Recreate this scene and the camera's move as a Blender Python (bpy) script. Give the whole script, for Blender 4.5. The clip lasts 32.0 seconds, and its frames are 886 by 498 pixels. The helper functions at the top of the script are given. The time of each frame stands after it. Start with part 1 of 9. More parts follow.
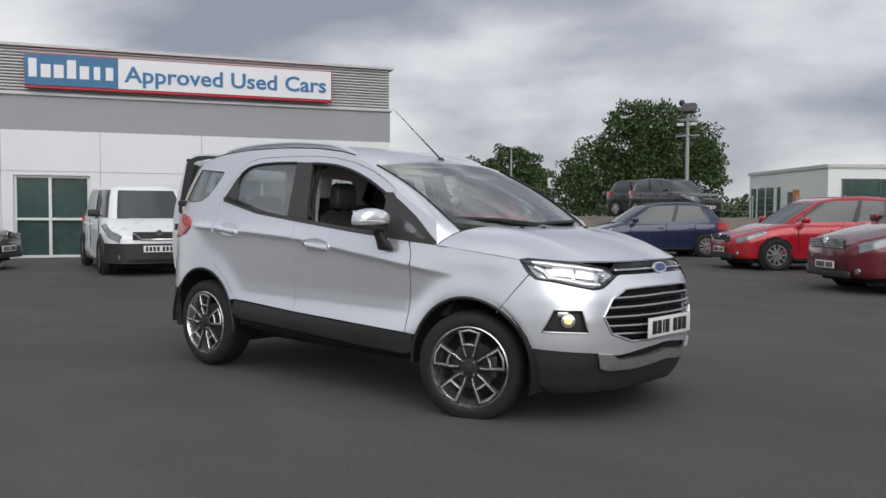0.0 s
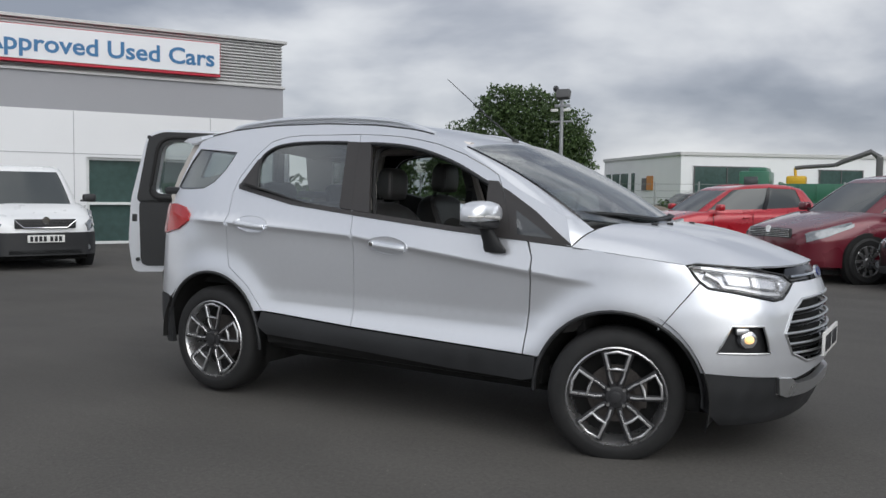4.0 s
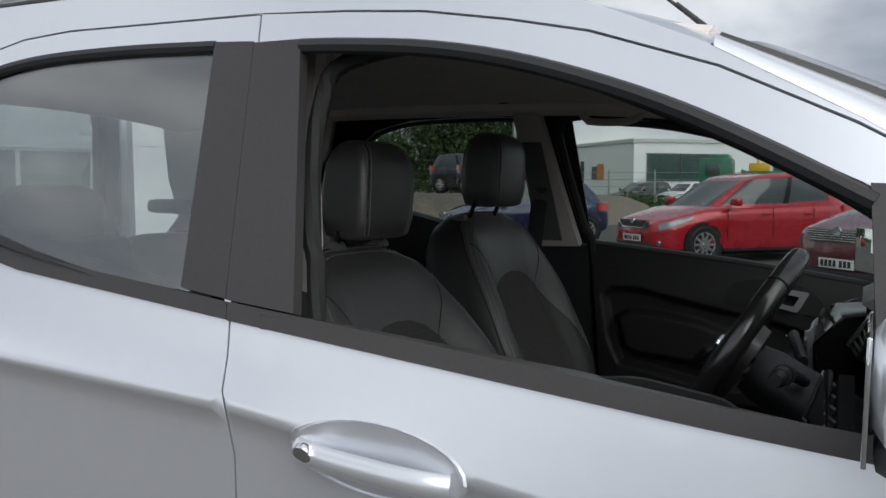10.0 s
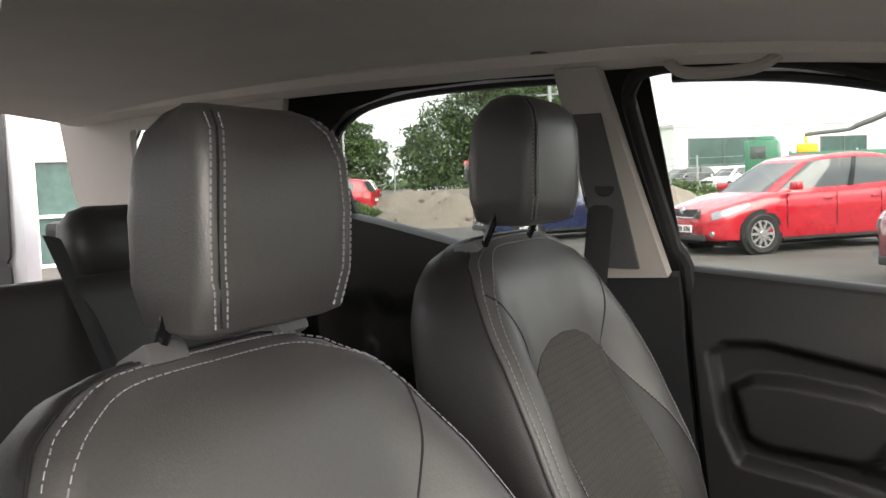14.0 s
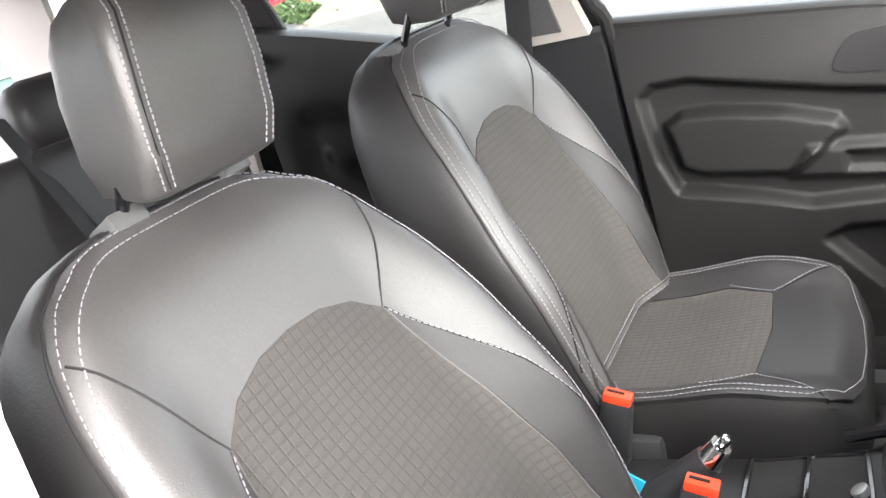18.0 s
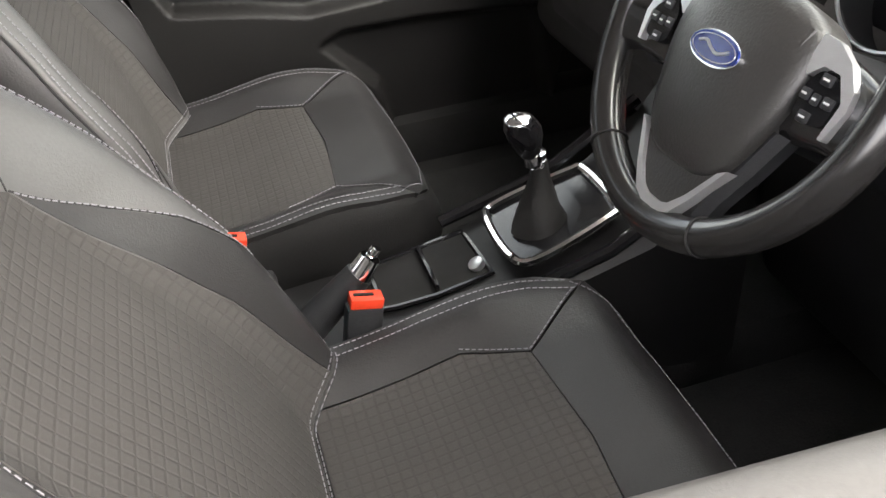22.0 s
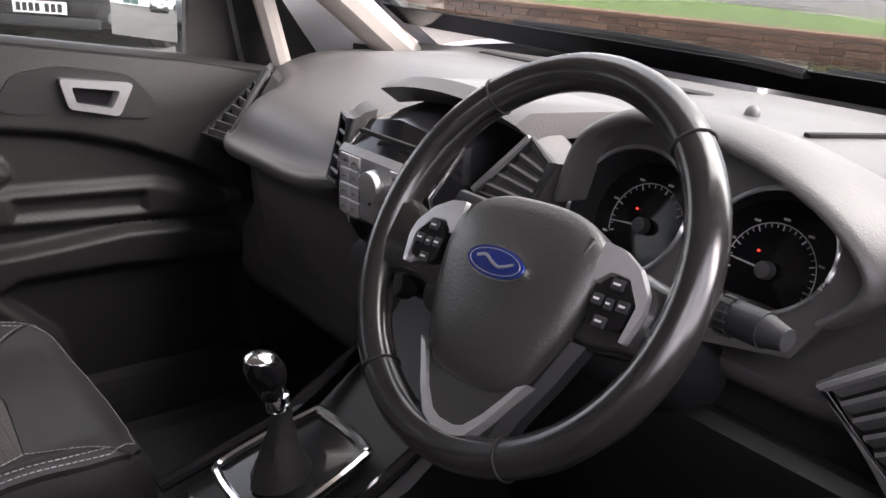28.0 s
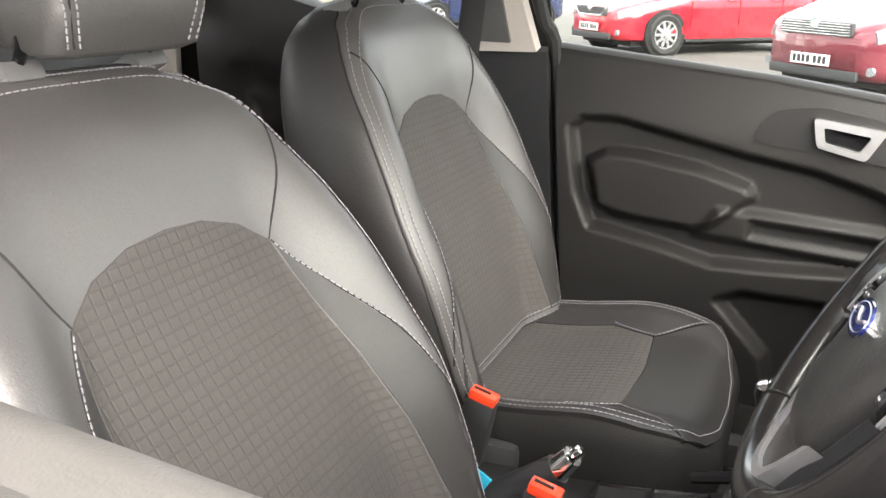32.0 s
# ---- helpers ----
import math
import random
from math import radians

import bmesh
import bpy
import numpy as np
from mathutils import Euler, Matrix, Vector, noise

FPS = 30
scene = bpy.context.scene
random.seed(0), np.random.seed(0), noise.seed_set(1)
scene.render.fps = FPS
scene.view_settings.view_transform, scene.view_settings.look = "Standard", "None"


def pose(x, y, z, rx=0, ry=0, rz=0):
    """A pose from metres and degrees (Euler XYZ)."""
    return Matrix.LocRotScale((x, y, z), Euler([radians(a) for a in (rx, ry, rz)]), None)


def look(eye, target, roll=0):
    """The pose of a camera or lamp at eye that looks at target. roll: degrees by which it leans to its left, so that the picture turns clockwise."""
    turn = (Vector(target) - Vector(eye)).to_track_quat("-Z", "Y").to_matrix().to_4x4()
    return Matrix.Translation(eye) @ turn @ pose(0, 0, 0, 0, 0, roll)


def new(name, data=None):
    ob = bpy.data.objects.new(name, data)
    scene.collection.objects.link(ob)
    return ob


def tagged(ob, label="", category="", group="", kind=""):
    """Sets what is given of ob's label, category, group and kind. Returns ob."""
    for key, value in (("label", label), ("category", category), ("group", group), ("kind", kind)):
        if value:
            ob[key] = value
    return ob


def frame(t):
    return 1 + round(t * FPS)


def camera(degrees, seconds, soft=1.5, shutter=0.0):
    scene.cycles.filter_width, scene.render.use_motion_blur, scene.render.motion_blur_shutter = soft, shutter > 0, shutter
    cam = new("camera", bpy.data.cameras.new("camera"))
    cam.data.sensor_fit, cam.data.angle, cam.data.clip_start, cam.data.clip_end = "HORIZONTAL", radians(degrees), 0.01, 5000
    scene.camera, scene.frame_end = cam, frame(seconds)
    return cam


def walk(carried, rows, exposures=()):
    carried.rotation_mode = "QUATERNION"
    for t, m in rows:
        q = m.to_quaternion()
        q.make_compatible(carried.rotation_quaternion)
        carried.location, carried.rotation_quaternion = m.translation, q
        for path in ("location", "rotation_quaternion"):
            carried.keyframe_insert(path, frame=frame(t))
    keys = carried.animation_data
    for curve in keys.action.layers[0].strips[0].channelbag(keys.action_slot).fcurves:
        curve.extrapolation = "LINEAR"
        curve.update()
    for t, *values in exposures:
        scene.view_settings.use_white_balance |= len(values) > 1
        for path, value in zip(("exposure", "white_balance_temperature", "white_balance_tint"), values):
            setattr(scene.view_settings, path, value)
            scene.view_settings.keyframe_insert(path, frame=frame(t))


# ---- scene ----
cam = camera(53.39, 32.0)
# seconds, eye in metres, Euler turn in degrees
ROWS = [
    (0.0, 4.3137, -4.7068, 1.2051, 87.40, -1.36, 40.23),
    (0.5, 4.1733, -4.8747, 1.2081, 87.77, -1.58, 38.56),
    (1.0, 4.0239, -5.0158, 1.2098, 88.18, -1.68, 37.15),
    (1.5, 3.8266, -5.0079, 1.1909, 88.20, -1.94, 35.88),
    (2.0, 3.5774, -4.9489, 1.2074, 87.56, -1.91, 34.54),
    (2.5, 3.3649, -4.9294, 1.1958, 87.07, -2.10, 33.48),
    (3.0, 3.0758, -4.9047, 1.2177, 86.95, -1.93, 32.02),
    (5.5, 1.9479, -4.0489, 1.2164, 86.07, -1.71, 29.40),
    (6.0, 1.7582, -3.7506, 1.2393, 85.94, -1.67, 29.57),
    (6.5, 1.5934, -3.5173, 1.2239, 85.99, -2.17, 29.28),
    (7.0, 1.3891, -3.2773, 1.2423, 85.79, -2.26, 28.29),
    (7.5, 1.2252, -3.0456, 1.2425, 85.73, -1.77, 27.70),
    (8.0, 1.0676, -2.7574, 1.2590, 85.54, -1.55, 27.76),
    (8.5, 0.9298, -2.5318, 1.2643, 85.42, -1.74, 27.72),
    (9.0, 0.7484, -2.2767, 1.2781, 85.07, -1.74, 26.56),
    (9.5, 0.6372, -2.0717, 1.2891, 85.32, -1.39, 25.80),
    (10.0, 0.5387, -1.7951, 1.2878, 86.01, -1.16, 26.01),
    (10.5, 0.4685, -1.5984, 1.2910, 86.46, -1.57, 26.56),
    (11.0, 0.3490, -1.4116, 1.2746, 86.94, -1.50, 26.10),
    (11.5, 0.2288, -1.2400, 1.2940, 86.80, -1.72, 24.72),
    (12.0, 0.1876, -1.1284, 1.3012, 87.38, -0.55, 23.73),
    (12.5, 0.1744, -1.0176, 1.3095, 87.83, 0.25, 24.39),
    (13.0, 0.1723, -0.9556, 1.3079, 87.75, 0.65, 25.65),
    (13.5, 0.1713, -0.9294, 1.3082, 86.92, 0.83, 27.05),
    (14.0, 0.1770, -0.9126, 1.3054, 85.70, 1.17, 28.41),
    (14.5, 0.1820, -0.8988, 1.3045, 84.02, 1.48, 29.45),
    (16.5, 0.2240, -0.9236, 1.3161, 76.55, 4.34, 29.62),
    (17.0, 0.2413, -0.9521, 1.3317, 74.70, 6.36, 28.27),
    (17.5, 0.2568, -0.9648, 1.3376, 72.99, 9.19, 26.62),
    (18.0, 0.2645, -0.9690, 1.3439, 70.87, 12.36, 24.35),
    (18.5, 0.2707, -0.9636, 1.3539, 67.70, 14.94, 21.89),
    (19.0, 0.2649, -0.9429, 1.3632, 63.38, 15.77, 19.01),
    (19.5, 0.2465, -0.9257, 1.3637, 59.28, 14.59, 15.67),
    (20.0, 0.2067, -0.9167, 1.3663, 56.15, 12.20, 10.64),
    (20.5, 0.1153, -0.9048, 1.3721, 54.37, 8.52, 2.77),
    (21.0, 0.0323, -0.9007, 1.3759, 53.91, 5.54, -4.82),
    (21.5, -0.0072, -0.9011, 1.3677, 53.74, 4.29, -10.70),
    (22.0, -0.0535, -0.9034, 1.3459, 53.88, 4.09, -17.45),
    (22.5, -0.1072, -0.9031, 1.3369, 54.38, 4.34, -25.14),
    (23.0, -0.1254, -0.8966, 1.3364, 55.63, 4.26, -30.43),
    (23.5, -0.1441, -0.8727, 1.3270, 57.58, 3.17, -33.96),
    (24.0, -0.1603, -0.8561, 1.3185, 59.59, 2.37, -37.08),
    (24.5, -0.1687, -0.8488, 1.3114, 62.27, 1.38, -39.55),
    (25.0, -0.1668, -0.8378, 1.3054, 65.22, 0.60, -40.92),
    (25.5, -0.1687, -0.8331, 1.3050, 67.94, 0.25, -41.43),
    (27.5, -0.1511, -0.8172, 1.2931, 72.34, -2.24, -41.44),
    (28.0, -0.1099, -0.8168, 1.2813, 70.96, -3.17, -37.62),
    (28.5, -0.0218, -0.8102, 1.2688, 68.96, -3.84, -30.19),
    (29.0, 0.0802, -0.8204, 1.2584, 66.61, -3.47, -20.47),
    (29.5, 0.1300, -0.8369, 1.2421, 65.00, -3.19, -10.82),
    (30.0, 0.1646, -0.8606, 1.2329, 64.54, -3.38, -0.20),
    (30.5, 0.2003, -0.8819, 1.2391, 64.53, -2.31, 9.09),
    (31.0, 0.2346, -0.9023, 1.2452, 65.63, -1.37, 15.69),
    (31.5, 0.2551, -0.9368, 1.2657, 68.02, -1.47, 19.86),
    (32.0, 0.2725, -0.9720, 1.2686, 72.44, -1.83, 22.80),
]
# the yard falls a little: the silver car stands about one degree off the level
SLOPE = Matrix.Translation((0, 0, -0.02)) @ Matrix.Rotation(radians(1.0), 4, Vector((-0.64, 0.77, 0)))
EXPOSURES = [(0.0, 0.22, 6350, 10), (8.0, 0.3, 6150, 8), (10.5, 0.55, 6300, 8), (11.0, 1.05, 6400, 9), (11.5, 1.6, 6600, 10), (12.0, 2.45, 6700, 11), (12.5, 2.75, 6900, 12), (13.0, 3.0, 7100, 14), (14.5, 2.75, 7000, 13), (16.5, 3.45, 6700, 15), (18.0, 4.5, 6600, 14), (19.0, 4.95, 6900, 14), (20.0, 4.75, 6900, 13), (22.0, 3.8, 6900, 13), (24.0, 3.8, 6900, 14), (25.5, 3.1, 7000, 16), (27.5, 3.15, 6800, 20), (28.5, 3.4, 6700, 22), (30.0, 4.4, 6900, 19), (31.0, 4.8, 7000, 14), (32.0, 4.1, 7000, 13)]
walk(cam, [(t, SLOPE @ pose(x, y, z, rx, ry, rz)) for t, x, y, z, rx, ry, rz in ROWS], EXPOSURES)

# ---- light ----
SUN_EL, SUN_AZ = 36.0, 132.0
world = bpy.data.worlds.new("overcast_sky")
scene.world = world
world.use_nodes = True
wn, wl = world.node_tree.nodes, world.node_tree.links
wn.clear()
w_out = wn.new("ShaderNodeOutputWorld")
w_bg = wn.new("ShaderNodeBackground")
w_bg.inputs["Strength"].default_value = 1.0
w_sky = wn.new("ShaderNodeTexSky")
w_sky.sky_type = "NISHITA"
w_sky.sun_disc = False
w_sky.sun_elevation = radians(SUN_EL)
w_sky.sun_rotation = radians(SUN_AZ)
w_sky_dim = wn.new("ShaderNodeMix")
w_sky_dim.data_type, w_sky_dim.blend_type = "RGBA", "MULTIPLY"
w_sky_dim.inputs[0].default_value = 1.0
w_sky_dim.inputs[7].default_value = (0.09, 0.09, 0.09, 1)
wl.new(w_sky.outputs[0], w_sky_dim.inputs[6])
w_co = wn.new("ShaderNodeTexCoord")
w_map = wn.new("ShaderNodeMapping")
w_map.inputs["Scale"].default_value = (1.0, 1.0, 2.3)
w_map.inputs["Location"].default_value = (0.9, 0.75, 0.55)
wl.new(w_co.outputs["Generated"], w_map.inputs[0])
w_n1 = wn.new("ShaderNodeTexNoise")
w_n1.inputs["Scale"].default_value, w_n1.inputs["Detail"].default_value, w_n1.inputs["Distortion"].default_value = 2.1, 6.0, 0.25
w_n1.inputs["Roughness"].default_value = 0.47
wl.new(w_map.outputs[0], w_n1.inputs["Vector"])
w_ramp = wn.new("ShaderNodeValToRGB")
for pos, col in ((0.40, (0.25, 0.265, 0.305)), (0.47, (0.38, 0.39, 0.425)), (0.53, (0.56, 0.56, 0.575)), (0.62, (0.76, 0.75, 0.74))):
    e = w_ramp.color_ramp.elements.new(pos) if pos not in (0.40, 0.62) else w_ramp.color_ramp.elements[0 if pos == 0.40 else -1]
    e.position, e.color = pos, (*col, 1)
wl.new(w_n1.outputs["Fac"], w_ramp.inputs[0])
w_mix = wn.new("ShaderNodeMix")
w_mix.data_type = "RGBA"
w_mix.inputs[0].default_value = 0.93
wl.new(w_sky_dim.outputs[2], w_mix.inputs[6])
wl.new(w_ramp.outputs[0], w_mix.inputs[7])
wl.new(w_mix.outputs[2], w_bg.inputs[0])
wl.new(w_bg.outputs[0], w_out.inputs[0])

sun_data = bpy.data.lights.new("sun", "SUN")
sun_data.energy, sun_data.angle, sun_data.color = 1.5, radians(70), (1.0, 0.97, 0.92)
sun = new("sun", sun_data)
sun.matrix_world = look((0, 0, 0), (-math.sin(radians(SUN_AZ)) * math.cos(radians(SUN_EL)), -math.cos(radians(SUN_AZ)) * math.cos(radians(SUN_EL)), -math.sin(radians(SUN_EL))))

# ---- materials ----


def material(name, color, rough=0.5, metal=0.0, vary=0.12, scale=8.0, fine=120.0, bump=0.0, bump_scale=60.0, coat=0.0, spec=0.5, stains=0.0):
    """A painted, moulded or stony surface: colour that varies at two sizes, and a fine relief."""
    m = bpy.data.materials.new(name)
    m.use_nodes = True
    n, l = m.node_tree.nodes, m.node_tree.links
    b = n["Principled BSDF"]
    b.inputs["Roughness"].default_value = rough
    b.inputs["Metallic"].default_value = metal
    b.inputs["Coat Weight"].default_value = coat
    b.inputs["Coat Roughness"].default_value = 0.04
    b.inputs["Specular IOR Level"].default_value = spec
    co = n.new("ShaderNodeTexCoord")
    a = n.new("ShaderNodeTexNoise")
    a.inputs["Scale"].default_value, a.inputs["Detail"].default_value = scale, 5
    c = n.new("ShaderNodeTexNoise")
    c.inputs["Scale"].default_value, c.inputs["Detail"].default_value = fine, 2
    add = n.new("ShaderNodeMath")
    add.operation = "ADD"
    for q in (a, c):
        l.new(co.outputs["Object"], q.inputs["Vector"])
    l.new(a.outputs["Fac"], add.inputs[0])
    l.new(c.outputs["Fac"], add.inputs[1])
    mp = n.new("ShaderNodeMapRange")
    mp.inputs[1].default_value, mp.inputs[2].default_value = 0.6, 1.4
    mp.inputs[3].default_value, mp.inputs[4].default_value = 1 - vary, 1 + vary
    l.new(add.outputs[0], mp.inputs[0])
    mul = n.new("ShaderNodeMix")
    mul.data_type, mul.blend_type = "RGBA", "MULTIPLY"
    mul.inputs[0].default_value = 1
    mul.inputs[6].default_value = (*color, 1)
    l.new(mp.outputs[0], mul.inputs[7])
    last = mul.outputs[2]
    if stains:
        d = n.new("ShaderNodeTexNoise")
        d.inputs["Scale"].default_value, d.inputs["Detail"].default_value, d.inputs["Distortion"].default_value = scale * 0.25, 6, 1.2
        l.new(co.outputs["Object"], d.inputs["Vector"])
        r = n.new("ShaderNodeMapRange")
        r.inputs[1].default_value, r.inputs[2].default_value, r.inputs[3].default_value, r.inputs[4].default_value = 0.5, 0.72, 1.0, 1 - stains
        l.new(d.outputs["Fac"], r.inputs[0])
        m2 = n.new("ShaderNodeMix")
        m2.data_type, m2.blend_type = "RGBA", "MULTIPLY"
        m2.inputs[0].default_value = 1
        l.new(last, m2.inputs[6])
        l.new(r.outputs[0], m2.inputs[7])
        last = m2.outputs[2]
    l.new(last, b.inputs["Base Color"])
    if rough < 0.95 and vary > 0.02:
        rr = n.new("ShaderNodeMapRange")
        rr.inputs[1].default_value, rr.inputs[2].default_value = 0.3, 0.7
        rr.inputs[3].default_value, rr.inputs[4].default_value = max(rough * 0.88, 0.0), min(rough * 1.14, 1.0)
        l.new(a.outputs["Fac"], rr.inputs[0])
        l.new(rr.outputs[0], b.inputs["Roughness"])
    if bump:
        e = n.new("ShaderNodeTexNoise")
        e.inputs["Scale"].default_value, e.inputs["Detail"].default_value = bump_scale, 4
        l.new(co.outputs["Object"], e.inputs["Vector"])
        bp = n.new("ShaderNodeBump")
        bp.inputs["Strength"].default_value, bp.inputs["Distance"].default_value = bump, 0.6 / bump_scale
        l.new(e.outputs["Fac"], bp.inputs["Height"])
        l.new(bp.outputs[0], b.inputs["Normal"])
    return m


def emitter(name, color, strength):
    m = bpy.data.materials.new(name)
    m.use_nodes = True
    b = m.node_tree.nodes["Principled BSDF"]
    b.inputs["Base Color"].default_value = (*color, 1)
    b.inputs["Emission Color"].default_value = (*color, 1)
    b.inputs["Emission Strength"].default_value = strength
    return m


def glass(name, tint, gloss=0.12):
    """A thin pane: clear or tinted, with a mirror gloss that grows at grazing angles."""
    m = bpy.data.materials.new(name)
    m.use_nodes = True
    n, l = m.node_tree.nodes, m.node_tree.links
    n.clear()
    out = n.new("ShaderNodeOutputMaterial")
    tr = n.new("ShaderNodeBsdfTransparent")
    tr.inputs[0].default_value = (*tint, 1)
    gl = n.new("ShaderNodeBsdfGlossy")
    gl.inputs["Roughness"].default_value = 0.02
    lw = n.new("ShaderNodeLayerWeight")
    lw.inputs[0].default_value = 0.5
    pw = n.new("ShaderNodeMath")
    pw.operation = "POWER"
    pw.inputs[1].default_value = 2.3
    l.new(lw.outputs["Facing"], pw.inputs[0])
    fr = n.new("ShaderNodeMapRange")
    fr.inputs[3].default_value, fr.inputs[4].default_value = gloss * 0.20, 0.9
    l.new(pw.outputs[0], fr.inputs[0])
    mx = n.new("ShaderNodeMixShader")
    l.new(fr.outputs[0], mx.inputs[0])
    l.new(tr.outputs[0], mx.inputs[1])
    l.new(gl.outputs[0], mx.inputs[2])
    l.new(mx.outputs[0], out.inputs[0])
    return m


SILVER = material("silver_metallic_paint", (0.82, 0.84, 0.885), 0.30, 0.68, 0.012, 1.2, 40, coat=0.6)
BLACK_PLASTIC = material("grained_black_plastic", (0.022, 0.023, 0.025), 0.5, 0, 0.25, 6, 300, 0.25, 500)
GLOSS_BLACK = material("gloss_black_plastic", (0.008, 0.008, 0.009), 0.12, 0, 0.1, 5)
SATIN_BLACK = material("satin_black_pillar_film", (0.046, 0.043, 0.043), 0.42, 0, 0.15, 5, 200)
RUBBER = material("tyre_rubber", (0.0125, 0.0125, 0.013), 0.75, 0, 0.3, 14, 200, 0.3, 180)
DARK_GAP = material("dark_underbody_and_shade", (0.006, 0.006, 0.006), 0.9, 0, 0.2)
CHROME = material("bright_chrome", (0.86, 0.87, 0.88), 0.08, 1.0, 0.03)
SATIN_CHROME = material("satin_silver_trim", (0.62, 0.63, 0.64), 0.3, 0.9, 0.05)
ALLOY = material("machined_alloy", (0.72, 0.72, 0.73), 0.28, 0.9, 0.05, 10)
ALLOY_DARK = material("grey_painted_alloy", (0.045, 0.045, 0.048), 0.4, 0.5, 0.1, 10)
BRAKE = material("dull_brake_steel", (0.10, 0.09, 0.085), 0.5, 0.7, 0.3, 20)
LAMP_GLASS = glass("clear_lamp_cover", (0.97, 0.97, 0.98), 0.25)
REFLECTOR = material("lamp_reflector", (0.75, 0.77, 0.8), 0.15, 0.9, 0.05)
TAIL_RED = material("red_lamp_lens", (0.42, 0.012, 0.012), 0.12, 0, 0.15, 20, coat=0.8)
AMBER = emitter("glowing_amber_bulb", (1.0, 0.62, 0.25), 0.9)
PANE = glass("clear_car_glass", (0.83, 0.865, 0.85), 0.42)
PANE_TINT = glass("tinted_car_glass", (0.76, 0.80, 0.79), 0.80)
PLATE_WHITE = material("white_number_plate", (0.78, 0.78, 0.76), 0.35, 0, 0.04)
PLATE_INK = material("black_plate_ink", (0.015, 0.015, 0.018), 0.5)
BLUE_OVAL = material("deep_blue_enamel", (0.012, 0.03, 0.20), 0.2, 0.1, 0.1, coat=0.8)
HEADLINER = material("grey_headliner_felt", (0.76, 0.705, 0.675), 0.95, 0, 0.08, 8, 400, 0.15, 600)
PILLAR_TRIM = material("light_grey_pillar_plastic", (0.46, 0.43, 0.40), 0.55, 0, 0.06, 6, 300, 0.1, 500)
LEATHER = material("black_seat_leather", (0.056, 0.0545, 0.054), 0.44, 0, 0.15, 9, 260, 0.30, 420, spec=1.0)
# darker seat leather; on the cushions its tone paints in the shade
LEATHER_SHADED = material("dark_shaded_leather", (0.023, 0.0225, 0.023), 0.44, 0, 0.15, 9, 260, 0.30, 420, spec=0.5)
SEAT_BASE = material("matt_black_seat_base", (0.012, 0.012, 0.012), 0.7, 0, 0.2, 9, 260, 0.3, 420, spec=0.2)
STITCH = material("pale_grey_thread", (0.25, 0.245, 0.265), 0.8, 0, 0.1)
SEAM = material("dark_seat_seam", (0.012, 0.012, 0.013), 0.8)
DASH = material("soft_black_dashboard", (0.082, 0.079, 0.078), 0.42, 0, 0.12, 5, 300, 0.35, 420)
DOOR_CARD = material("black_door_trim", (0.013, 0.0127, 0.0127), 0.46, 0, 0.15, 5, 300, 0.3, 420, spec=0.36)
CARPET = material("black_carpet", (0.018, 0.018, 0.018), 0.95, 0, 0.4, 20, 300, 0.6, 300)
WHEEL_LEATHER = material("polished_wheel_leather", (0.016, 0.0155, 0.0155), 0.21, 0, 0.03, 90, 300, spec=0.9)
HUB_PLASTIC = material("grained_charcoal_hub_plastic", (0.036, 0.035, 0.034), 0.34, 0, 0.12, 8, 300, 0.35, 380, spec=0.7)
TRIM_SILVER = material("dark_satin_silver_trim", (0.66, 0.66, 0.67), 0.28, 0.70, 0.05)
CONSOLE_BLACK = material("deep_black_console_plastic", (0.011, 0.011, 0.0115), 0.45, 0, 0.2, 6, 300, 0.2, 500, spec=0.4)
BUCKLE_RED = material("red_buckle_button", (0.75, 0.055, 0.02), 0.35, 0, 0.08)
WEBBING = material("black_belt_webbing", (0.02, 0.02, 0.022), 0.7, 0, 0.2, 10, 600, 0.3, 900)
TAG_BLUE = material("bright_blue_plastic_tag", (0.01, 0.32, 0.48), 0.4, 0, 0.05)
# sill trim in a paler grey that stands in for sky light on it
SILL_SKYLIT = material("skylit_waist_rail", (0.072, 0.070, 0.067), 0.36, 0, 0.10, 6, 300, 0.2, 500)
DARK_PANE = material("dark_fixed_quarter_pane", (0.05, 0.055, 0.06), 0.05, 0, 0.2, 3, coat=1.0)
GREY_PLASTIC = material("mid_grey_plastic", (0.09, 0.09, 0.092), 0.5, 0, 0.1, 8, 300)
INK_WHITE = material("white_print", (0.7, 0.7, 0.7), 0.6)
INK_RED = emitter("red_tell_tale", (0.9, 0.05, 0.03), 0.22)

# ---- building blocks ----
from mathutils import geometry


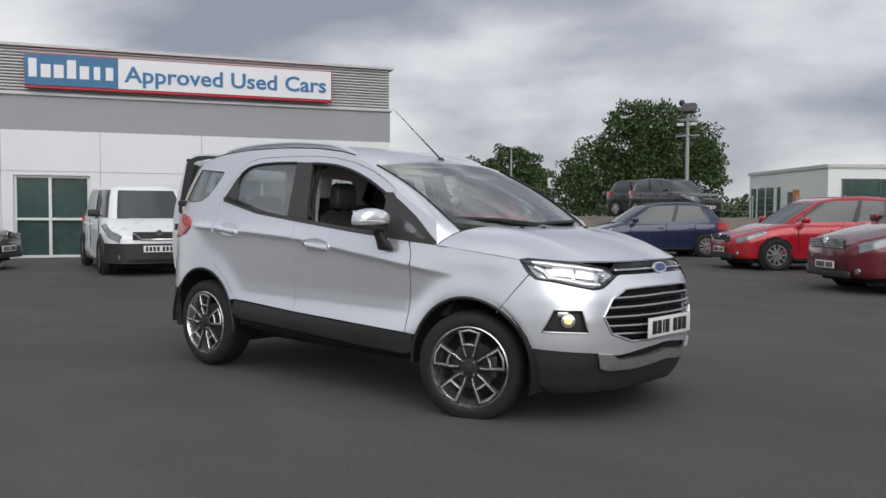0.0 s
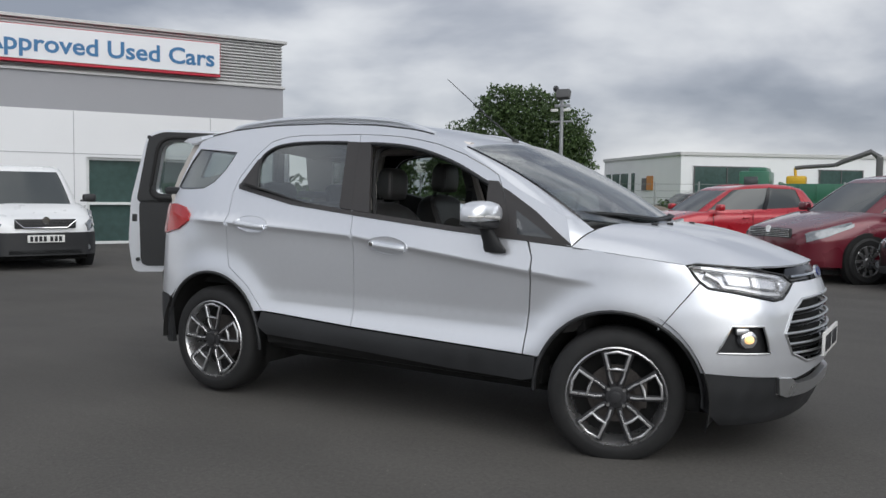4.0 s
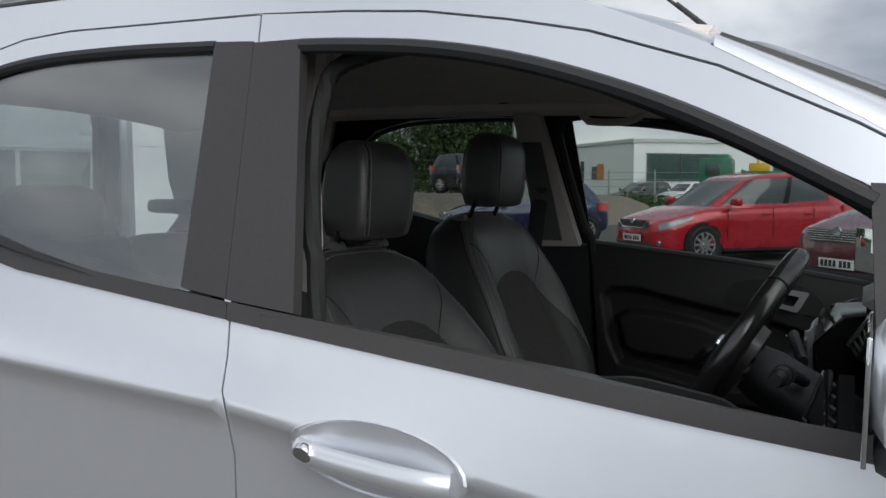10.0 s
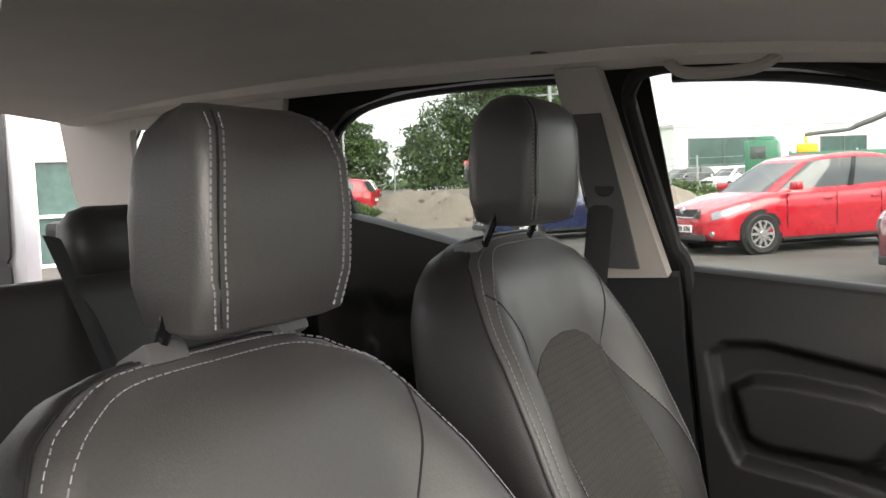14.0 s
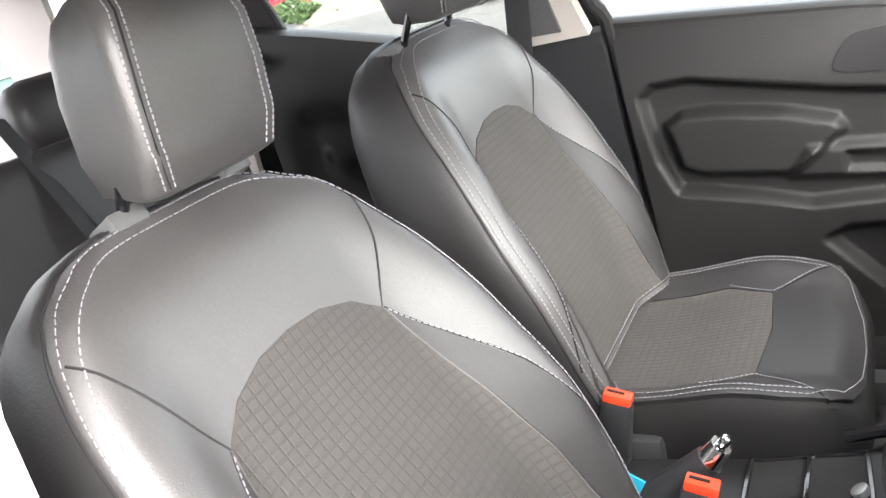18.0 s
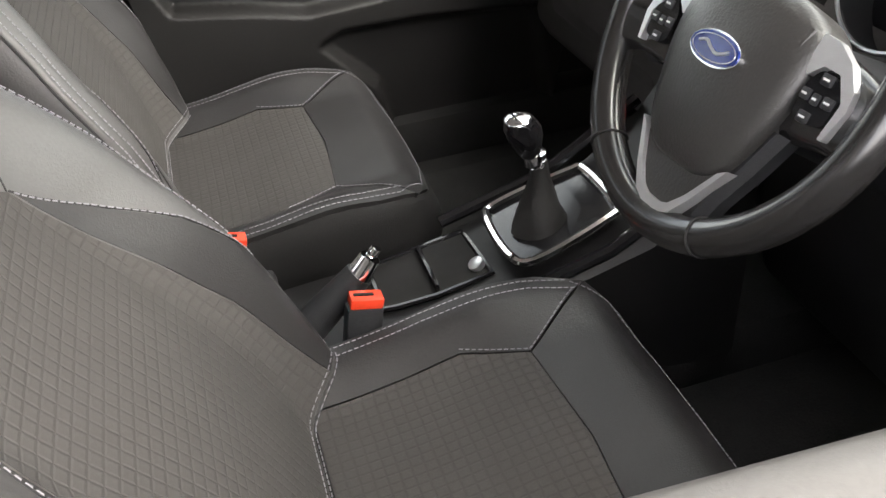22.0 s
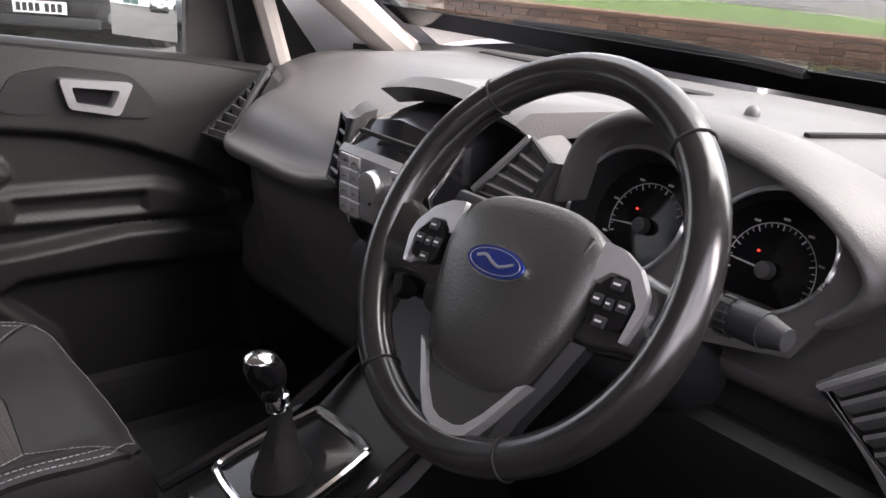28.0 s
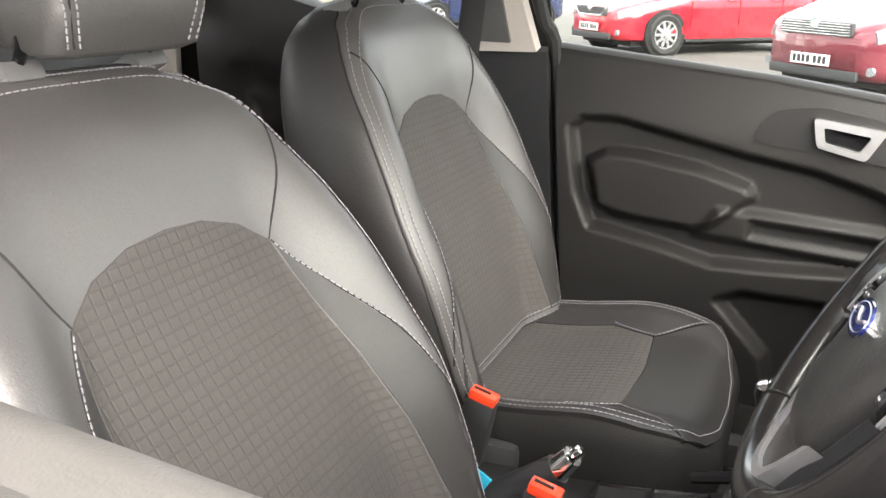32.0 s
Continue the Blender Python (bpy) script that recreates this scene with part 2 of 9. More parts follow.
def mesh_of(bm, name, mats, smooth=True, sharp=35.0):
    bmesh.ops.recalc_face_normals(bm, faces=bm.faces)
    me = bpy.data.meshes.new(name)
    if smooth:
        lim = radians(sharp)
        for f in bm.faces:
            f.smooth = True
        for e in bm.edges:
            e.smooth = len(e.link_faces) == 2 and e.calc_face_angle(0.0) < lim
    shaped = smooth and bm.verts.layers.float_vector.get("skin_normal") is not None
    bm.to_mesh(me)
    bm.free()
    if shaped:
        # shade by the skin's own normals, not by the triangles'
        k = len(me.loops)
        vn = np.empty(len(me.vertices) * 3)
        me.attributes["skin_normal"].data.foreach_get("vector", vn)
        vn = vn.reshape(-1, 3)
        li = np.empty(k, dtype=np.int64)
        me.loops.foreach_get("vertex_index", li)
        fn = np.empty(len(me.polygons) * 3)
        me.polygons.foreach_get("normal", fn)
        fn = fn.reshape(-1, 3)
        tot = np.empty(len(me.polygons), dtype=np.int64)
        me.polygons.foreach_get("loop_total", tot)
        f = np.repeat(fn, tot, axis=0)
        v = vn[li]
        d = (f * v).sum(1)
        n = np.where((d > 0.6)[:, None], v, np.where((d < -0.6)[:, None], -v, f))
        me.normals_split_custom_set(n.tolist())
    for m in mats if isinstance(mats, (list, tuple)) else [mats]:
        me.materials.append(m)
    return me


def part(name, bm, mats, parent=None, label="", smooth=True, sharp=35.0):
    """One mesh object under a thing or under a part."""
    ob = new(name, mesh_of(bm, name, mats, smooth, sharp))
    if parent is not None:
        ob.parent = parent
    if label:
        ob["label"] = label
    return ob


def thing(name, label, category, m=None, group="", kind=""):
    ob = new(name)
    ob.empty_display_size = 0.1
    if m is not None:
        ob.matrix_basis = m
    return tagged(ob, label, category, group, kind)


def box(sx, sy, sz, x=0, y=0, z=0, bevel=0.0, rot=None, bm=None, seg=2):
    own = bmesh.new()
    bmesh.ops.create_cube(own, size=1, matrix=Matrix.Diagonal((sx, sy, sz, 1)))
    if bevel:
        bmesh.ops.bevel(own, geom=own.edges[:], offset=min(bevel, 0.49 * min(sx, sy, sz)), segments=seg, affect="EDGES", profile=0.6)
    own.transform(Matrix.Translation((x, y, z)) @ (rot if rot is not None else Matrix()))
    return merge(bm, own)


def merge(bm, own):
    if bm is None:
        return own
    me = bpy.data.meshes.new("tmp")
    own.to_mesh(me)
    bm.from_mesh(me)
    own.free()
    bpy.data.meshes.remove(me)
    return bm


def cyl(r1, r2, depth, m=None, seg=20, bevel=0.0, bm=None, caps=True):
    own = bmesh.new()
    bmesh.ops.create_cone(own, cap_ends=caps, segments=seg, radius1=r1, radius2=r2, depth=depth)
    if bevel:
        es = [e for e in own.edges if len(e.link_faces) == 2 and e.calc_face_angle(0.0) > 1.0]
        bmesh.ops.bevel(own, geom=es, offset=bevel, segments=2, affect="EDGES", profile=0.6)
    if m is not None:
        own.transform(m)
    return merge(bm, own)


def ball(rx, ry, rz, m=None, bm=None, u=20, v=12):
    own = bmesh.new()
    bmesh.ops.create_uvsphere(own, u_segments=u, v_segments=v, radius=1, matrix=Matrix.Diagonal((rx, ry, rz, 1)))
    if m is not None:
        own.transform(m)
    return merge(bm, own)


def loft(rings, closed=True, caps=True, bm=None):
    """A skin over rings of equal numbers of points."""
    own = bmesh.new()
    vs = [[own.verts.new(p) for p in r] for r in rings]
    k = len(vs[0])
    for a, b in zip(vs, vs[1:]):
        for i in range(k if closed else k - 1):
            j = (i + 1) % k
            own.faces.new((a[i], a[j], b[j], b[i]))
    if caps and closed:
        own.faces.new(vs[0][::-1])
        own.faces.new(vs[-1])
    return merge(bm, own)


def smooth_line(pts, n, closed=False):
    """n points along a Catmull-Rom line through pts."""
    pts = [Vector(p) for p in pts]
    k = len(pts)
    out = []
    spans = k if closed else k - 1
    for q in range(n):
        f = q / (n if closed else n - 1) * spans
        i = min(int(f), spans - 1)
        t = f - i
        if closed:
            p0, p1, p2, p3 = pts[(i - 1) % k], pts[i % k], pts[(i + 1) % k], pts[(i + 2) % k]
        else:
            p1, p2 = pts[i], pts[i + 1]
            p0 = pts[i - 1] if i else 2 * p1 - p2
            p3 = pts[i + 2] if i + 2 < k else 2 * p2 - p1
        out.append(0.5 * ((2 * p1) + (p2 - p0) * t + (2 * p0 - 5 * p1 + 4 * p2 - p3) * t * t + (3 * p1 - p0 - 3 * p2 + p3) * t ** 3))
    return out


def tube(path, r, seg=8, closed=False, bm=None, flat=1.0, r_end=None, up=(0, 0, 1)):
    """A rod of radius r along a path; flat squeezes it along its second axis."""
    path = [Vector(p) for p in path]
    rings = []
    k = len(path)
    for i, p in enumerate(path):
        if closed:
            d = path[(i + 1) % k] - path[i - 1]
        else:
            d = path[min(i + 1, k - 1)] - path[max(i - 1, 0)]
        d.normalize()
        a = d.cross(Vector(up))
        if a.length < 1e-3:
            a = d.cross(Vector((0, 1, 0.1)))
        a.normalize()
        b = a.cross(d)
        rad = r if r_end is None else r + (r_end - r) * i / (k - 1)
        rings.append([p + rad * (math.cos(q) * a + flat * math.sin(q) * b) for q in (2 * math.pi * j / seg for j in range(seg))])
    if closed:
        rings.append(rings[0])
        own = loft(rings, True, False)
        bmesh.ops.remove_doubles(own, verts=own.verts, dist=1e-6)
        return merge(bm, own)
    return loft(rings, True, True, bm)


def resample(poly, step):
    out = []
    for a, b in zip(poly, poly[1:] + poly[:1]):
        a, b = Vector(a), Vector(b)
        n = max(1, int((b - a).length / step + 0.5))
        out += [a + (b - a) * i / n for i in range(n)]
    return out


def shrink(poly, d):
    """The polygon with its edge drawn in by d."""
    area = sum(a[0] * b[1] - a[1] * b[0] for a, b in zip(poly, poly[1:] + poly[:1]))
    sgn = 1 if area > 0 else -1
    out = []
    k = len(poly)
    for i in range(k):
        p, q, r = Vector(poly[i - 1]), Vector(poly[i]), Vector(poly[(i + 1) % k])
        n1 = Vector((-(q - p).y, (q - p).x)).normalized() * sgn
        n2 = Vector((-(r - q).y, (r - q).x)).normalized() * sgn
        m = n1 + n2
        m = m / max(m.length_squared, 0.5) * 2 if m.length > 1e-6 else n1
        out.append(q + m.normalized() * d / max(0.5, m.normalized().dot(n1)))
    return out


def inside(p, poly):
    c = False
    for a, b in zip(poly, poly[1:] + poly[:1]):
        if (a[1] > p[1]) != (b[1] > p[1]) and p[0] < (b[0] - a[0]) * (p[1] - a[1]) / (b[1] - a[1]) + a[0]:
            c = not c
    return c


def rounded(poly, r, n=4):
    """The polygon with its corners rounded by about r."""
    out = []
    k = len(poly)
    for i in range(k):
        p, q, s = Vector(poly[i - 1]), Vector(poly[i]), Vector(poly[(i + 1) % k])
        a = q + (p - q).normalized() * min(r, (p - q).length * 0.45)
        b = q + (s - q).normalized() * min(r, (s - q).length * 0.45)
        for j in range(n + 1):
            t = j / n
            out.append((1 - t) ** 2 * a + 2 * t * (1 - t) * q + t * t * b)
    return out


def panel(outline, skin, thick=0.012, holes=(), step=0.05, gap=0.0, edge=None, extra=()):
    """A sheet with the outline (and holes) in the two coordinates of skin(u, v) -> (point, outward normal), given a thickness inwards."""
    edge = edge or step
    outer = resample(shrink([Vector(p) for p in outline], gap) if gap else [Vector(p) for p in outline], edge)
    inner = [resample([Vector(p) for p in h], edge) for h in holes]
    verts = [Vector(p) for p in outer]
    edges = [(i, (i + 1) % len(outer)) for i in range(len(outer))]
    for h in inner:
        o = len(verts)
        verts += h
        edges += [(o + i, o + (i + 1) % len(h)) for i in range(len(h))]
    us, vs_ = [p.x for p in outer], [p.y for p in outer]
    allb = list(verts)
    grid = np.array([(p.x, p.y) for p in allb])
    ex = [Vector(p) for p in extra if inside(p, outer) and not any(inside(p, h) for h in inner)]
    ex = [p for p in ex if np.min((grid[:, 0] - p.x) ** 2 + (grid[:, 1] - p.y) ** 2) > 0.008 ** 2]
    verts += ex
    if ex:
        grid = np.array([(p.x, p.y) for p in verts])
    u = min(us) + step * 0.5
    row = 0
    while u < max(us):
        v = min(vs_) + step * (0.25 + 0.5 * (row % 2))
        while v < max(vs_):
            if inside((u, v), outer) and not any(inside((u, v), h) for h in inner):
                if np.min((grid[:, 0] - u) ** 2 + (grid[:, 1] - v) ** 2) > (0.55 * edge) ** 2:
                    verts.append(Vector((u, v)))
            v += step
        u += step * 0.9
        row += 1
    cv, ce, cf, _, _, _ = geometry.delaunay_2d_cdt([Vector((p.x, p.y)) for p in verts], edges, [], 0, 1e-6)
    bm = bmesh.new()
    lay = bm.verts.layers.float_vector.new("skin_normal")
    top, low = [], []
    for p in cv:
        q, nrm = skin(p.x, p.y)
        q, nrm = Vector(q), Vector(nrm)
        top.append(bm.verts.new(q))
        low.append(bm.verts.new(q - nrm * thick))
        top[-1][lay] = nrm.normalized()
        low[-1][lay] = -nrm.normalized()
    for f in cf:
        cx, cy = sum(cv[i].x for i in f) / len(f), sum(cv[i].y for i in f) / len(f)
        if not inside((cx, cy), outer) or any(inside((cx, cy), h) for h in inner):
            continue
        bm.faces.new([top[i] for i in f])
        bm.faces.new([low[i] for i in reversed(f)])
    rim = {}
    for f in [f for f in bm.faces]:
        pass
    idx = {v: i for i, v in enumerate(top)}
    for e in [e for e in bm.edges if len(e.link_faces) == 1 and e.verts[0] in idx and e.verts[1] in idx]:
        a, b = idx[e.verts[0]], idx[e.verts[1]]
        bm.faces.new((top[a], top[b], low[b], low[a]))
    for v in [v for v in bm.verts if not v.link_faces]:
        bm.verts.remove(v)
    return bm


def grid_surface(us, vs, fn, thick=0.0):
    """A sheet of points fn(u, v), thickened downwards."""
    bm = bmesh.new()
    g = [[bm.verts.new(fn(u, v)) for v in vs] for u in us]
    for i in range(len(us) - 1):
        for j in range(len(vs) - 1):
            bm.faces.new((g[i][j], g[i + 1][j], g[i + 1][j + 1], g[i][j + 1]))
    if thick:
        bmesh.ops.recalc_face_normals(bm, faces=bm.faces)
        bmesh.ops.solidify(bm, geom=bm.faces[:], thickness=thick)
    return bm


def lerp_table(x, xs, ys):
    return float(np.interp(x, xs, ys))


def text_mesh(words, size, depth=0.002, align="CENTER", spacing=1.0):
    cu = bpy.data.curves.new("words", "FONT")
    cu.body, cu.size, cu.extrude, cu.align_x, cu.align_y = words, size, depth, align, "CENTER"
    cu.space_character = spacing
    cu.resolution_u = 3
    cu.offset = size * 0.02
    ob = bpy.data.objects.new("words", cu)
    me = bpy.data.meshes.new_from_object(ob)
    bm = bmesh.new()
    bm.from_mesh(me)
    bpy.data.objects.remove(ob)
    bpy.data.curves.remove(cu)
    bpy.data.meshes.remove(me)
    return bm


# ---- the yard ----
def asphalt_material():
    m = material("worn_asphalt", (0.080, 0.075, 0.069), 0.85, 0, 0.30, 0.35, 45, 0.7, 160, stains=0.30)
    n, l = m.node_tree.nodes, m.node_tree.links
    b = n["Principled BSDF"]
    co = n.new("ShaderNodeTexCoord")
    last = b.inputs["Base Color"].links[0].from_socket
    # pale stone chips, then darker tyre-worn streaks
    for scale, lo, hi, col in ((70.0, 0.10, 0.22, (0.20, 0.19, 0.175)), (9.0, 0.025, 0.05, (0.30, 0.28, 0.25))):
        vo = n.new("ShaderNodeTexVoronoi")
        vo.inputs["Scale"].default_value = scale
        l.new(co.outputs["Object"], vo.inputs["Vector"])
        rg = n.new("ShaderNodeMapRange")
        rg.inputs[1].default_value, rg.inputs[2].default_value, rg.inputs[3].default_value, rg.inputs[4].default_value = lo, hi, 0.55, 0.0
        l.new(vo.outputs["Distance"], rg.inputs[0])
        mx = n.new("ShaderNodeMix")
        mx.data_type = "RGBA"
        l.new(rg.outputs[0], mx.inputs[0])
        l.new(last, mx.inputs[6])
        mx.inputs[7].default_value = (*col, 1)
        last = mx.outputs[2]
    mp = n.new("ShaderNodeMapping")
    mp.inputs["Rotation"].default_value = (0, 0, radians(32))
    mp.inputs["Scale"].default_value = (0.45, 0.9, 1)
    l.new(co.outputs["Object"], mp.inputs[0])
    ns = n.new("ShaderNodeTexNoise")
    ns.inputs["Scale"].default_value, ns.inputs["Detail"].default_value = 1.3, 5
    l.new(mp.outputs[0], ns.inputs["Vector"])
    rg = n.new("ShaderNodeMapRange")
    rg.inputs[1].default_value, rg.inputs[2].default_value, rg.inputs[3].default_value, rg.inputs[4].default_value = 0.38, 0.64, 0.86, 1.08
    l.new(ns.outputs["Fac"], rg.inputs[0])
    mx = n.new("ShaderNodeMix")
    mx.data_type, mx.blend_type = "RGBA", "MULTIPLY"
    mx.inputs[0].default_value = 1.0
    l.new(last, mx.inputs[6])
    l.new(rg.outputs[0], mx.inputs[7])
    l.new(mx.outputs[2], b.inputs["Base Color"])
    return m


ASPHALT = asphalt_material()
GRASS = material("mown_grass", (0.09, 0.15, 0.03), 0.9, 0, 0.35, 1.2, 40, 0.5, 60)
DIRT = material("dry_rubble_soil", (0.17, 0.145, 0.12), 0.95, 0, 0.3, 1.5, 20, 0.8, 12)
WHITE_CLAD = material("white_wall_panel", (0.78, 0.79, 0.81), 0.5, 0, 0.04, 0.6, 60, stains=0.06)
GREY_CLAD = material("grey_wall_panel", (0.33, 0.335, 0.36), 0.5, 0, 0.05, 0.6, 60)
RIB_CLAD = material("pale_ribbed_metal", (0.52, 0.52, 0.52), 0.45, 0.2, 0.06, 1.0, 60)
FRAME_WHITE = material("white_window_frame", (0.7, 0.72, 0.72), 0.4, 0, 0.04)
SHOP_GLASS = material("dark_green_shop_glass", (0.05, 0.085, 0.08), 0.08, 0, 0.25, 0.8, 6)
SIGN_BLUE = material("mid_blue_sign_face", (0.035, 0.16, 0.32), 0.4, 0, 0.05, 2)
SIGN_WHITE = material("white_sign_face", (0.80, 0.81, 0.84), 0.4, 0, 0.03, 2)
SIGN_RED = material("red_sign_edge", (0.50, 0.015, 0.04), 0.4, 0, 0.05, 2)
SIGN_INK = material("blue_sign_lettering", (0.045, 0.17, 0.36), 0.4, 0, 0.04, 2)
STEEL = material("galvanised_steel", (0.36, 0.37, 0.38), 0.5, 0.6, 0.12, 4)

GROUND_RINGS = [0, 1.5, 3, 6, 10, 16, 26, 45, 80, 150, 300, 700, 2600]
bm = bmesh.new()
prev = None
for r in GROUND_RINGS:
    if r == 0:
        ring = [bm.verts.new((0, 0, 0))]
    else:
        ring = []
        for k in range(72):
            a = 2 * math.pi * k / 72
            ring.append(bm.verts.new((r * math.cos(a), r * math.sin(a), 0)))
    if prev is not None:
        for k in range(72):
            j = (k + 1) % 72
            if len(prev) == 1:
                bm.faces.new((prev[0], ring[k], ring[j]))
            else:
                bm.faces.new((prev[k], ring[k], ring[j], prev[j]))
    prev = ring
ground = part("ground", bm, ASPHALT)
tagged(ground, "dark worn asphalt yard with faint stains", "ground", kind="structure")

# the white dealership building with its grey band, ribbed head and long sign
FACADE = Matrix.Translation((-11.76, 12.15, 0)) @ Matrix.Rotation(radians(-28.5), 4, "Z") @ Matrix.Rotation(radians(90), 4, "Z")
# in FACADE: x runs along the wall away from its corner to the left (negative is past the corner), y goes into the building
FX = Vector((-math.sin(radians(28.5)), -math.cos(radians(28.5)), 0))
FY = Vector((-math.cos(radians(28.5)), math.sin(radians(28.5)), 0))


def facade_matrix():
    m = Matrix.Identity(4)
    m.col[0][:3], m.col[1][:3], m.col[2][:3] = FX, FY, Vector((0, 0, 1))
    m.translation = Vector((-11.76, 12.15, 0))
    return m


building = thing("dealership_building", "white flat-roofed car showroom with grey band and ribbed metal head", "building", facade_matrix())
LEN, DEEP = 30.0, 18.0


def wall_with_holes(length, z0, z1, holes, y0, y1):
    """A wall along x from 0 to length with rectangular openings (x0, x1, z0, z1)."""
    own = bmesh.new()
    xs = sorted({0.0, length, *[h[0] for h in holes], *[h[1] for h in holes]})
    zs = sorted({z0, z1, *[h[2] for h in holes], *[h[3] for h in holes]})
    for xa, xb in zip(xs, xs[1:]):
        for za, zb in zip(zs, zs[1:]):
            cx, cz = (xa + xb) / 2, (za + zb) / 2
            if not any(h[0] < cx < h[1] and h[2] < cz < h[3] for h in holes):
                box(xb - xa, y1 - y0, zb - za, cx, (y0 + y1) / 2, cz, bm=own)
    bmesh.ops.remove_doubles(own, verts=own.verts, dist=1e-5)
    return own


OPENINGS = [(2.0, 4.55, 0.0, 1.92), (7.32, 8.95, 0.0, 1.90), (11.5, 13.5, 0.0, 1.9)]
part("wall", wall_with_holes(LEN, 0.0, 2.92, OPENINGS, 0.0, 0.25), WHITE_CLAD, building, smooth=False)
part("grey_band", box(LEN, 0.30, 0.80, LEN / 2, 0.15, 3.32), GREY_CLAD, building, smooth=False)
part("side_wall", box(0.25, DEEP, 4.5, 0.125, DEEP / 2 + 0.33, 2.25), WHITE_CLAD, building, smooth=False)
part("roof", box(LEN, DEEP, 0.15, LEN / 2, DEEP / 2 + 0.35, 4.62), GREY_CLAD, building, smooth=False)
part("interior_wall", box(LEN - 1, 0.1, 4.0, LEN / 2, 5.0, 2.0), GREY_CLAD, building, smooth=False)
n_rib = 15
ribbed = part("ribbed_head", box(LEN, 0.14, 1.06, LEN / 2, 0.20, 4.28), RIB_CLAD, building, "pale horizontally ribbed metal cladding", smooth=False)
for k in range(n_rib):
    z = 3.75 + k * 1.06 / n_rib
    part("rib", box(LEN, 0.10, 1.06 / n_rib * 0.62, LEN / 2, 0.10, z + 0.03, 0.012, seg=1), RIB_CLAD, ribbed, smooth=False)
part("cap_flashing", box(LEN + 0.1, 0.34, 0.07, LEN / 2 - 0.05, 0.14, 4.84, 0.01), RIB_CLAD, building, smooth=False)
part("lower_flashing", box(LEN + 0.04, 0.32, 0.05, LEN / 2 - 0.02, 0.11, 3.735, 0.008), RIB_CLAD, building, smooth=False)
for x in (1.8, 4.8, 7.1, 9.2, 11.3, 14.2, 17, 20):
    part("panel_joint", box(0.012, 0.006, 2.9, x, -0.004, 1.46), GREY_CLAD, building, smooth=False)
part("panel_joint", box(LEN, 0.006, 0.012, LEN / 2, -0.004, 1.99), GREY_CLAD, building, smooth=False)
for x0, x1, z0, z1 in OPENINGS:
    w = part("shop_window", box(x1 - x0 - 0.02, 0.02, z1 - z0 - 0.02, (x0 + x1) / 2, 0.16, (z0 + z1) / 2), SHOP_GLASS, building, "tall dark green glazed window", smooth=False)
    for xx in ((x0 + 0.035, (x0 + x1) / 2 + 0.05, x1 - 0.035)):
        part("mullion", box(0.07, 0.08, z1 - z0, xx, 0.11, (z0 + z1) / 2, 0.008), FRAME_WHITE, w, smooth=False)
    for zz in (z0 + 0.03, z0 + (z1 - z0) * 0.47, z1 - 0.03):
        part("transom", box(x1 - x0 - 0.14, 0.078, 0.06, (x0 + x1) / 2, 0.11, zz, 0.008), FRAME_WHITE, w, smooth=False)
# the sign
sign = thing("showroom_sign", "long blue and white sign board with red lower edge", "sign", facade_matrix() @ Matrix.Translation((0, -0.02, 0)))
part("sign_body", box(7.06, 0.16, 0.78, 5.14, -0.075, 4.25, 0.01), SIGN_RED, sign, "red sign edge", smooth=False)
part("white_face", box(5.06, 0.02, 0.70, 4.16, -0.167, 4.275, 0.006), SIGN_WHITE, sign, smooth=False)
part("blue_face", box(1.97, 0.02, 0.70, 7.68, -0.167, 4.275, 0.006), SIGN_BLUE, sign, smooth=False)
def word_bm(words):
    tb = text_mesh(words, 0.5, 0.006)
    lo_ = min(v.co.x for v in tb.verts)
    return tb, lo_, max(v.co.x for v in tb.verts) - lo_


full, _, full_w = word_bm("Approved Used Cars")
full.free()
word_list = [word_bm(w) for w in ("Approved", "Used", "Cars")]
space_w = (full_w - sum(w[2] for w in word_list)) / 2
run = -full_w / 2
for tb, lo_, w_ in word_list:
    k = 4.80 / full_w
    tb.transform(Matrix.Translation((4.16, -0.182, 4.25)) @ Matrix.Rotation(radians(180), 4, "Z") @ Matrix.Rotation(radians(90), 4, "X") @ Matrix.Diagonal((k, 1.02, 1, 1)) @ Matrix.Translation((run - lo_, 0, 0)))
    part("lettering", tb, SIGN_INK, sign, "blue sans lettering", smooth=False)
    run += w_ + space_w
# the maker's word mark stays a row of plain white shapes
for k, (w, h) in enumerate(((0.20, 0.42), (0.24, 0.30), (0.24, 0.30), (0.22, 0.42), (0.23, 0.30), (0.16, 0.30), (0.19, 0.30))):
    part("mark_shape", box(w * 0.86, 0.012, h, 8.50 - 0.27 * k, -0.183, 4.10 + h / 2, 0.05), SIGN_WHITE, sign, smooth=False)

# road, wall and verge in front of the car
# ---- the silver car: outer skin ----
car = thing("silver_suv", "silver compact SUV with its tailgate swung open and driver's window down", "car", SLOPE.copy())

PLAN = smooth_line([(-1.95, 0.0, 0), (-1.945, -0.30, 0), (-1.92, -0.52, 0), (-1.86, -0.68, 0), (-1.76, -0.775, 0), (-1.6, -0.832, 0), (-1.43, -0.858, 0), (-1.26, -0.872, 0), (-0.9, -0.884, 0), (-0.4, -0.885, 0), (0.1, -0.885, 0), (0.6, -0.885, 0), (0.95, -0.880, 0), (1.26, -0.866, 0), (1.50, -0.822, 0), (1.70, -0.755, 0), (1.85, -0.655, 0), (1.95, -0.52, 0), (2.02, -0.33, 0), (2.05, -0.16, 0), (2.06, 0.0, 0)], 401)
_px, _py = [p.x for p in PLAN], [p.y for p in PLAN]
_mid = min(range(401), key=lambda i: abs(_px[i] - 0.0))
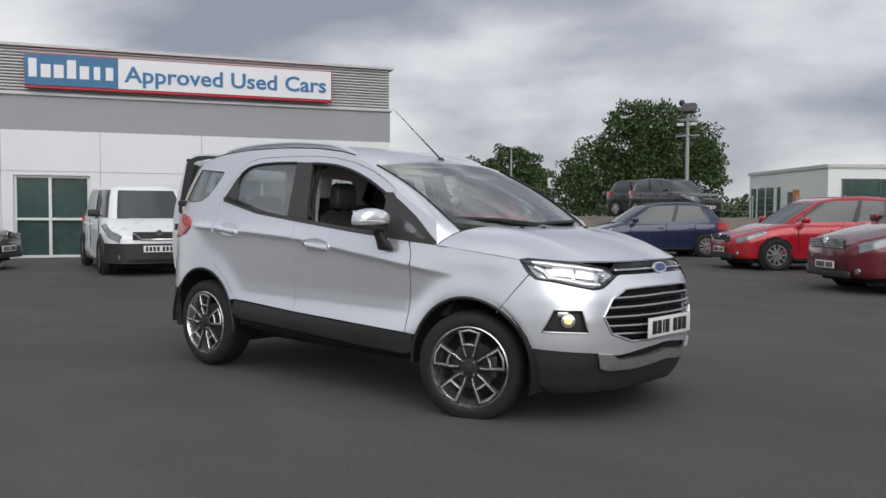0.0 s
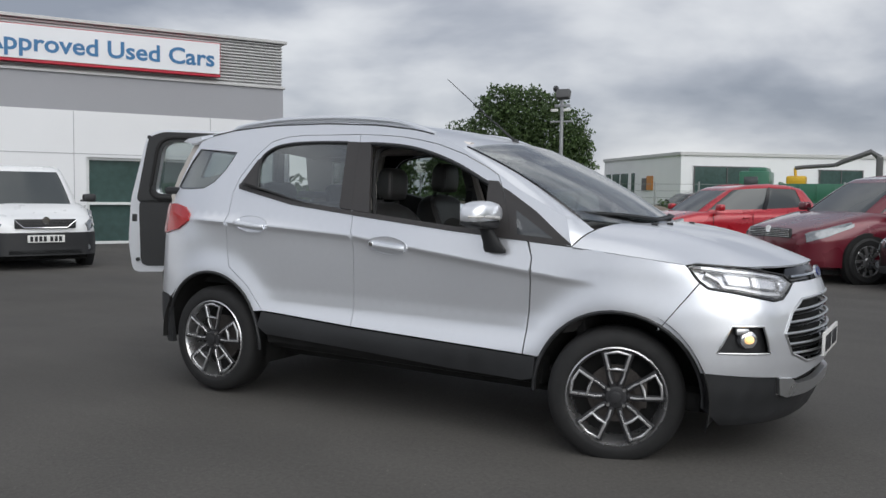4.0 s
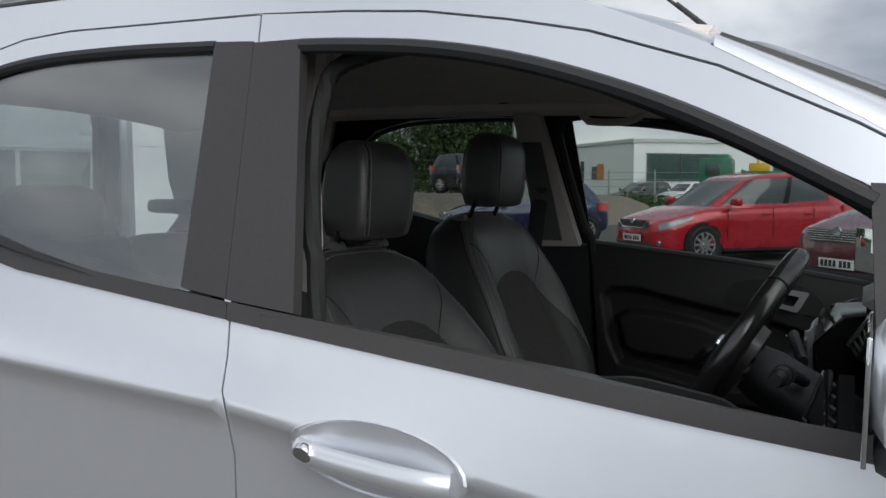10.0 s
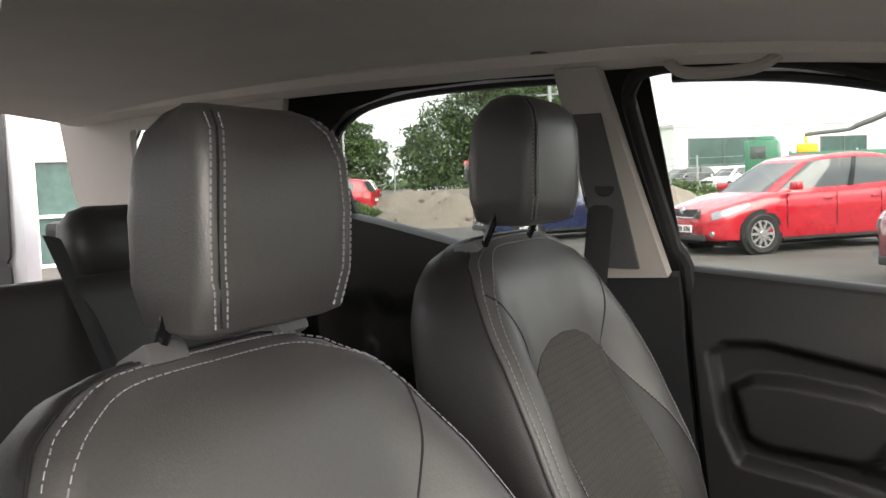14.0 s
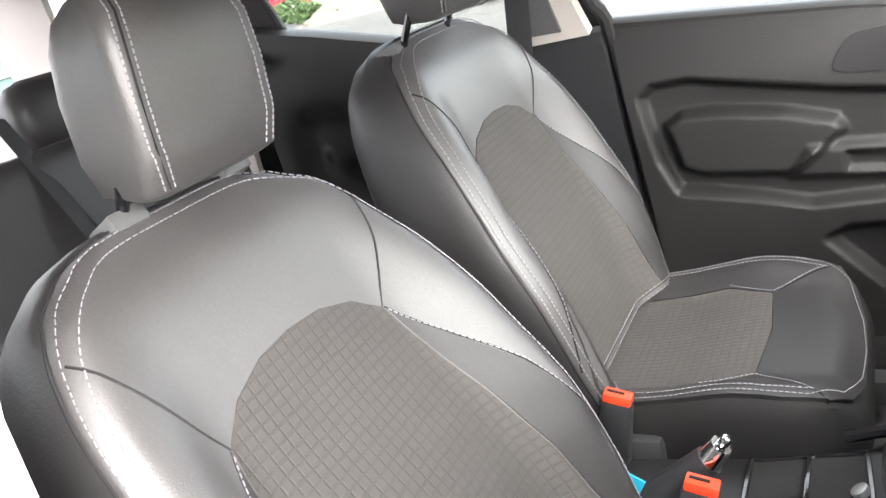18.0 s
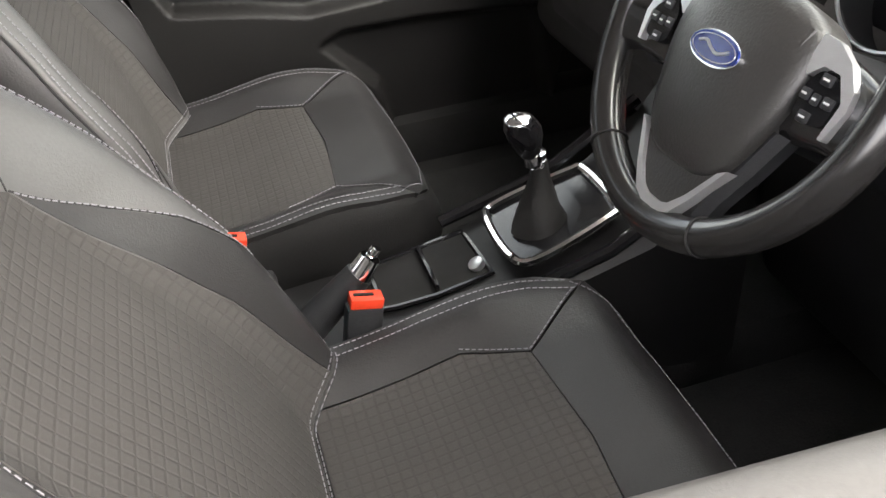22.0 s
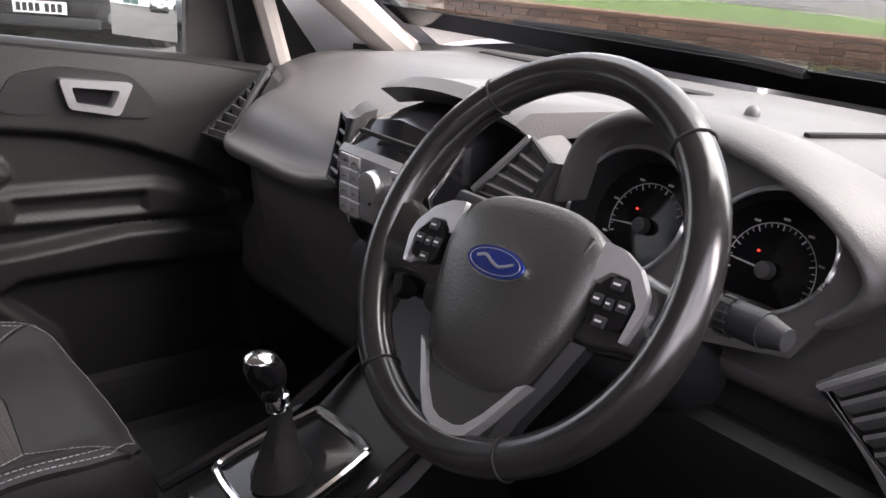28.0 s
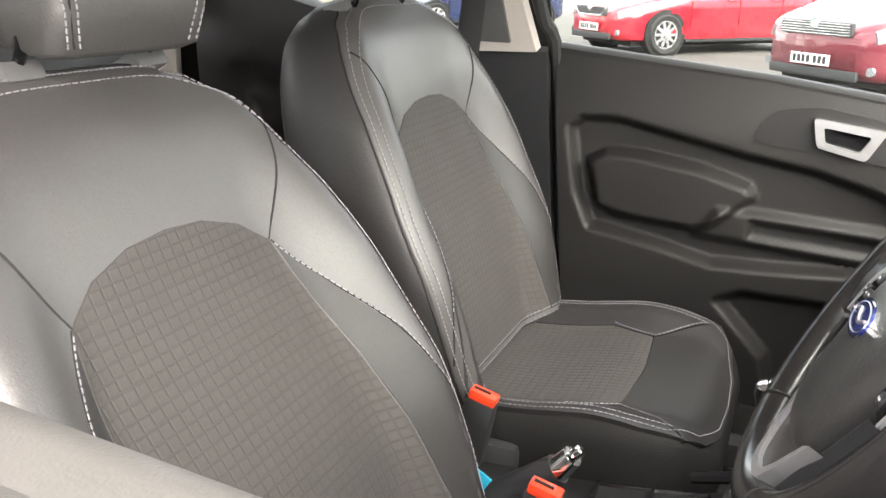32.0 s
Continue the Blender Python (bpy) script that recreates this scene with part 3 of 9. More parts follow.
_us = [0.0] * 401
for i in range(_mid + 1, 401):
    _us[i] = _us[i - 1] + math.hypot(_px[i] - _px[i - 1], _py[i] - _py[i - 1])
for i in range(_mid - 1, -1, -1):
    _us[i] = _us[i + 1] - math.hypot(_px[i + 1] - _px[i], _py[i + 1] - _py[i])
_us = [u + _px[_mid] for u in _us]
U_FRONT, U_REAR = _us[-1], _us[0]
# the inset of the flank by height: lower ledge, hollow door, crease, shoulder, leaning glass
NOSE_Z = [0.15, 0.25, 0.36, 0.50, 0.62, 0.74, 0.82, 0.90, 0.96, 1.05]
NOSE_I = [0.16, 0.07, 0.03, 0.012, 0.010, 0.022, 0.045, 0.080, 0.13, 0.25]


def crease_z(x):
    return lerp_table(x, [-1.5, -0.84, -0.22, 0.63, 0.98, 1.6], [1.036, 1.016, 0.985, 0.883, 0.842, 0.80])


def smoothstep(a, b, x):
    t = min(max((x - a) / (b - a), 0.0), 1.0)
    return t * t * (3 - 2 * t)


def inset(u, z):
    # the crease slopes: shift the flank's profile with it
    c = crease_z(u)
    side = lerp_table(z, [0.15, 0.30, 0.42, 0.475, 0.575, 0.66, c - 0.06, c - 0.012, c, 1.05, 1.10, 1.62], [0.08, 0.025, 0.0, 0.002, 0.030, 0.033, 0.022, 0.017, 0.004, 0.034, 0.050, 0.205])
    if u > 0.9 or u < -1.2:
        f = smoothstep(0.9, 1.2, u) + smoothstep(1.2, 1.6, -u)
        plain = lerp_table(z, [0.15, 0.30, 0.42, 0.7, 0.9, 1.05, 1.10, 1.62], [0.08, 0.025, 0.006, 0.006, 0.016, 0.036, 0.050, 0.205])
        side = side * (1 - f) + plain * f
    nose = lerp_table(z, NOSE_Z, NOSE_I)
    w = smoothstep(1.35, 2.0, u)
    for ax in (-1.26, 1.26):
        r = math.hypot(u - ax, z - 0.318)
        if r < 0.75 and z < 0.95:
            k = math.exp(-((r - 0.40) / 0.10) ** 2)
            side = side * (1 - 0.8 * k) - 0.006 * k
    rear = lerp_table(z, [0.2, 0.35, 0.5, 0.7, 0.9, 1.1, 1.3, 1.6], [0.06, 0.015, 0.0, 0.012, 0.02, 0.04, 0.11, 0.25])
    wr = smoothstep(1.6, 2.1, -u)
    return side * (1 - w) * (1 - wr) + nose * w + rear * wr


def flank(u, z, off=0.0, mirror=False):
    x, y = lerp_table(u, _us, _px), lerp_table(u, _us, _py)
    xa, ya = lerp_table(u - 0.02, _us, _px), lerp_table(u - 0.02, _us, _py)
    xb, yb = lerp_table(u + 0.02, _us, _px), lerp_table(u + 0.02, _us, _py)
    tx, ty = xb - xa, yb - ya
    k = math.hypot(tx, ty) or 1
    nx, ny = ty / k, -tx / k
    d = inset(u, z) - off
    sl = (inset(u, z + 0.01) - inset(u, z - 0.01)) / 0.02
    q = Vector((x - nx * d, y - ny * d, z))
    nrm = Vector((nx, ny, sl)).normalized()
    if mirror:
        q.y, nrm.y = -q.y, -nrm.y
    return q, nrm


def skin(off=0.0, mirror=False):
    return lambda u, z: flank(u, z, off, mirror)


REAR_CUT = [(-0.844, 0.529), (-0.966, 0.665), (-1.117, 0.766), (-1.143, 0.854), (-1.157, 1.03), (-1.160, 1.20), (-1.130, 1.295), (-1.028, 1.430), (-0.935, 1.505), (-0.82, 1.532), (-0.709, 1.541)]
TOP_CUT = [(-0.309, 1.543), (-0.15, 1.537), (-0.027, 1.528), (0.10, 1.508), (0.21, 1.486), (0.372, 1.434), (0.52, 1.366), (0.585, 1.330), (0.615, 1.274), (0.647, 1.188), (0.705, 1.030)]
DOOR_SEAM = [(-0.305, 1.543), (-0.253, 1.096), (-0.222, 0.92), (-0.218, 0.62), (-0.222, 0.500)]
FRONT_SEAM = [(0.796, 1.013), (0.824, 0.934), (0.816, 0.70), (0.80, 0.470)]


def arch(cx, r0, a0, a1, n=14):
    return [(cx + r0 * math.cos(radians(a0 + (a1 - a0) * k / n)), 0.318 + r0 * math.sin(radians(a0 + (a1 - a0) * k / n))) for k in range(n + 1)]


F_WIN = [(-0.262, 1.112), (-0.298, 1.499), (-0.148, 1.497), (-0.02, 1.487), (0.102, 1.466), (0.218, 1.434), (0.327, 1.395), (0.431, 1.348), (0.53, 1.302), (0.58, 1.272), (0.615, 1.200), (0.672, 1.033), (0.392, 1.055)]
R_WIN = [(-0.268, 1.113), (-0.316, 1.501), (-0.583, 1.506), (-0.79, 1.497), (-0.925, 1.466), (-1.012, 1.400), (-1.118, 1.238), (-0.69, 1.156)]
F_DOOR = DOOR_SEAM[::-1] + TOP_CUT[0:] + FRONT_SEAM
R_DOOR = DOOR_SEAM[::-1] + REAR_CUT[::-1]
# roof line along the gutter, then down the windscreen's edge
GUTTER = [(0.98, 1.135), (0.86, 1.192), (0.70, 1.268), (0.52, 1.376), (0.36, 1.462), (0.20, 1.528), (0.05, 1.562), (-0.20, 1.590), (-0.55, 1.604), (-0.95, 1.598), (-1.25, 1.575), (-1.50, 1.535), (-1.60, 1.505)]
Q_GLASS = [(-1.205, 1.440), (-1.40, 1.452), (-1.572, 1.462), (-1.645, 1.385), (-1.742, 1.228), (-1.68, 1.214), (-1.55, 1.214), (-1.43, 1.222), (-1.345, 1.262), (-1.27, 1.335)]
TAIL = [(-1.86, 1.045), (-1.84, 1.118), (-1.66, 1.122), (-1.56, 1.105), (-1.495, 1.067), (-1.50, 1.02), (-1.60, 0.965), (-1.76, 0.935), (-1.85, 0.955)]
QUARTER = REAR_CUT + TOP_CUT + [(0.80, 1.012), (1.027, 0.997), (1.00, 1.08)] + GUTTER + [(-1.665, 1.42), (-1.775, 1.215), (-1.86, 1.125), (-1.93, 1.04), (-1.97, 0.80), (-1.98, 0.56)] + [(-1.70, 0.555)] + arch(-1.26, 0.405, 148, 30, 16)
R_BUMPER = [(-1.66, 0.548), (-1.98, 0.552), (U_REAR + 0.0, 0.552), (U_REAR, 0.26), (-1.9, 0.24), (-1.62, 0.26)]
WING = [(0.803, 0.470), (0.819, 0.70), (0.827, 0.934), (0.803, 1.011), (1.027, 0.996), (1.193, 0.980), (1.36, 0.964), (1.555, 0.940), (1.62, 0.868), (1.53, 0.755), (1.44, 0.640)] + arch(1.26, 0.395, 62, 158, 14)
SILL = [(-0.846, 0.525), (-0.222, 0.495), (0.80, 0.466), (0.872, 0.466), (0.866, 0.36), (0.80, 0.342), (0.43, 0.348), (-0.22, 0.378), (-0.80, 0.398), (-0.868, 0.44)]


def handle_cup(u0, u1, z0, z1, grow=1.0):
    cu, cz, hw, hz = (u0 + u1) / 2, (z0 + z1) / 2, (u1 - u0) / 2 * 1.02 * grow, 0.047 * grow
    tilt = math.atan2(z1 - z0, u1 - u0)
    return [(cu + hw * math.cos(a) * math.cos(tilt) - hz * math.sin(a) * math.sin(tilt), cz + hw * math.cos(a) * math.sin(tilt) + hz * math.sin(a)) for a in (2 * math.pi * k / 28 for k in range(28))]


F_HANDLE, R_HANDLE = (-0.122, 0.126, 0.957, 0.942), (-1.078, -0.826, 1.030, 1.015)


def ridge_points(x0, x1):
    """Extra vertices along the crease and the lower ledge, to keep them crisp."""
    n = int((x1 - x0) / 0.03)
    out = []
    for k in range(n + 1):
        x = x0 + (x1 - x0) * k / n
        for dz in (-0.035, -0.016, -0.006, 0.003, 0.014):
            out.append((x, crease_z(x) + dz))
        for z in (0.475, 0.505, 0.535, 0.575, 0.60):
            out.append((x, z))
    return out


RIDGES = ridge_points(-1.7, 1.5)
for mirror in (False, True):
    sk = skin(0, mirror)
    quarter = part("body_side", panel(QUARTER, sk, 0.012, [Q_GLASS, shrink(TAIL, 0.004)], 0.045, 0.002, extra=RIDGES), SILVER, car)
    f_door = part("front_door", panel(F_DOOR, sk, 0.014, [F_WIN, handle_cup(*F_HANDLE)], 0.04, 0.0016, extra=RIDGES), SILVER, car, "silver front door with its window lowered" if not mirror else "silver front door")
    r_door = part("rear_door", panel(R_DOOR, sk, 0.014, [R_WIN, handle_cup(*R_HANDLE)], 0.04, 0.0016, extra=RIDGES), SILVER, car, "silver rear door with closed window")
    wing = part("front_wing", panel(WING, sk, 0.012, (), 0.04, 0.0022, extra=RIDGES), SILVER, car)
    part("sill_cladding", panel(SILL, skin(0.006, mirror), 0.03, (), 0.08, 0.002), BLACK_PLASTIC, car, "black plastic sill cladding")
    # dark liner behind the shut lines
    part("inner_liner", panel([(-1.72, 0.60), (-1.72, 1.0), (-1.5, 1.21), (-1.56, 1.46), (-1.2, 1.56), (-0.3, 1.575), (0.2, 1.51), (0.55, 1.34), (0.70, 1.20), (0.86, 1.02), (1.55, 0.92), (1.40, 0.66)] + arch(1.26, 0.43, 70, 176, 10) + arch(-1.26, 0.44, 4, 140, 12), skin(-0.036, mirror), 0.004, [F_WIN, R_WIN, Q_GLASS, handle_cup(*F_HANDLE, 1.1), handle_cup(*R_HANDLE, 1.1)], 0.10), DARK_GAP, car)
    # black window furniture
    part("belt_moulding", panel([(-0.256, 1.099), (0.392, 1.041), (0.70, 1.018), (0.796, 1.012), (1.024, 0.998), (0.86, 1.030), (0.70, 1.046), (0.392, 1.066), (-0.260, 1.124)], skin(0.005, mirror), 0.014, (), 0.05), SATIN_BLACK, f_door)
    part("belt_moulding", panel([(-0.257, 1.100), (-0.262, 1.124), (-0.69, 1.168), (-1.05, 1.236), (-1.124, 1.252), (-1.115, 1.224), (-0.69, 1.142)], skin(0.005, mirror), 0.014, (), 0.05), SATIN_BLACK, r_door)
    part("pillar_trim", panel([(-0.2665, 1.126), (-0.3072, 1.499), (-0.223, 1.500), (-0.150, 1.116)] if not mirror else [(-0.2665, 1.126), (-0.3072, 1.499), (-0.288, 1.500), (-0.245, 1.126)], skin(0.002, mirror), 0.02, (), 0.05), SATIN_BLACK, f_door, "satin black pillar film")
    part("pillar_trim", panel([(-0.2675, 1.127), (-0.3082, 1.501), (-0.383, 1.504), (-0.351, 1.137)], skin(0.002, mirror), 0.02, (), 0.05), SATIN_BLACK, r_door)
    part("pillar_core", panel([(-0.215, 1.10), (-0.262, 1.515), (-0.36, 1.515), (-0.315, 1.10)], skin(-0.028, mirror), 0.006, (), 0.06), DARK_GAP, car)
    part("corner_trim", panel([(-0.974, 1.224), (-0.998, 1.392), (-1.016, 1.400), (-1.118, 1.250)], skin(0.002, mirror), 0.014, (), 0.04), SATIN_BLACK, r_door)
    part("sail_panel", panel([(0.556, 1.05), (0.536, 1.302), (0.592, 1.300), (0.618, 1.272), (0.652, 1.190), (0.708, 1.036)], skin(0.003, mirror), 0.016, (), 0.04), SATIN_BLACK, f_door)
    part("quarter_trim", panel([(0.6200, 1.271), (0.66, 1.252), (0.82, 1.158), (1.030, 1.000), (0.86, 1.022), (0.7092, 1.036), (0.6530, 1.190)], skin(0.003, mirror), 0.010, [[(0.72, 1.155), (0.92, 1.032), (0.745, 1.047)]], 0.04), SATIN_BLACK, quarter)
    part("quarter_glass", panel([(0.715, 1.16), (0.93, 1.030), (0.74, 1.042)], skin(0.0045, mirror), 0.003, (), 0.05), DARK_PANE, quarter)
    rim_w = [(-0.223, 1.500), (-0.148, 1.497), (-0.02, 1.487), (0.102, 1.466), (0.218, 1.434), (0.327, 1.395), (0.431, 1.348), (0.542, 1.292)]
    part("window_channel", tube([flank(p.x, p.y - 0.010, -0.006, mirror)[0] for p in smooth_line([(*q, 0) for q in rim_w], 24)], 0.012, 8), BLACK_PLASTIC, f_door)
    rim_r = [(-0.383, 1.502), (-0.583, 1.504), (-0.79, 1.495), (-0.925, 1.464), (-0.998, 1.39), (-0.974, 1.224)]
    part("window_channel", tube([flank(p.x, p.y - 0.004, -0.006, mirror)[0] for p in smooth_line([(*q, 0) for q in rim_r], 24)], 0.010, 8), BLACK_PLASTIC, r_door)
    g = part("rear_window", panel([(-0.365, 1.50), (-0.583, 1.504), (-0.79, 1.495), (-0.925, 1.464), (-0.998, 1.39), (-0.974, 1.226), (-0.69, 1.160), (-0.345, 1.130)], skin(-0.010, mirror), 0.004, (), 0.09), PANE_TINT, r_door, "closed tinted window pane")
    g.visible_shadow = False
    g = part("quarter_light", panel(shrink(Q_GLASS, -0.006), skin(-0.004, mirror), 0.004, (), 0.09), PANE_TINT, quarter)
    g.visible_shadow = False
    part("quarter_light_seal", tube([flank(p.x, p.y, -0.003, mirror)[0] for p in resample([Vector(q) for q in Q_GLASS], 0.03)], 0.0045, 6, True), BLACK_PLASTIC, quarter)
    if mirror:
        g = part("front_window", panel([(-0.250, 1.10), (-0.290, 1.497), (-0.148, 1.497), (-0.02, 1.487), (0.102, 1.466), (0.218, 1.434), (0.327, 1.395), (0.431, 1.348), (0.542, 1.292), (0.56, 1.05)], skin(-0.012, mirror), 0.004, (), 0.09), PANE, f_door)
        g.visible_shadow = False
    # tail lamp and door handles
    part("tail_lamp", panel(TAIL, skin(0.012, mirror), 0.05, (), 0.03), TAIL_RED, car, "red wrap-round tail lamp")
    for name, door, u0, u1, z0, z1 in (("front", f_door, *F_HANDLE), ("rear", r_door, *R_HANDLE)):
        cu, cz, hw = (u0 + u1) / 2, (z0 + z1) / 2, (u1 - u0) / 2
        cup = handle_cup(u0, u1, z0, z1)
        # a dished bowl and the grip across it
        bmh = bmesh.new()
        rings = []
        for f, dep in ((1.02, 0.0), (1.0, 0.003), (0.95, 0.0005), (0.85, -0.010), (0.6, -0.022), (0.2, -0.026)):
            rings.append([flank(cu + (a - cu) * f, cz + (b - cz) * f, dep, mirror)[0] for a, b in cup])
        loft(rings, True, True, bmh)
        bowl = part("handle_bowl", bmh, SILVER, door)
        path = [flank(cu + q * hw * 0.86, cz + q * (z1 - z0) / 2 - 0.006, 0.010 + 0.016 * (1 - q ** 4), mirror)[0] for q in [k / 8 - 1 for k in range(17)]]
        part("door_handle", tube(path, 0.017, 12, flat=0.75, up=(0, 1, 0)), SILVER, door, "silver pull handle")
        if name == "front" and not mirror:
            q, nrm = flank(u0 + 0.038, 0.955, 0.032)
            part("key_lock", cyl(0.013, 0.013, 0.012, Matrix.Translation(q) @ nrm.to_track_quat("Z", "Y").to_matrix().to_4x4(), 18, 0.002), CHROME, door)
            q, nrm = flank(u0 + 0.085, 0.950, 0.029)
            part("sensor_button", box(0.016, 0.010, 0.004, bevel=0.001, rot=nrm.to_track_quat("Z", "Y").to_matrix().to_4x4(), x=q.x, y=q.y, z=q.z), GLOSS_BLACK, door)
part("rear_bumper", panel(R_BUMPER + [], skin(0.004), 0.03, (), 0.07), BLACK_PLASTIC, car)
part("rear_bumper", panel(R_BUMPER, skin(0.004, True), 0.03, (), 0.07), BLACK_PLASTIC, car)

# roof with side channels, rails and aerial
ROOF_X = [-1.66, -1.5, -1.25, -0.95, -0.55, -0.2, 0.05, 0.20, 0.36]
ROOF_Z = [1.545, 1.580, 1.620, 1.646, 1.653, 1.634, 1.600, 1.570, 1.518]


def gutter_at(x):
    z = lerp_table(x, [p[0] for p in GUTTER[::-1]], [p[1] for p in GUTTER[::-1]])
    return z, -flank(x, z)[0].y


def roof_point(x, v):
    gz, gy = gutter_at(x)
    mz = lerp_table(x, ROOF_X, ROOF_Z)
    xx = x
    if x > 0.2:
        xx = x + 0.06 * (1 - v * v) * (x - 0.2) / 0.16
    return Vector((xx, v * (gy - 0.004), gz + (mz - gz) * (1 - abs(v) ** 2.6)))


xs = [-1.66 + 2.02 * k / 30 for k in range(31)]
vs = [k / 12 - 1 for k in range(25)]
part("roof", grid_surface(xs, vs, roof_point, 0.012), SILVER, car)
part("gutter_strip", tube([roof_point(x, -0.985) + Vector((0, 0, 0.002)) for x in xs[3:28]], 0.006, 6), BLACK_PLASTIC, car)
for s in (-1, 1):
    path = smooth_line([roof_point(x, s * 0.93) + Vector((0, 0, h)) for x, h in ((-1.32, 0.0), (-1.22, 0.022), (-0.9, 0.032), (-0.5, 0.034), (-0.15, 0.028), (0.02, 0.014), (0.14, -0.004))], 30)
    part("roof_rail", tube(path, 0.015, 10, flat=1.0, up=(0, s, 0.2)), SILVER, car, "slim silver roof rail")
    part("rail_base", tube([p - Vector((0, 0, 0.020)) for p in path], 0.008, 8), SATIN_CHROME, car)
base = roof_point(0.275, 0.0)
part("aerial", tube([base + Vector((0, 0, 0)), base + Vector((-0.02, 0, 0.02)), base + Vector((-0.135, 0, 0.115))], 0.009, 8, r_end=0.005), BLACK_PLASTIC, car)
part("aerial", tube([base + Vector((-0.12, 0, 0.10)), base + Vector((-0.47, 0.0, 0.385))], 0.004, 6, r_end=0.002), BLACK_PLASTIC, car)
part("aerial_foot", cyl(0.028, 0.014, 0.03, Matrix.Translation(base + Vector((0, 0, 0.004))), 14, 0.004), BLACK_PLASTIC, car)


# windscreen: from the roof's front edge down to the scuttle
def scuttle(v):
    return Vector((1.26 - 0.27 * v * v, 0.735 * v, 1.088 + 0.042 * v * v))


def screen_point(t, v):
    a = roof_point(0.36, v * 0.985)
    b = scuttle(v * 1.0)
    p = a.lerp(b, t)
    bow = math.sin(math.pi * t) * 0.022
    return p + Vector((0.4 * bow, 0, bow))


ts = [k / 12 for k in range(13)]
ws = part("windscreen", grid_surface(ts, vs, screen_point, 0.004), PANE, car, "clear raked windscreen")
ws.visible_shadow = False
part("frit_band", grid_surface([0.90, 0.925, 0.95, 0.975, 0.995], vs, lambda t, v: screen_point(t, v * 0.99) - Vector((0.003, 0, 0.007)), 0.002), GLOSS_BLACK, ws, "black printed band along the glass foot")
part("windscreen_edge", tube([screen_point(k / 20, -0.975) + Vector((0, 0, 0.004)) for k in range(21)], 0.009, 6), GLOSS_BLACK, ws)
part("windscreen_edge", tube([screen_point(k / 20, 0.975) + Vector((0, 0, 0.004)) for k in range(21)], 0.009, 6), GLOSS_BLACK, ws)

# bonnet, its lip and washer jets


def wing_edge(x):
    z = lerp_table(x, [0.98, 1.027, 1.193, 1.36, 1.555, 1.70, 1.85, 1.96], [1.06, 0.998, 0.982, 0.966, 0.942, 0.935, 0.928, 0.922])
    u = x
    for _ in range(6):
        u += x - flank(u, z)[0].x
        u = min(u, U_FRONT)
    return flank(u, z)[0]


def bonnet_front(v):
    """The bonnet's front lip, from one lamp round the nose to the other."""
    u = U_FRONT - (U_FRONT - 1.60) * abs(v)
    z = 0.935 + 0.01 * (1 - abs(v))
    q = flank(u, z)[0]
    return Vector((q.x, math.copysign(q.y, v) if v else 0.0, z))


def bonnet_point(t, v):
    w = abs(v)
    back = Vector((1.225 - 0.195 * w ** 2.2, 0.866 * v, 0.998 + 0.112 * (1 - w ** 7)))
    fr = bonnet_front(v)
    fr.y = abs(fr.y) * (1 if v > 0 else -1)
    p = back.lerp(fr, t)
    # swell in the middle, falling to the wing's edge
    p.z += math.sin(math.pi * min(t, 1.0)) * 0.030 * (1 - w ** 4) + 0.014 * math.exp(-((w - 0.62) / 0.10) ** 2) * math.sin(math.pi * min(t * 0.9 + 0.08, 1))
    return p


part("bonnet", grid_surface([k / 24 for k in range(25)], [k / 16 - 1 for k in range(33)], bonnet_point, 0.010), SILVER, car)
# outer front pillars from the screen's edge to the door frames, running out into the bonnet's corner
for s in (-1, 1):
    rows_ = []
    for k in range(21):
        p = screen_point(k / 20, s * 0.985)
        gx = min(p.x, 0.98)
        q = flank(gx, lerp_table(gx, [a[0] for a in GUTTER[::-1]], [a[1] for a in GUTTER[::-1]]), 0.0015, s > 0)[0]
        row = []
        for f, up in ((0.0, 0.006), (0.25, 0.010), (0.5, 0.011), (0.78, 0.007), (1.0, -0.002)):
            row.append(p.lerp(q, f) + Vector((0, 0, up)))
        rows_.append(row)
    foot = [bonnet_point(0.0, s * w) + Vector((-0.004, 0, 0.0)) for w in (0.845, 0.89, 0.93, 0.965, 1.0)]
    top_row = rows_[-1]
    for k in range(1, 7):
        rows_.append([a.lerp(b, k / 6) for a, b in zip(top_row, foot)])
    part("front_pillar", loft(rows_, False, False), SILVER, car, sharp=180)
    part("pillar_joint", tube([p + Vector((0, 0, 0.001)) for p in foot], 0.0022, 5), DARK_GAP, car)
for v in (-0.42, 0.42, -0.20):
    part("washer_jet", box(0.03, 0.018, 0.012, *(bonnet_point(0.10, v) + Vector((0, 0, 0.004))), bevel=0.004), BLACK_PLASTIC, car)
part("scuttle_panel", loft([[Vector((1.13 - 0.22 * v * v, 0.80 * v, 1.075)), Vector((1.25 - 0.22 * v * v, 0.80 * v, 1.072 - 0.03 * v * v)), Vector((1.25 - 0.22 * v * v, 0.80 * v, 1.03)), Vector((1.13 - 0.22 * v * v, 0.80 * v, 1.03))] for v in [k / 10 - 1 for k in range(21)]]), BLACK_PLASTIC, car)
for y0, y1, x0 in ((-0.10, -0.66, 1.19), (0.50, -0.08, 1.20)):
    path = [scuttle(v / 0.735) + Vector((-0.03 - 0.04 * k / 8, 0, 0.035 + 0.01 * math.sin(k / 8 * 3.14))) for k, v in enumerate([y0 + (y1 - y0) * j / 8 for j in range(9)])]
    wiper = part("wiper", tube(path, 0.010, 6, flat=0.7), BLACK_PLASTIC, car)
    part("wiper_blade", tube([p + Vector((-0.015, 0, 0.002)) for p in path], 0.007, 6, flat=1.4), RUBBER, wiper)
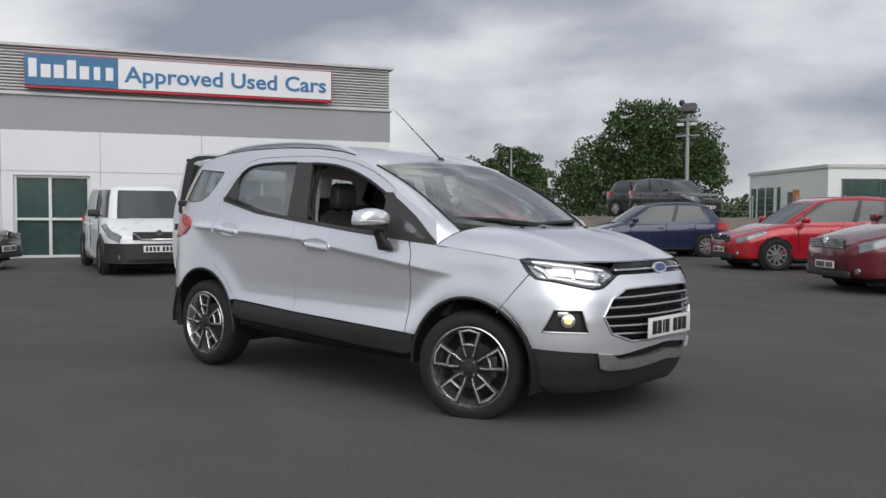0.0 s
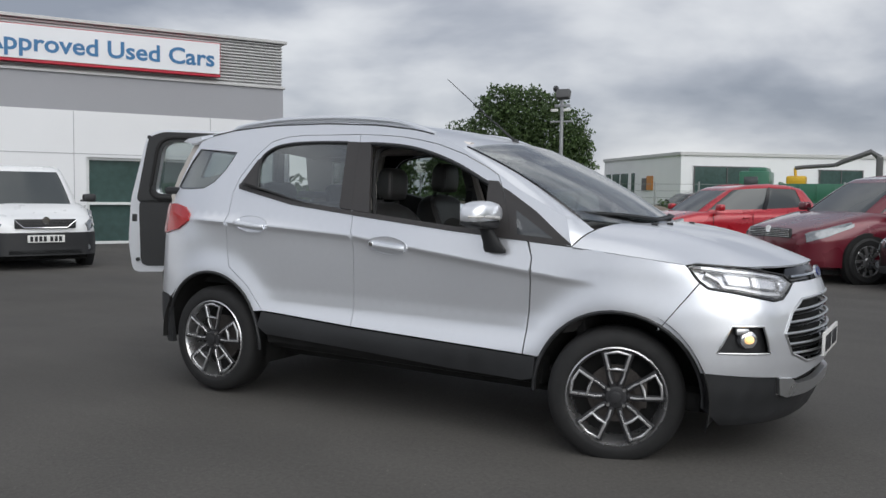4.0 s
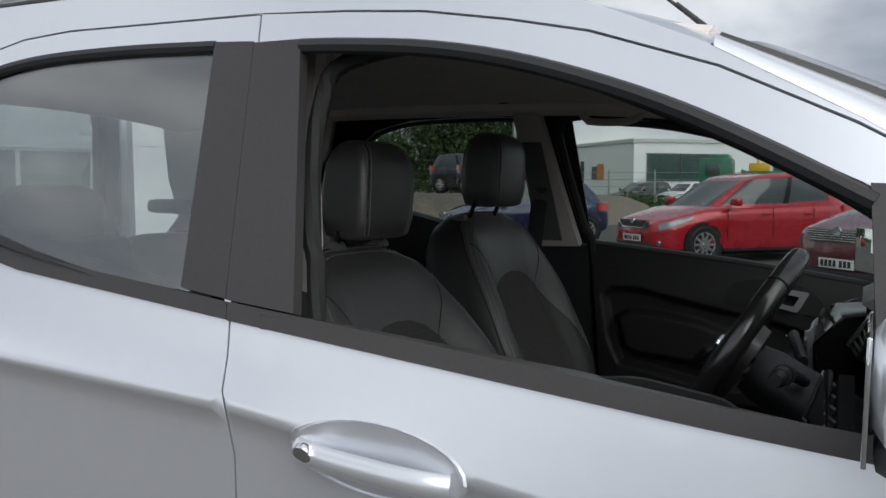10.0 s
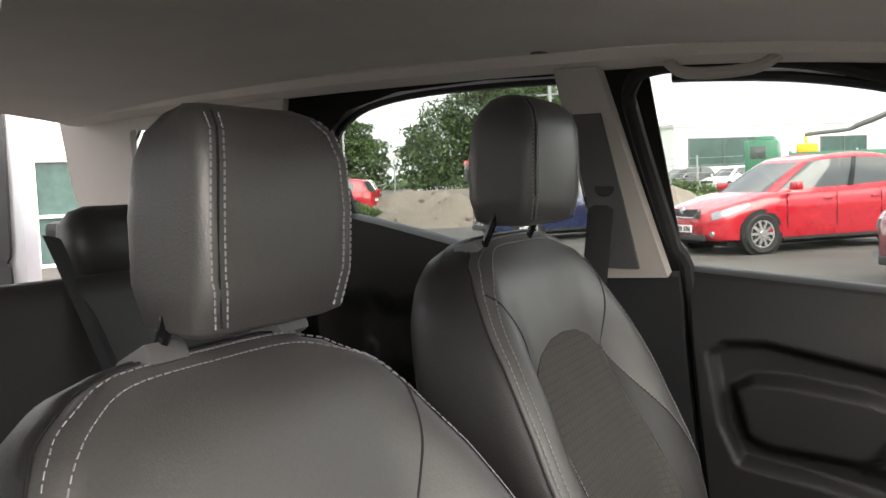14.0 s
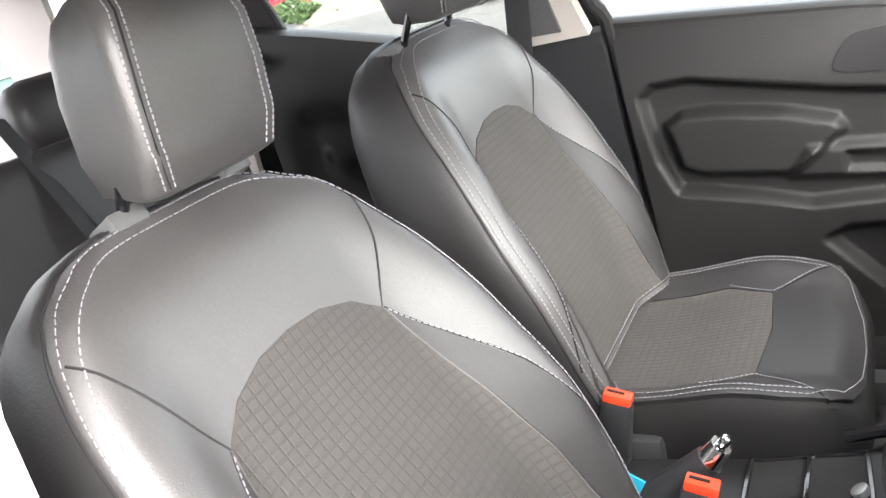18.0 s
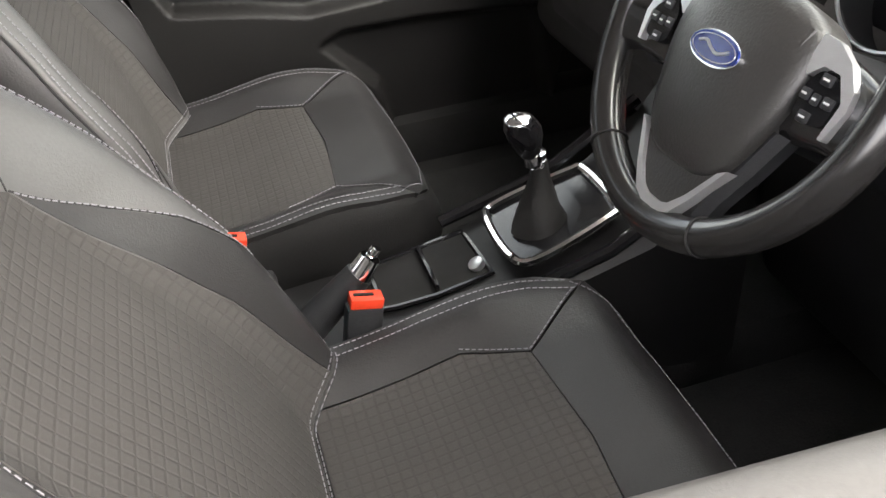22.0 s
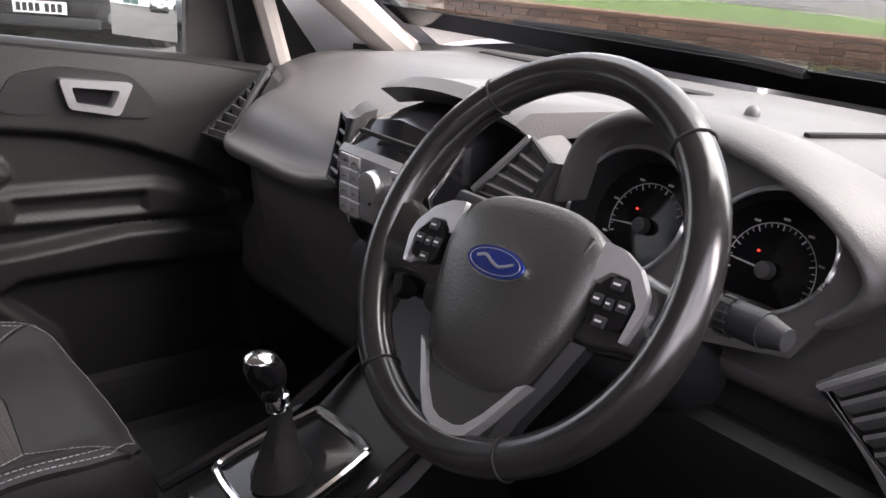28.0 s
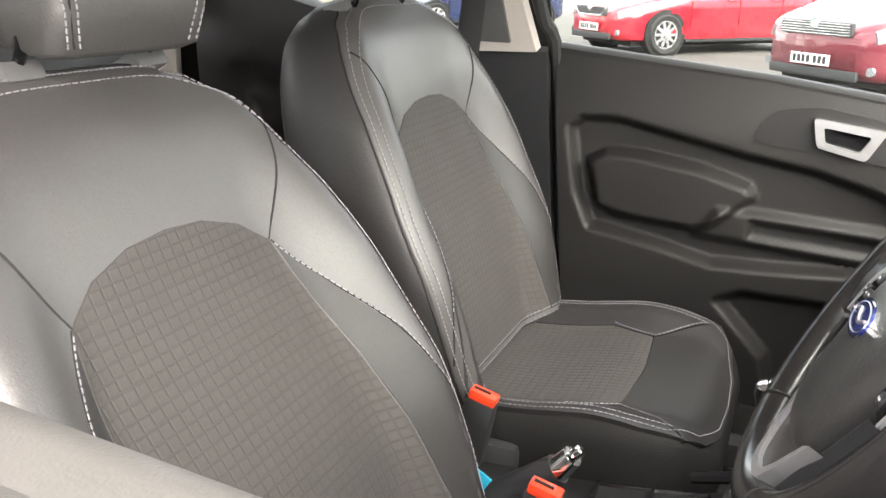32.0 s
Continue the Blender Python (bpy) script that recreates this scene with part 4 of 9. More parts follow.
# front end: bumper, lamps, grilles, plate
C0 = U_FRONT
BUMPER = [(1.443, 0.640), (1.533, 0.755), (1.622, 0.864), (1.655, 0.836), (1.76, 0.824), (1.99, 0.786), (2.055, 0.792), (2.165, 0.856), (2.20, 0.866), (2.40, 0.868), (C0, 0.870), (C0, 0.798), (2.40, 0.797), (2.22, 0.790), (2.11, 0.737), (2.05, 0.642), (2.105, 0.550), (2.25, 0.503), (C0, 0.503), (C0, 0.476), (2.36, 0.455), (2.17, 0.428), (2.02, 0.446), (1.80, 0.456), (1.626, 0.466)] + arch(1.26, 0.395, 24, 60, 6)
FOG = [(1.700, 0.553), (1.762, 0.683), (1.925, 0.683), (1.965, 0.553)]
LAMP = [(1.556, 0.938), (1.60, 0.945), (1.85, 0.932), (2.11, 0.900), (2.168, 0.862), (2.052, 0.798), (1.99, 0.791), (1.76, 0.829), (1.658, 0.841), (1.615, 0.870)]
GRILLE = [(2.05, 0.642), (2.11, 0.737), (2.22, 0.790), (2.40, 0.797), (C0, 0.798), (C0, 0.503), (2.25, 0.503), (2.105, 0.550)]
for mirror in (False, True):
    bumper = part("front_bumper", panel(BUMPER, skin(0, mirror), 0.014, [FOG], 0.04, 0.0), SILVER, car)
    part("lower_bumper", panel([(1.635, 0.461), (1.80, 0.452), (2.018, 0.442), (2.04, 0.358), (2.10, 0.342), (2.28, 0.342), (C0, 0.372), (C0, 0.235), (2.2, 0.215), (1.75, 0.215), (1.655, 0.30)], skin(-0.006, mirror), 0.02, (), 0.06), BLACK_PLASTIC, car)
    part("skid_plate", panel([(2.022, 0.442), (2.12, 0.434), (2.17, 0.404), (2.36, 0.408), (C0, 0.432), (C0, 0.374), (2.28, 0.345), (2.10, 0.345), (2.044, 0.362)], skin(0.012, mirror), 0.03, (), 0.04), SATIN_CHROME, car, "satin silver skid plate")
    part("air_slot", panel([(2.12, 0.436), (2.36, 0.457), (C0, 0.478), (C0, 0.430), (2.36, 0.405), (2.17, 0.402)], skin(-0.03, mirror), 0.01, (), 0.06), DARK_GAP, car)
    # fog lamp pocket
    pocket = part("fog_lamp_pocket", panel(shrink(FOG, -0.004), skin(-0.035, mirror), 0.01, (), 0.04), BLACK_PLASTIC, bumper)
    q, nrm = flank(1.845, 0.62, -0.010, mirror)
    rot = nrm.to_track_quat("Z", "Y").to_matrix().to_4x4()
    part("fog_lamp", cyl(0.045, 0.038, 0.03, Matrix.Translation(q) @ rot, 22, 0.006), REFLECTOR, pocket, "round fog lamp, lit amber")
    part("fog_bulb", ball(0.022, 0.022, 0.018, Matrix.Translation(q + nrm * 0.014)), AMBER, pocket)
    q2 = flank(1.815, 0.655, -0.004, mirror)[0]
    part("fog_fin", box(0.06, 0.03, 0.022, q2.x, q2.y, q2.z, 0.008, rot), SATIN_CHROME, pocket)
    part("fog_rim", tube([flank(p.x, p.y, 0.002, mirror)[0] for p in resample([Vector(a) for a in shrink(FOG, 0.004)], 0.05)], 0.005, 6, True), SATIN_CHROME, pocket)
    # head lamp: dark bowl, reflectors, clear cover
    bowl = part("head_lamp", panel(shrink(LAMP, 0.002), skin(-0.055, mirror), 0.01, (), 0.04), REFLECTOR, car, "long swept-back clear head lamp")
    part("lamp_surround", tube([flank(p.x, p.y, 0.0, mirror)[0] for p in resample([Vector(a) for a in LAMP], 0.04)], 0.007, 6, True), GLOSS_BLACK, bowl)
    for cell in ([(1.735, 0.902), (1.875, 0.895), (1.880, 0.852), (1.765, 0.856)], [(1.895, 0.893), (2.055, 0.876), (2.045, 0.834), (1.900, 0.848)]):
        part("lamp_reflector", panel(rounded(cell, 0.008), skin(-0.026, mirror), 0.02, (), 0.02), REFLECTOR, bowl, "silvered inner reflector")
    part("lamp_blade", tube([flank(a, b, -0.012, mirror)[0] for a, b in ((1.64, 0.90), (1.70, 0.875), (1.725, 0.845), (1.80, 0.838), (1.95, 0.815), (2.04, 0.812))], 0.013, 8), SATIN_CHROME, bowl)
    part("lamp_blade", tube([flank(a, b, -0.014, mirror)[0] for a, b in ((1.62, 0.925), (1.75, 0.915), (1.9, 0.905), (2.08, 0.885), (2.13, 0.862), (2.06, 0.822))], 0.012, 8), REFLECTOR, bowl)
    part("turn_bulb", ball(0.018, 0.018, 0.018, Matrix.Translation(flank(2.09, 0.855, -0.03, mirror)[0])), REFLECTOR, bowl)
    cover = part("lamp_cover", panel(LAMP, skin(0.002, mirror), 0.004, (), 0.03), LAMP_GLASS, bowl)
    cover.visible_shadow = False
    # grille
    back = part("grille", panel(GRILLE, skin(-0.045, mirror), 0.01, (), 0.06), DARK_GAP, car, "black slatted grille with silver bars")
    for edge in ([(2.05, 0.642), (2.11, 0.737), (2.22, 0.790), (2.40, 0.797), (C0, 0.798)], [(2.05, 0.642), (2.105, 0.550), (2.25, 0.503), (2.4, 0.503), (C0, 0.503)]):
        fine = [(a0 + (a1 - a0) * k / 5, b0 + (b1 - b0) * k / 5) for (a0, b0), (a1, b1) in zip(edge, edge[1:]) for k in range(5)] + [edge[-1]]
        part("grille_frame", tube([flank(a, b, 0.0, mirror)[0] for a, b in fine], 0.007, 6), SATIN_CHROME, back)
    for z0, z1, us_ in ((0.742, 0.752, 2.13), (0.690, 0.697, 2.085), (0.640, 0.642, 2.06), (0.592, 0.586, 2.085), (0.548, 0.538, 2.13)):
        path = [flank(us_ + (C0 - us_) * k / 10, z0 + (z1 - z0) * k / 10, -0.010, mirror)[0] for k in range(11)]
        part("grille_bar", tube(path, 0.0075, 6, flat=0.8), SATIN_CHROME, back)
        part("grille_slat", tube([p + Vector((-0.012, 0, -0.022)) for p in path], 0.013, 6, flat=0.5), GLOSS_BLACK, back)
    slot = part("upper_grille", panel([(2.15, 0.895), (2.195, 0.870), (2.40, 0.872), (C0, 0.874), (C0, 0.930), (2.40, 0.930), (2.20, 0.924)], skin(-0.016, mirror), 0.01, (), 0.05), GLOSS_BLACK, car)
    part("grille_bar", tube([flank(2.17 + (C0 - 2.17) * k / 10, 0.893 + 0.006 * k / 10, 0.002, mirror)[0] for k in range(11)], 0.008, 6, flat=0.7), CHROME, slot)
nq, nn = flank(C0, 0.572, 0.0)
plate = part("number_plate", box(0.012, 0.52, 0.112, 2.062, 0, 0.572, 0.004), PLATE_WHITE, car, "white front number plate")
for k, (w, y) in enumerate(((0.05, -0.20), (0.05, -0.14), (0.018, -0.09), (0.05, -0.045), (0.05, 0.055), (0.05, 0.115), (0.05, 0.175))):
    part("plate_bar", box(0.004, w, 0.075, 2.0695, y, 0.572, 0.006), PLATE_INK, plate)
badge_m = Matrix.Translation((1.985, 0, 0.898)) @ Matrix.Rotation(radians(72), 4, "Y")
badge = part("badge", cyl(1, 1, 0.012, badge_m @ Matrix.Diagonal((0.033, 0.075, 1, 1)), 30, 0.0), CHROME, car, "oval maker's badge")
part("badge_face", cyl(1, 1, 0.012, badge_m @ Matrix.Translation((0, 0, 0.003)) @ Matrix.Diagonal((0.023, 0.058, 1, 1)), 30), BLUE_OVAL, badge)

# underbody and wheel housings
part("underbody", box(3.3, 1.30, 0.10, -0.05, 0, 0.30, 0.03), DARK_GAP, car)
part("inner_sill", box(1.75, 0.10, 0.18, 0.0, -0.74, 0.40, 0.03), DARK_GAP, car)
part("inner_sill", box(1.75, 0.10, 0.18, 0.0, 0.74, 0.40, 0.03), DARK_GAP, car)
part("engine_bay", box(0.62, 1.05, 0.42, 1.55, 0, 0.52, 0.05), DARK_GAP, car)
for ax in (-1.26, 1.26):
    for s in (-1, 1):
        rings = []
        for yy, hr_ in ((0.842, 0.425), (0.80, 0.41), (0.50, 0.40)):
            rings.append([(ax + hr_ * math.cos(a), s * yy, 0.318 + hr_ * math.sin(a)) for a in (math.pi * k / 20 - 0.25 for k in range(23))])
        bmw = loft(rings, False, False)
        v = [bmw.verts.new((ax + 0.40 * math.cos(a), s * 0.50, 0.318 + 0.40 * math.sin(a))) for a in (math.pi * k / 20 - 0.25 for k in range(23))]
        bmw.faces.new(v)
        part("wheel_housing", bmw, DARK_GAP, car)
        edge_u = [(ax + (0.405 if ax < 0 else 0.395) * math.cos(a), 0.318 + (0.405 if ax < 0 else 0.395) * math.sin(a)) for a in (radians(q) for q in range(-2, 183, 8))]
        part("arch_lip", tube([flank(u, max(z, 0.2), -0.004, s > 0)[0] for u, z in edge_u], 0.010, 6), BLACK_PLASTIC, car)


# wheels
def wheel(parent, m, left):
    """An alloy wheel in its own axes: y is the axle, minus y outwards."""
    def ring(profile, seg=48):
        own = bmesh.new()
        rows = [[(r * math.cos(2 * math.pi * k / seg), y, r * math.sin(2 * math.pi * k / seg)) for k in range(seg)] for r, y in profile]
        return loft(rows + [rows[0]], True, False, own)
    w = part("wheel", ring([(0.230, -0.004), (0.240, -0.012), (0.256, -0.014), (0.288, -0.008), (0.306, 0.006), (0.316, 0.028), (0.318, 0.09), (0.316, 0.165), (0.300, 0.195), (0.230, 0.185)]), RUBBER, parent, "five-spoke alloy wheel with black tyre")
    w.matrix_basis = m
    part("rim", ring([(0.233, -0.006), (0.226, -0.011), (0.219, 0.000), (0.211, 0.030), (0.205, 0.17), (0.233, 0.18)]), ALLOY, w, "bright machined rim edge")
    part("brake_disc", cyl(0.135, 0.135, 0.02, Matrix.Translation((0, 0.09, 0)) @ Matrix.Rotation(radians(90), 4, "X"), 32), BRAKE, w)
    part("drum_shield", cyl(0.205, 0.205, 0.01, Matrix.Translation((0, 0.13, 0)) @ Matrix.Rotation(radians(90), 4, "X"), 32), DARK_GAP, w)
    part("brake_caliper", box(0.07, 0.05, 0.13, 0.11, 0.085, 0.0, 0.02), BRAKE, w)
    part("hub", cyl(0.062, 0.050, 0.045, Matrix.Translation((0, 0.010, 0)) @ Matrix.Rotation(radians(90), 4, "X"), 24, 0.008), ALLOY_DARK, w)
    cap = part("centre_cap", cyl(0.028, 0.028, 0.014, Matrix.Translation((0, -0.016, 0)) @ Matrix.Rotation(radians(90), 4, "X"), 20, 0.003), ALLOY_DARK, w, "dark centre cap")
    for k in range(5):
        a0 = radians(90 + 72 * k)
        b = bmesh.new()
        faces = bmesh.new()

        def pt(r, a, y):
            return Vector((r * math.cos(a0 + a), y, r * math.sin(a0 + a)))
        for s in (-1, 1):
            arm = [pt(0.052, s * 0.30, 0.004), pt(0.090, s * 0.33, 0.0), pt(0.128, s * 0.30, -0.003), pt(0.172, s * 0.285, -0.006), pt(0.216, s * 0.295, -0.004)]
            tube(arm, 0.015, 8, flat=0.7, up=(0, 1, 0), bm=b)
        tube([pt(0.130, -0.30, -0.002), pt(0.126, 0.0, -0.002), pt(0.130, 0.30, -0.002)], 0.010, 8, flat=0.7, up=(0, 1, 0), bm=b)
        part("spoke", b, ALLOY_DARK, w, "dark double spoke with bright edges")
        e = bmesh.new()
        outline = [pt(0.132, -0.29, -0.0125), pt(0.130, 0.0, -0.0125), pt(0.132, 0.29, -0.0125), pt(0.206, 0.275, -0.0145), pt(0.211, 0.0, -0.0145), pt(0.206, -0.275, -0.0145)]
        tube(outline, 0.0078, 8, True, bm=e, up=(0, 1, 0), flat=0.6)
        for sd in (-1, 1):
            tube([pt(0.064, sd * 0.30, -0.007), pt(0.100, sd * 0.33, -0.0105), pt(0.132, sd * 0.29, -0.0115)], 0.0042, 6, bm=e, up=(0, 1, 0), flat=0.6)
        part("spoke_edge", e, ALLOY, w)
    for k in range(4):
        a0 = radians(45 + 90 * k)
        q = Vector((0.050 * math.cos(a0), -0.014, 0.050 * math.sin(a0)))
        part("wheel_nut", cyl(0.0100, 0.0085, 0.018, Matrix.Translation(q) @ Matrix.Rotation(radians(90), 4, "X"), 6), CHROME, w)
    return w


for ax in (-1.26, 1.26):
    # the front wheels stand steered to the left
    steered = Matrix.Rotation(radians(19 if ax > 0 else 0), 4, "Z")
    wheel(car, Matrix.Translation((ax, -0.835, 0.318)) @ steered, False)
    wheel(car, Matrix.Translation((ax, 0.835, 0.318)) @ steered @ Matrix.Rotation(radians(180), 4, "Z"), True)

CLEAR_REPEATER = material("clear_repeater_lens", (0.55, 0.54, 0.53), 0.15, 0.1, 0.3, 60, coat=0.8)
MIRROR = material("silvered_mirror_glass", (0.85, 0.87, 0.88), 0.01, 1.0, 0.01)
# door mirrors: silver cap, clear repeater, black lower shell and flared foot
for s in (-1, 1):
    def sect(y, x0, x1, z0, z1, n=16):
        turn = -0.42 * (y - 1.0) if s > 0 else 0.0
        x0, x1 = x0 + 0.028 + turn, x1 + 0.028 + turn
        cx, cz, hx, hz = (x0 + x1) / 2, (z0 + z1) / 2, (x1 - x0) / 2, (z1 - z0) / 2
        return [Vector((cx + hx * math.copysign(abs(math.cos(a)) ** 0.5, math.cos(a)), s * y, cz + hz * math.copysign(abs(math.sin(a)) ** 0.5, math.sin(a)))) for a in (2 * math.pi * k / n for k in range(n))]
    yy = [(1.100, 0.545, 0.580, 1.108, 1.140), (1.092, 0.525, 0.605, 1.095, 1.160), (1.06, 0.515, 0.640, 1.096, 1.188), (1.00, 0.515, 0.658, 1.098, 1.200), (0.94, 0.520, 0.662, 1.100, 1.192), (0.90, 0.53, 0.652, 1.103, 1.174), (0.885, 0.55, 0.630, 1.112, 1.156)]
    sh = Vector((0.028, 0, 0.0))
    mir = part("door_mirror", loft([[Vector((p.x, s * abs(p.y), p.z)) for p in sect(*q)] for q in yy]), SILVER, car, "silver door mirror with clear repeater on black foot")
    lo = [(1.095, 0.535, 0.590, 1.086, 1.112), (1.07, 0.520, 0.628, 1.076, 1.106), (1.00, 0.520, 0.645, 1.068, 1.106), (0.94, 0.525, 0.650, 1.064, 1.108), (0.90, 0.535, 0.64, 1.070, 1.110)]
    part("mirror_shell", loft([[Vector((p.x, s * abs(p.y), p.z)) for p in sect(*q)] for q in lo]), BLACK_PLASTIC, mir)
    part("mirror_repeater", tube([Vector((0.600, s * 1.094, 1.122)), Vector((0.640, s * 1.080, 1.124)), Vector((0.668, s * 1.04, 1.124)), Vector((0.682, s * 0.99, 1.122)), Vector((0.685, s * 0.95, 1.118))], 0.011, 8, flat=0.9), CLEAR_REPEATER, mir, "clear ribbed repeater lamp")
    part("mirror_glass", box(0.004, 0.150 if s < 0 else 0.185, 0.10 if s < 0 else 0.125, 0.5415 if s < 0 else 0.536, s * 0.995, 1.132, 0.001, Matrix.Rotation(radians(0 if s < 0 else 22.8), 4, "Z")), MIRROR, mir)
    foot = [[Vector((cx + rx * math.cos(a), s * (cy + ry * math.sin(a)), cz)) for a in (2 * math.pi * k / 14 for k in range(14))] for cx, cy, rx, ry, cz in ((0.607, 0.93, 0.040, 0.030, 1.09), (0.612, 0.925, 0.038, 0.028, 1.05), (0.630, 0.905, 0.048, 0.030, 1.00), (0.640, 0.893, 0.060, 0.030, 0.965), (0.642, 0.888, 0.056, 0.026, 0.950))]
    part("mirror_foot", loft(foot), BLACK_PLASTIC, mir)

# tailgate, swung open on its far hinge
gate_dir = (Vector((-2.97, 0.0, 0)) - Vector((-1.94, 0.67, 0))).normalized()
gate_m = Matrix.Identity(4)
gate_m.col[0][:3] = gate_dir
gate_m.col[1][:3] = Vector((-gate_dir.y, gate_dir.x, 0))
gate_m.translation = Vector((-1.94, 0.67, 0))
GATE = rounded([(0.0, 0.60), (1.20, 0.56), (1.235, 0.80), (1.22, 1.12), (1.10, 1.62), (0.98, 1.665), (0.12, 1.665), (0.03, 1.62)], 0.06)
GWIN = rounded([(0.14, 1.17), (1.04, 1.17), (0.98, 1.53), (0.92, 1.57), (0.20, 1.57), (0.14, 1.53)], 0.06)


def gate_skin(d):
    return lambda u, z: (Vector((u, d, z)), Vector((0, 1, 0)))


gate = part("tailgate", panel(GATE, gate_skin(0.045), 0.10, [GWIN], 0.12), SILVER, car, "open silver tailgate showing its black inner trim")
gate.matrix_basis = gate_m
inner = 1 if gate_m.col[1][:3][0] > 0 else -1
for d in (inner * 0.052,):
    part("inner_trim", panel(rounded([(0.06, 0.63), (1.135, 0.61), (1.155, 1.12), (0.05, 1.14)], 0.06), gate_skin(d + 0.012), 0.024, (), 0.15), BLACK_PLASTIC, gate)
    part("window_trim", panel(rounded([(0.05, 1.10), (1.175, 1.10), (1.085, 1.60), (0.98, 1.645), (0.12, 1.645), (0.05, 1.58)], 0.05), gate_skin(d + 0.012), 0.024, [GWIN], 0.12), BLACK_PLASTIC, gate)
    part("gate_seal", tube([Vector((p.x, d + 0.012, p.y)) for p in resample([Vector(q) for q in shrink(GWIN, -0.035)], 0.08)], 0.014, 8, True), RUBBER, gate)
    part("gate_latch", box(0.05, 0.03, 0.07, 1.19, d * 0.6, 0.98, 0.01), BLACK_PLASTIC, gate)
    part("gate_bolt", cyl(0.016, 0.016, 0.02, Matrix.Translation((1.16, d, 0.66)) @ Matrix.Rotation(radians(90), 4, "X"), 12), BLACK_PLASTIC, gate)
    part("gate_bolt", cyl(0.016, 0.016, 0.02, Matrix.Translation((1.08, d, 1.60)) @ Matrix.Rotation(radians(90), 4, "X"), 12), BLACK_PLASTIC, gate)
g = part("tailgate_glass", panel(shrink(GWIN, -0.02), gate_skin(-inner * 0.03), 0.004, (), 0.15), PANE_TINT, gate)
g.visible_shadow = False
part("spoiler", loft([[Vector((-1.60, y, 1.60 - 0.05 * (abs(y) / 0.6) ** 3)), Vector((-1.72, y, 1.590 - 0.05 * (abs(y) / 0.6) ** 3)), Vector((-1.76, y, 1.570 - 0.05 * (abs(y) / 0.6) ** 3)), Vector((-1.60, y, 1.545 - 0.05 * (abs(y) / 0.6) ** 3))] for y in [k / 10 * 0.62 for k in range(-10, 11)]]), SILVER, car)
part("rear_sill", box(0.16, 1.2, 0.10, -1.88, 0, 0.60, 0.02), BLACK_PLASTIC, car)
# ---- the silver car: inside ----
def poly_dist(p, poly):
    """Distance to the polygon's edge, positive inside."""
    best = 1e9
    for a, b in zip(poly, poly[1:] + poly[:1]):
        ax, ay, bx, by = a[0], a[1], b[0], b[1]
        dx, dy = bx - ax, by - ay
        t = max(0, min(1, ((p[0] - ax) * dx + (p[1] - ay) * dy) / (dx * dx + dy * dy + 1e-12)))
        best = min(best, math.hypot(p[0] - ax - t * dx, p[1] - ay - t * dy))
    return best if inside(p, poly) else -best


def soft_in(p, poly, w):
    return smoothstep(-w, w, poly_dist(p, poly))


def relief_skin(fn):
    """A skin from y = fn(x, z), facing the cabin."""
    def sk(x, z):
        e = 0.006
        gx = (fn(x + e, z) - fn(x - e, z)) / (2 * e)
        gz = (fn(x, z + e) - fn(x, z - e)) / (2 * e)
        n = Vector((gx, -1.0, gz)).normalized()
        return Vector((x, fn(x, z), z)), n
    return sk


def flip(sk):
    """The same skin on the driver's side."""
    def out(x, z):
        p, n = sk(x, z)
        return Vector((p.x, -p.y, p.z)), Vector((n.x, -n.y, n.z))
    return out


# door trims with a hollow, an armrest pad, a pull pocket and a map pocket
RECESS = [(-0.152, 0.985), (-0.13, 0.86), (-0.10, 0.795), (0.03, 0.775), (0.14, 0.752), (0.26, 0.758), (0.38, 0.768), (0.50, 0.762), (0.60, 0.74), (0.585, 0.82), (0.50, 0.875), (0.40, 0.918), (0.30, 0.945), (0.18, 0.962), (0.06, 0.985), (-0.06, 1.008), (-0.13, 1.005)]
PAD = [(-0.112, 0.925), (-0.09, 0.84), (-0.05, 0.822), (0.10, 0.812), (0.135, 0.83), (0.20, 0.885), (0.19, 0.905), (0.10, 0.93), (-0.02, 0.945), (-0.08, 0.945)]
PULL = [(0.15, 0.80), (0.50, 0.785), (0.54, 0.80), (0.42, 0.835), (0.18, 0.845)]
POCKET = [(0.16, 0.68), (0.20, 0.70), (0.36, 0.70), (0.60, 0.68), (0.62, 0.40), (0.30, 0.40), (0.26, 0.58)]


def card_y(x, z):
    y = 0.695 + 0.022 * smoothstep(0.98, 1.14, z)
    p = (x, z)
    y += 0.030 * soft_in(p, RECESS, 0.008)
    y -= 0.028 * soft_in(p, PAD, 0.009)
    y -= 0.016 * soft_in(p, [(0.10, 0.80), (0.56, 0.775), (0.60, 0.80), (0.44, 0.848), (0.14, 0.858)], 0.010)
    y += 0.012 * soft_in(p, [(0.20, 0.808), (0.42, 0.798), (0.42, 0.830), (0.20, 0.840)], 0.007)
    y += 0.030 * soft_in(p, POCKET, 0.011)
    return y


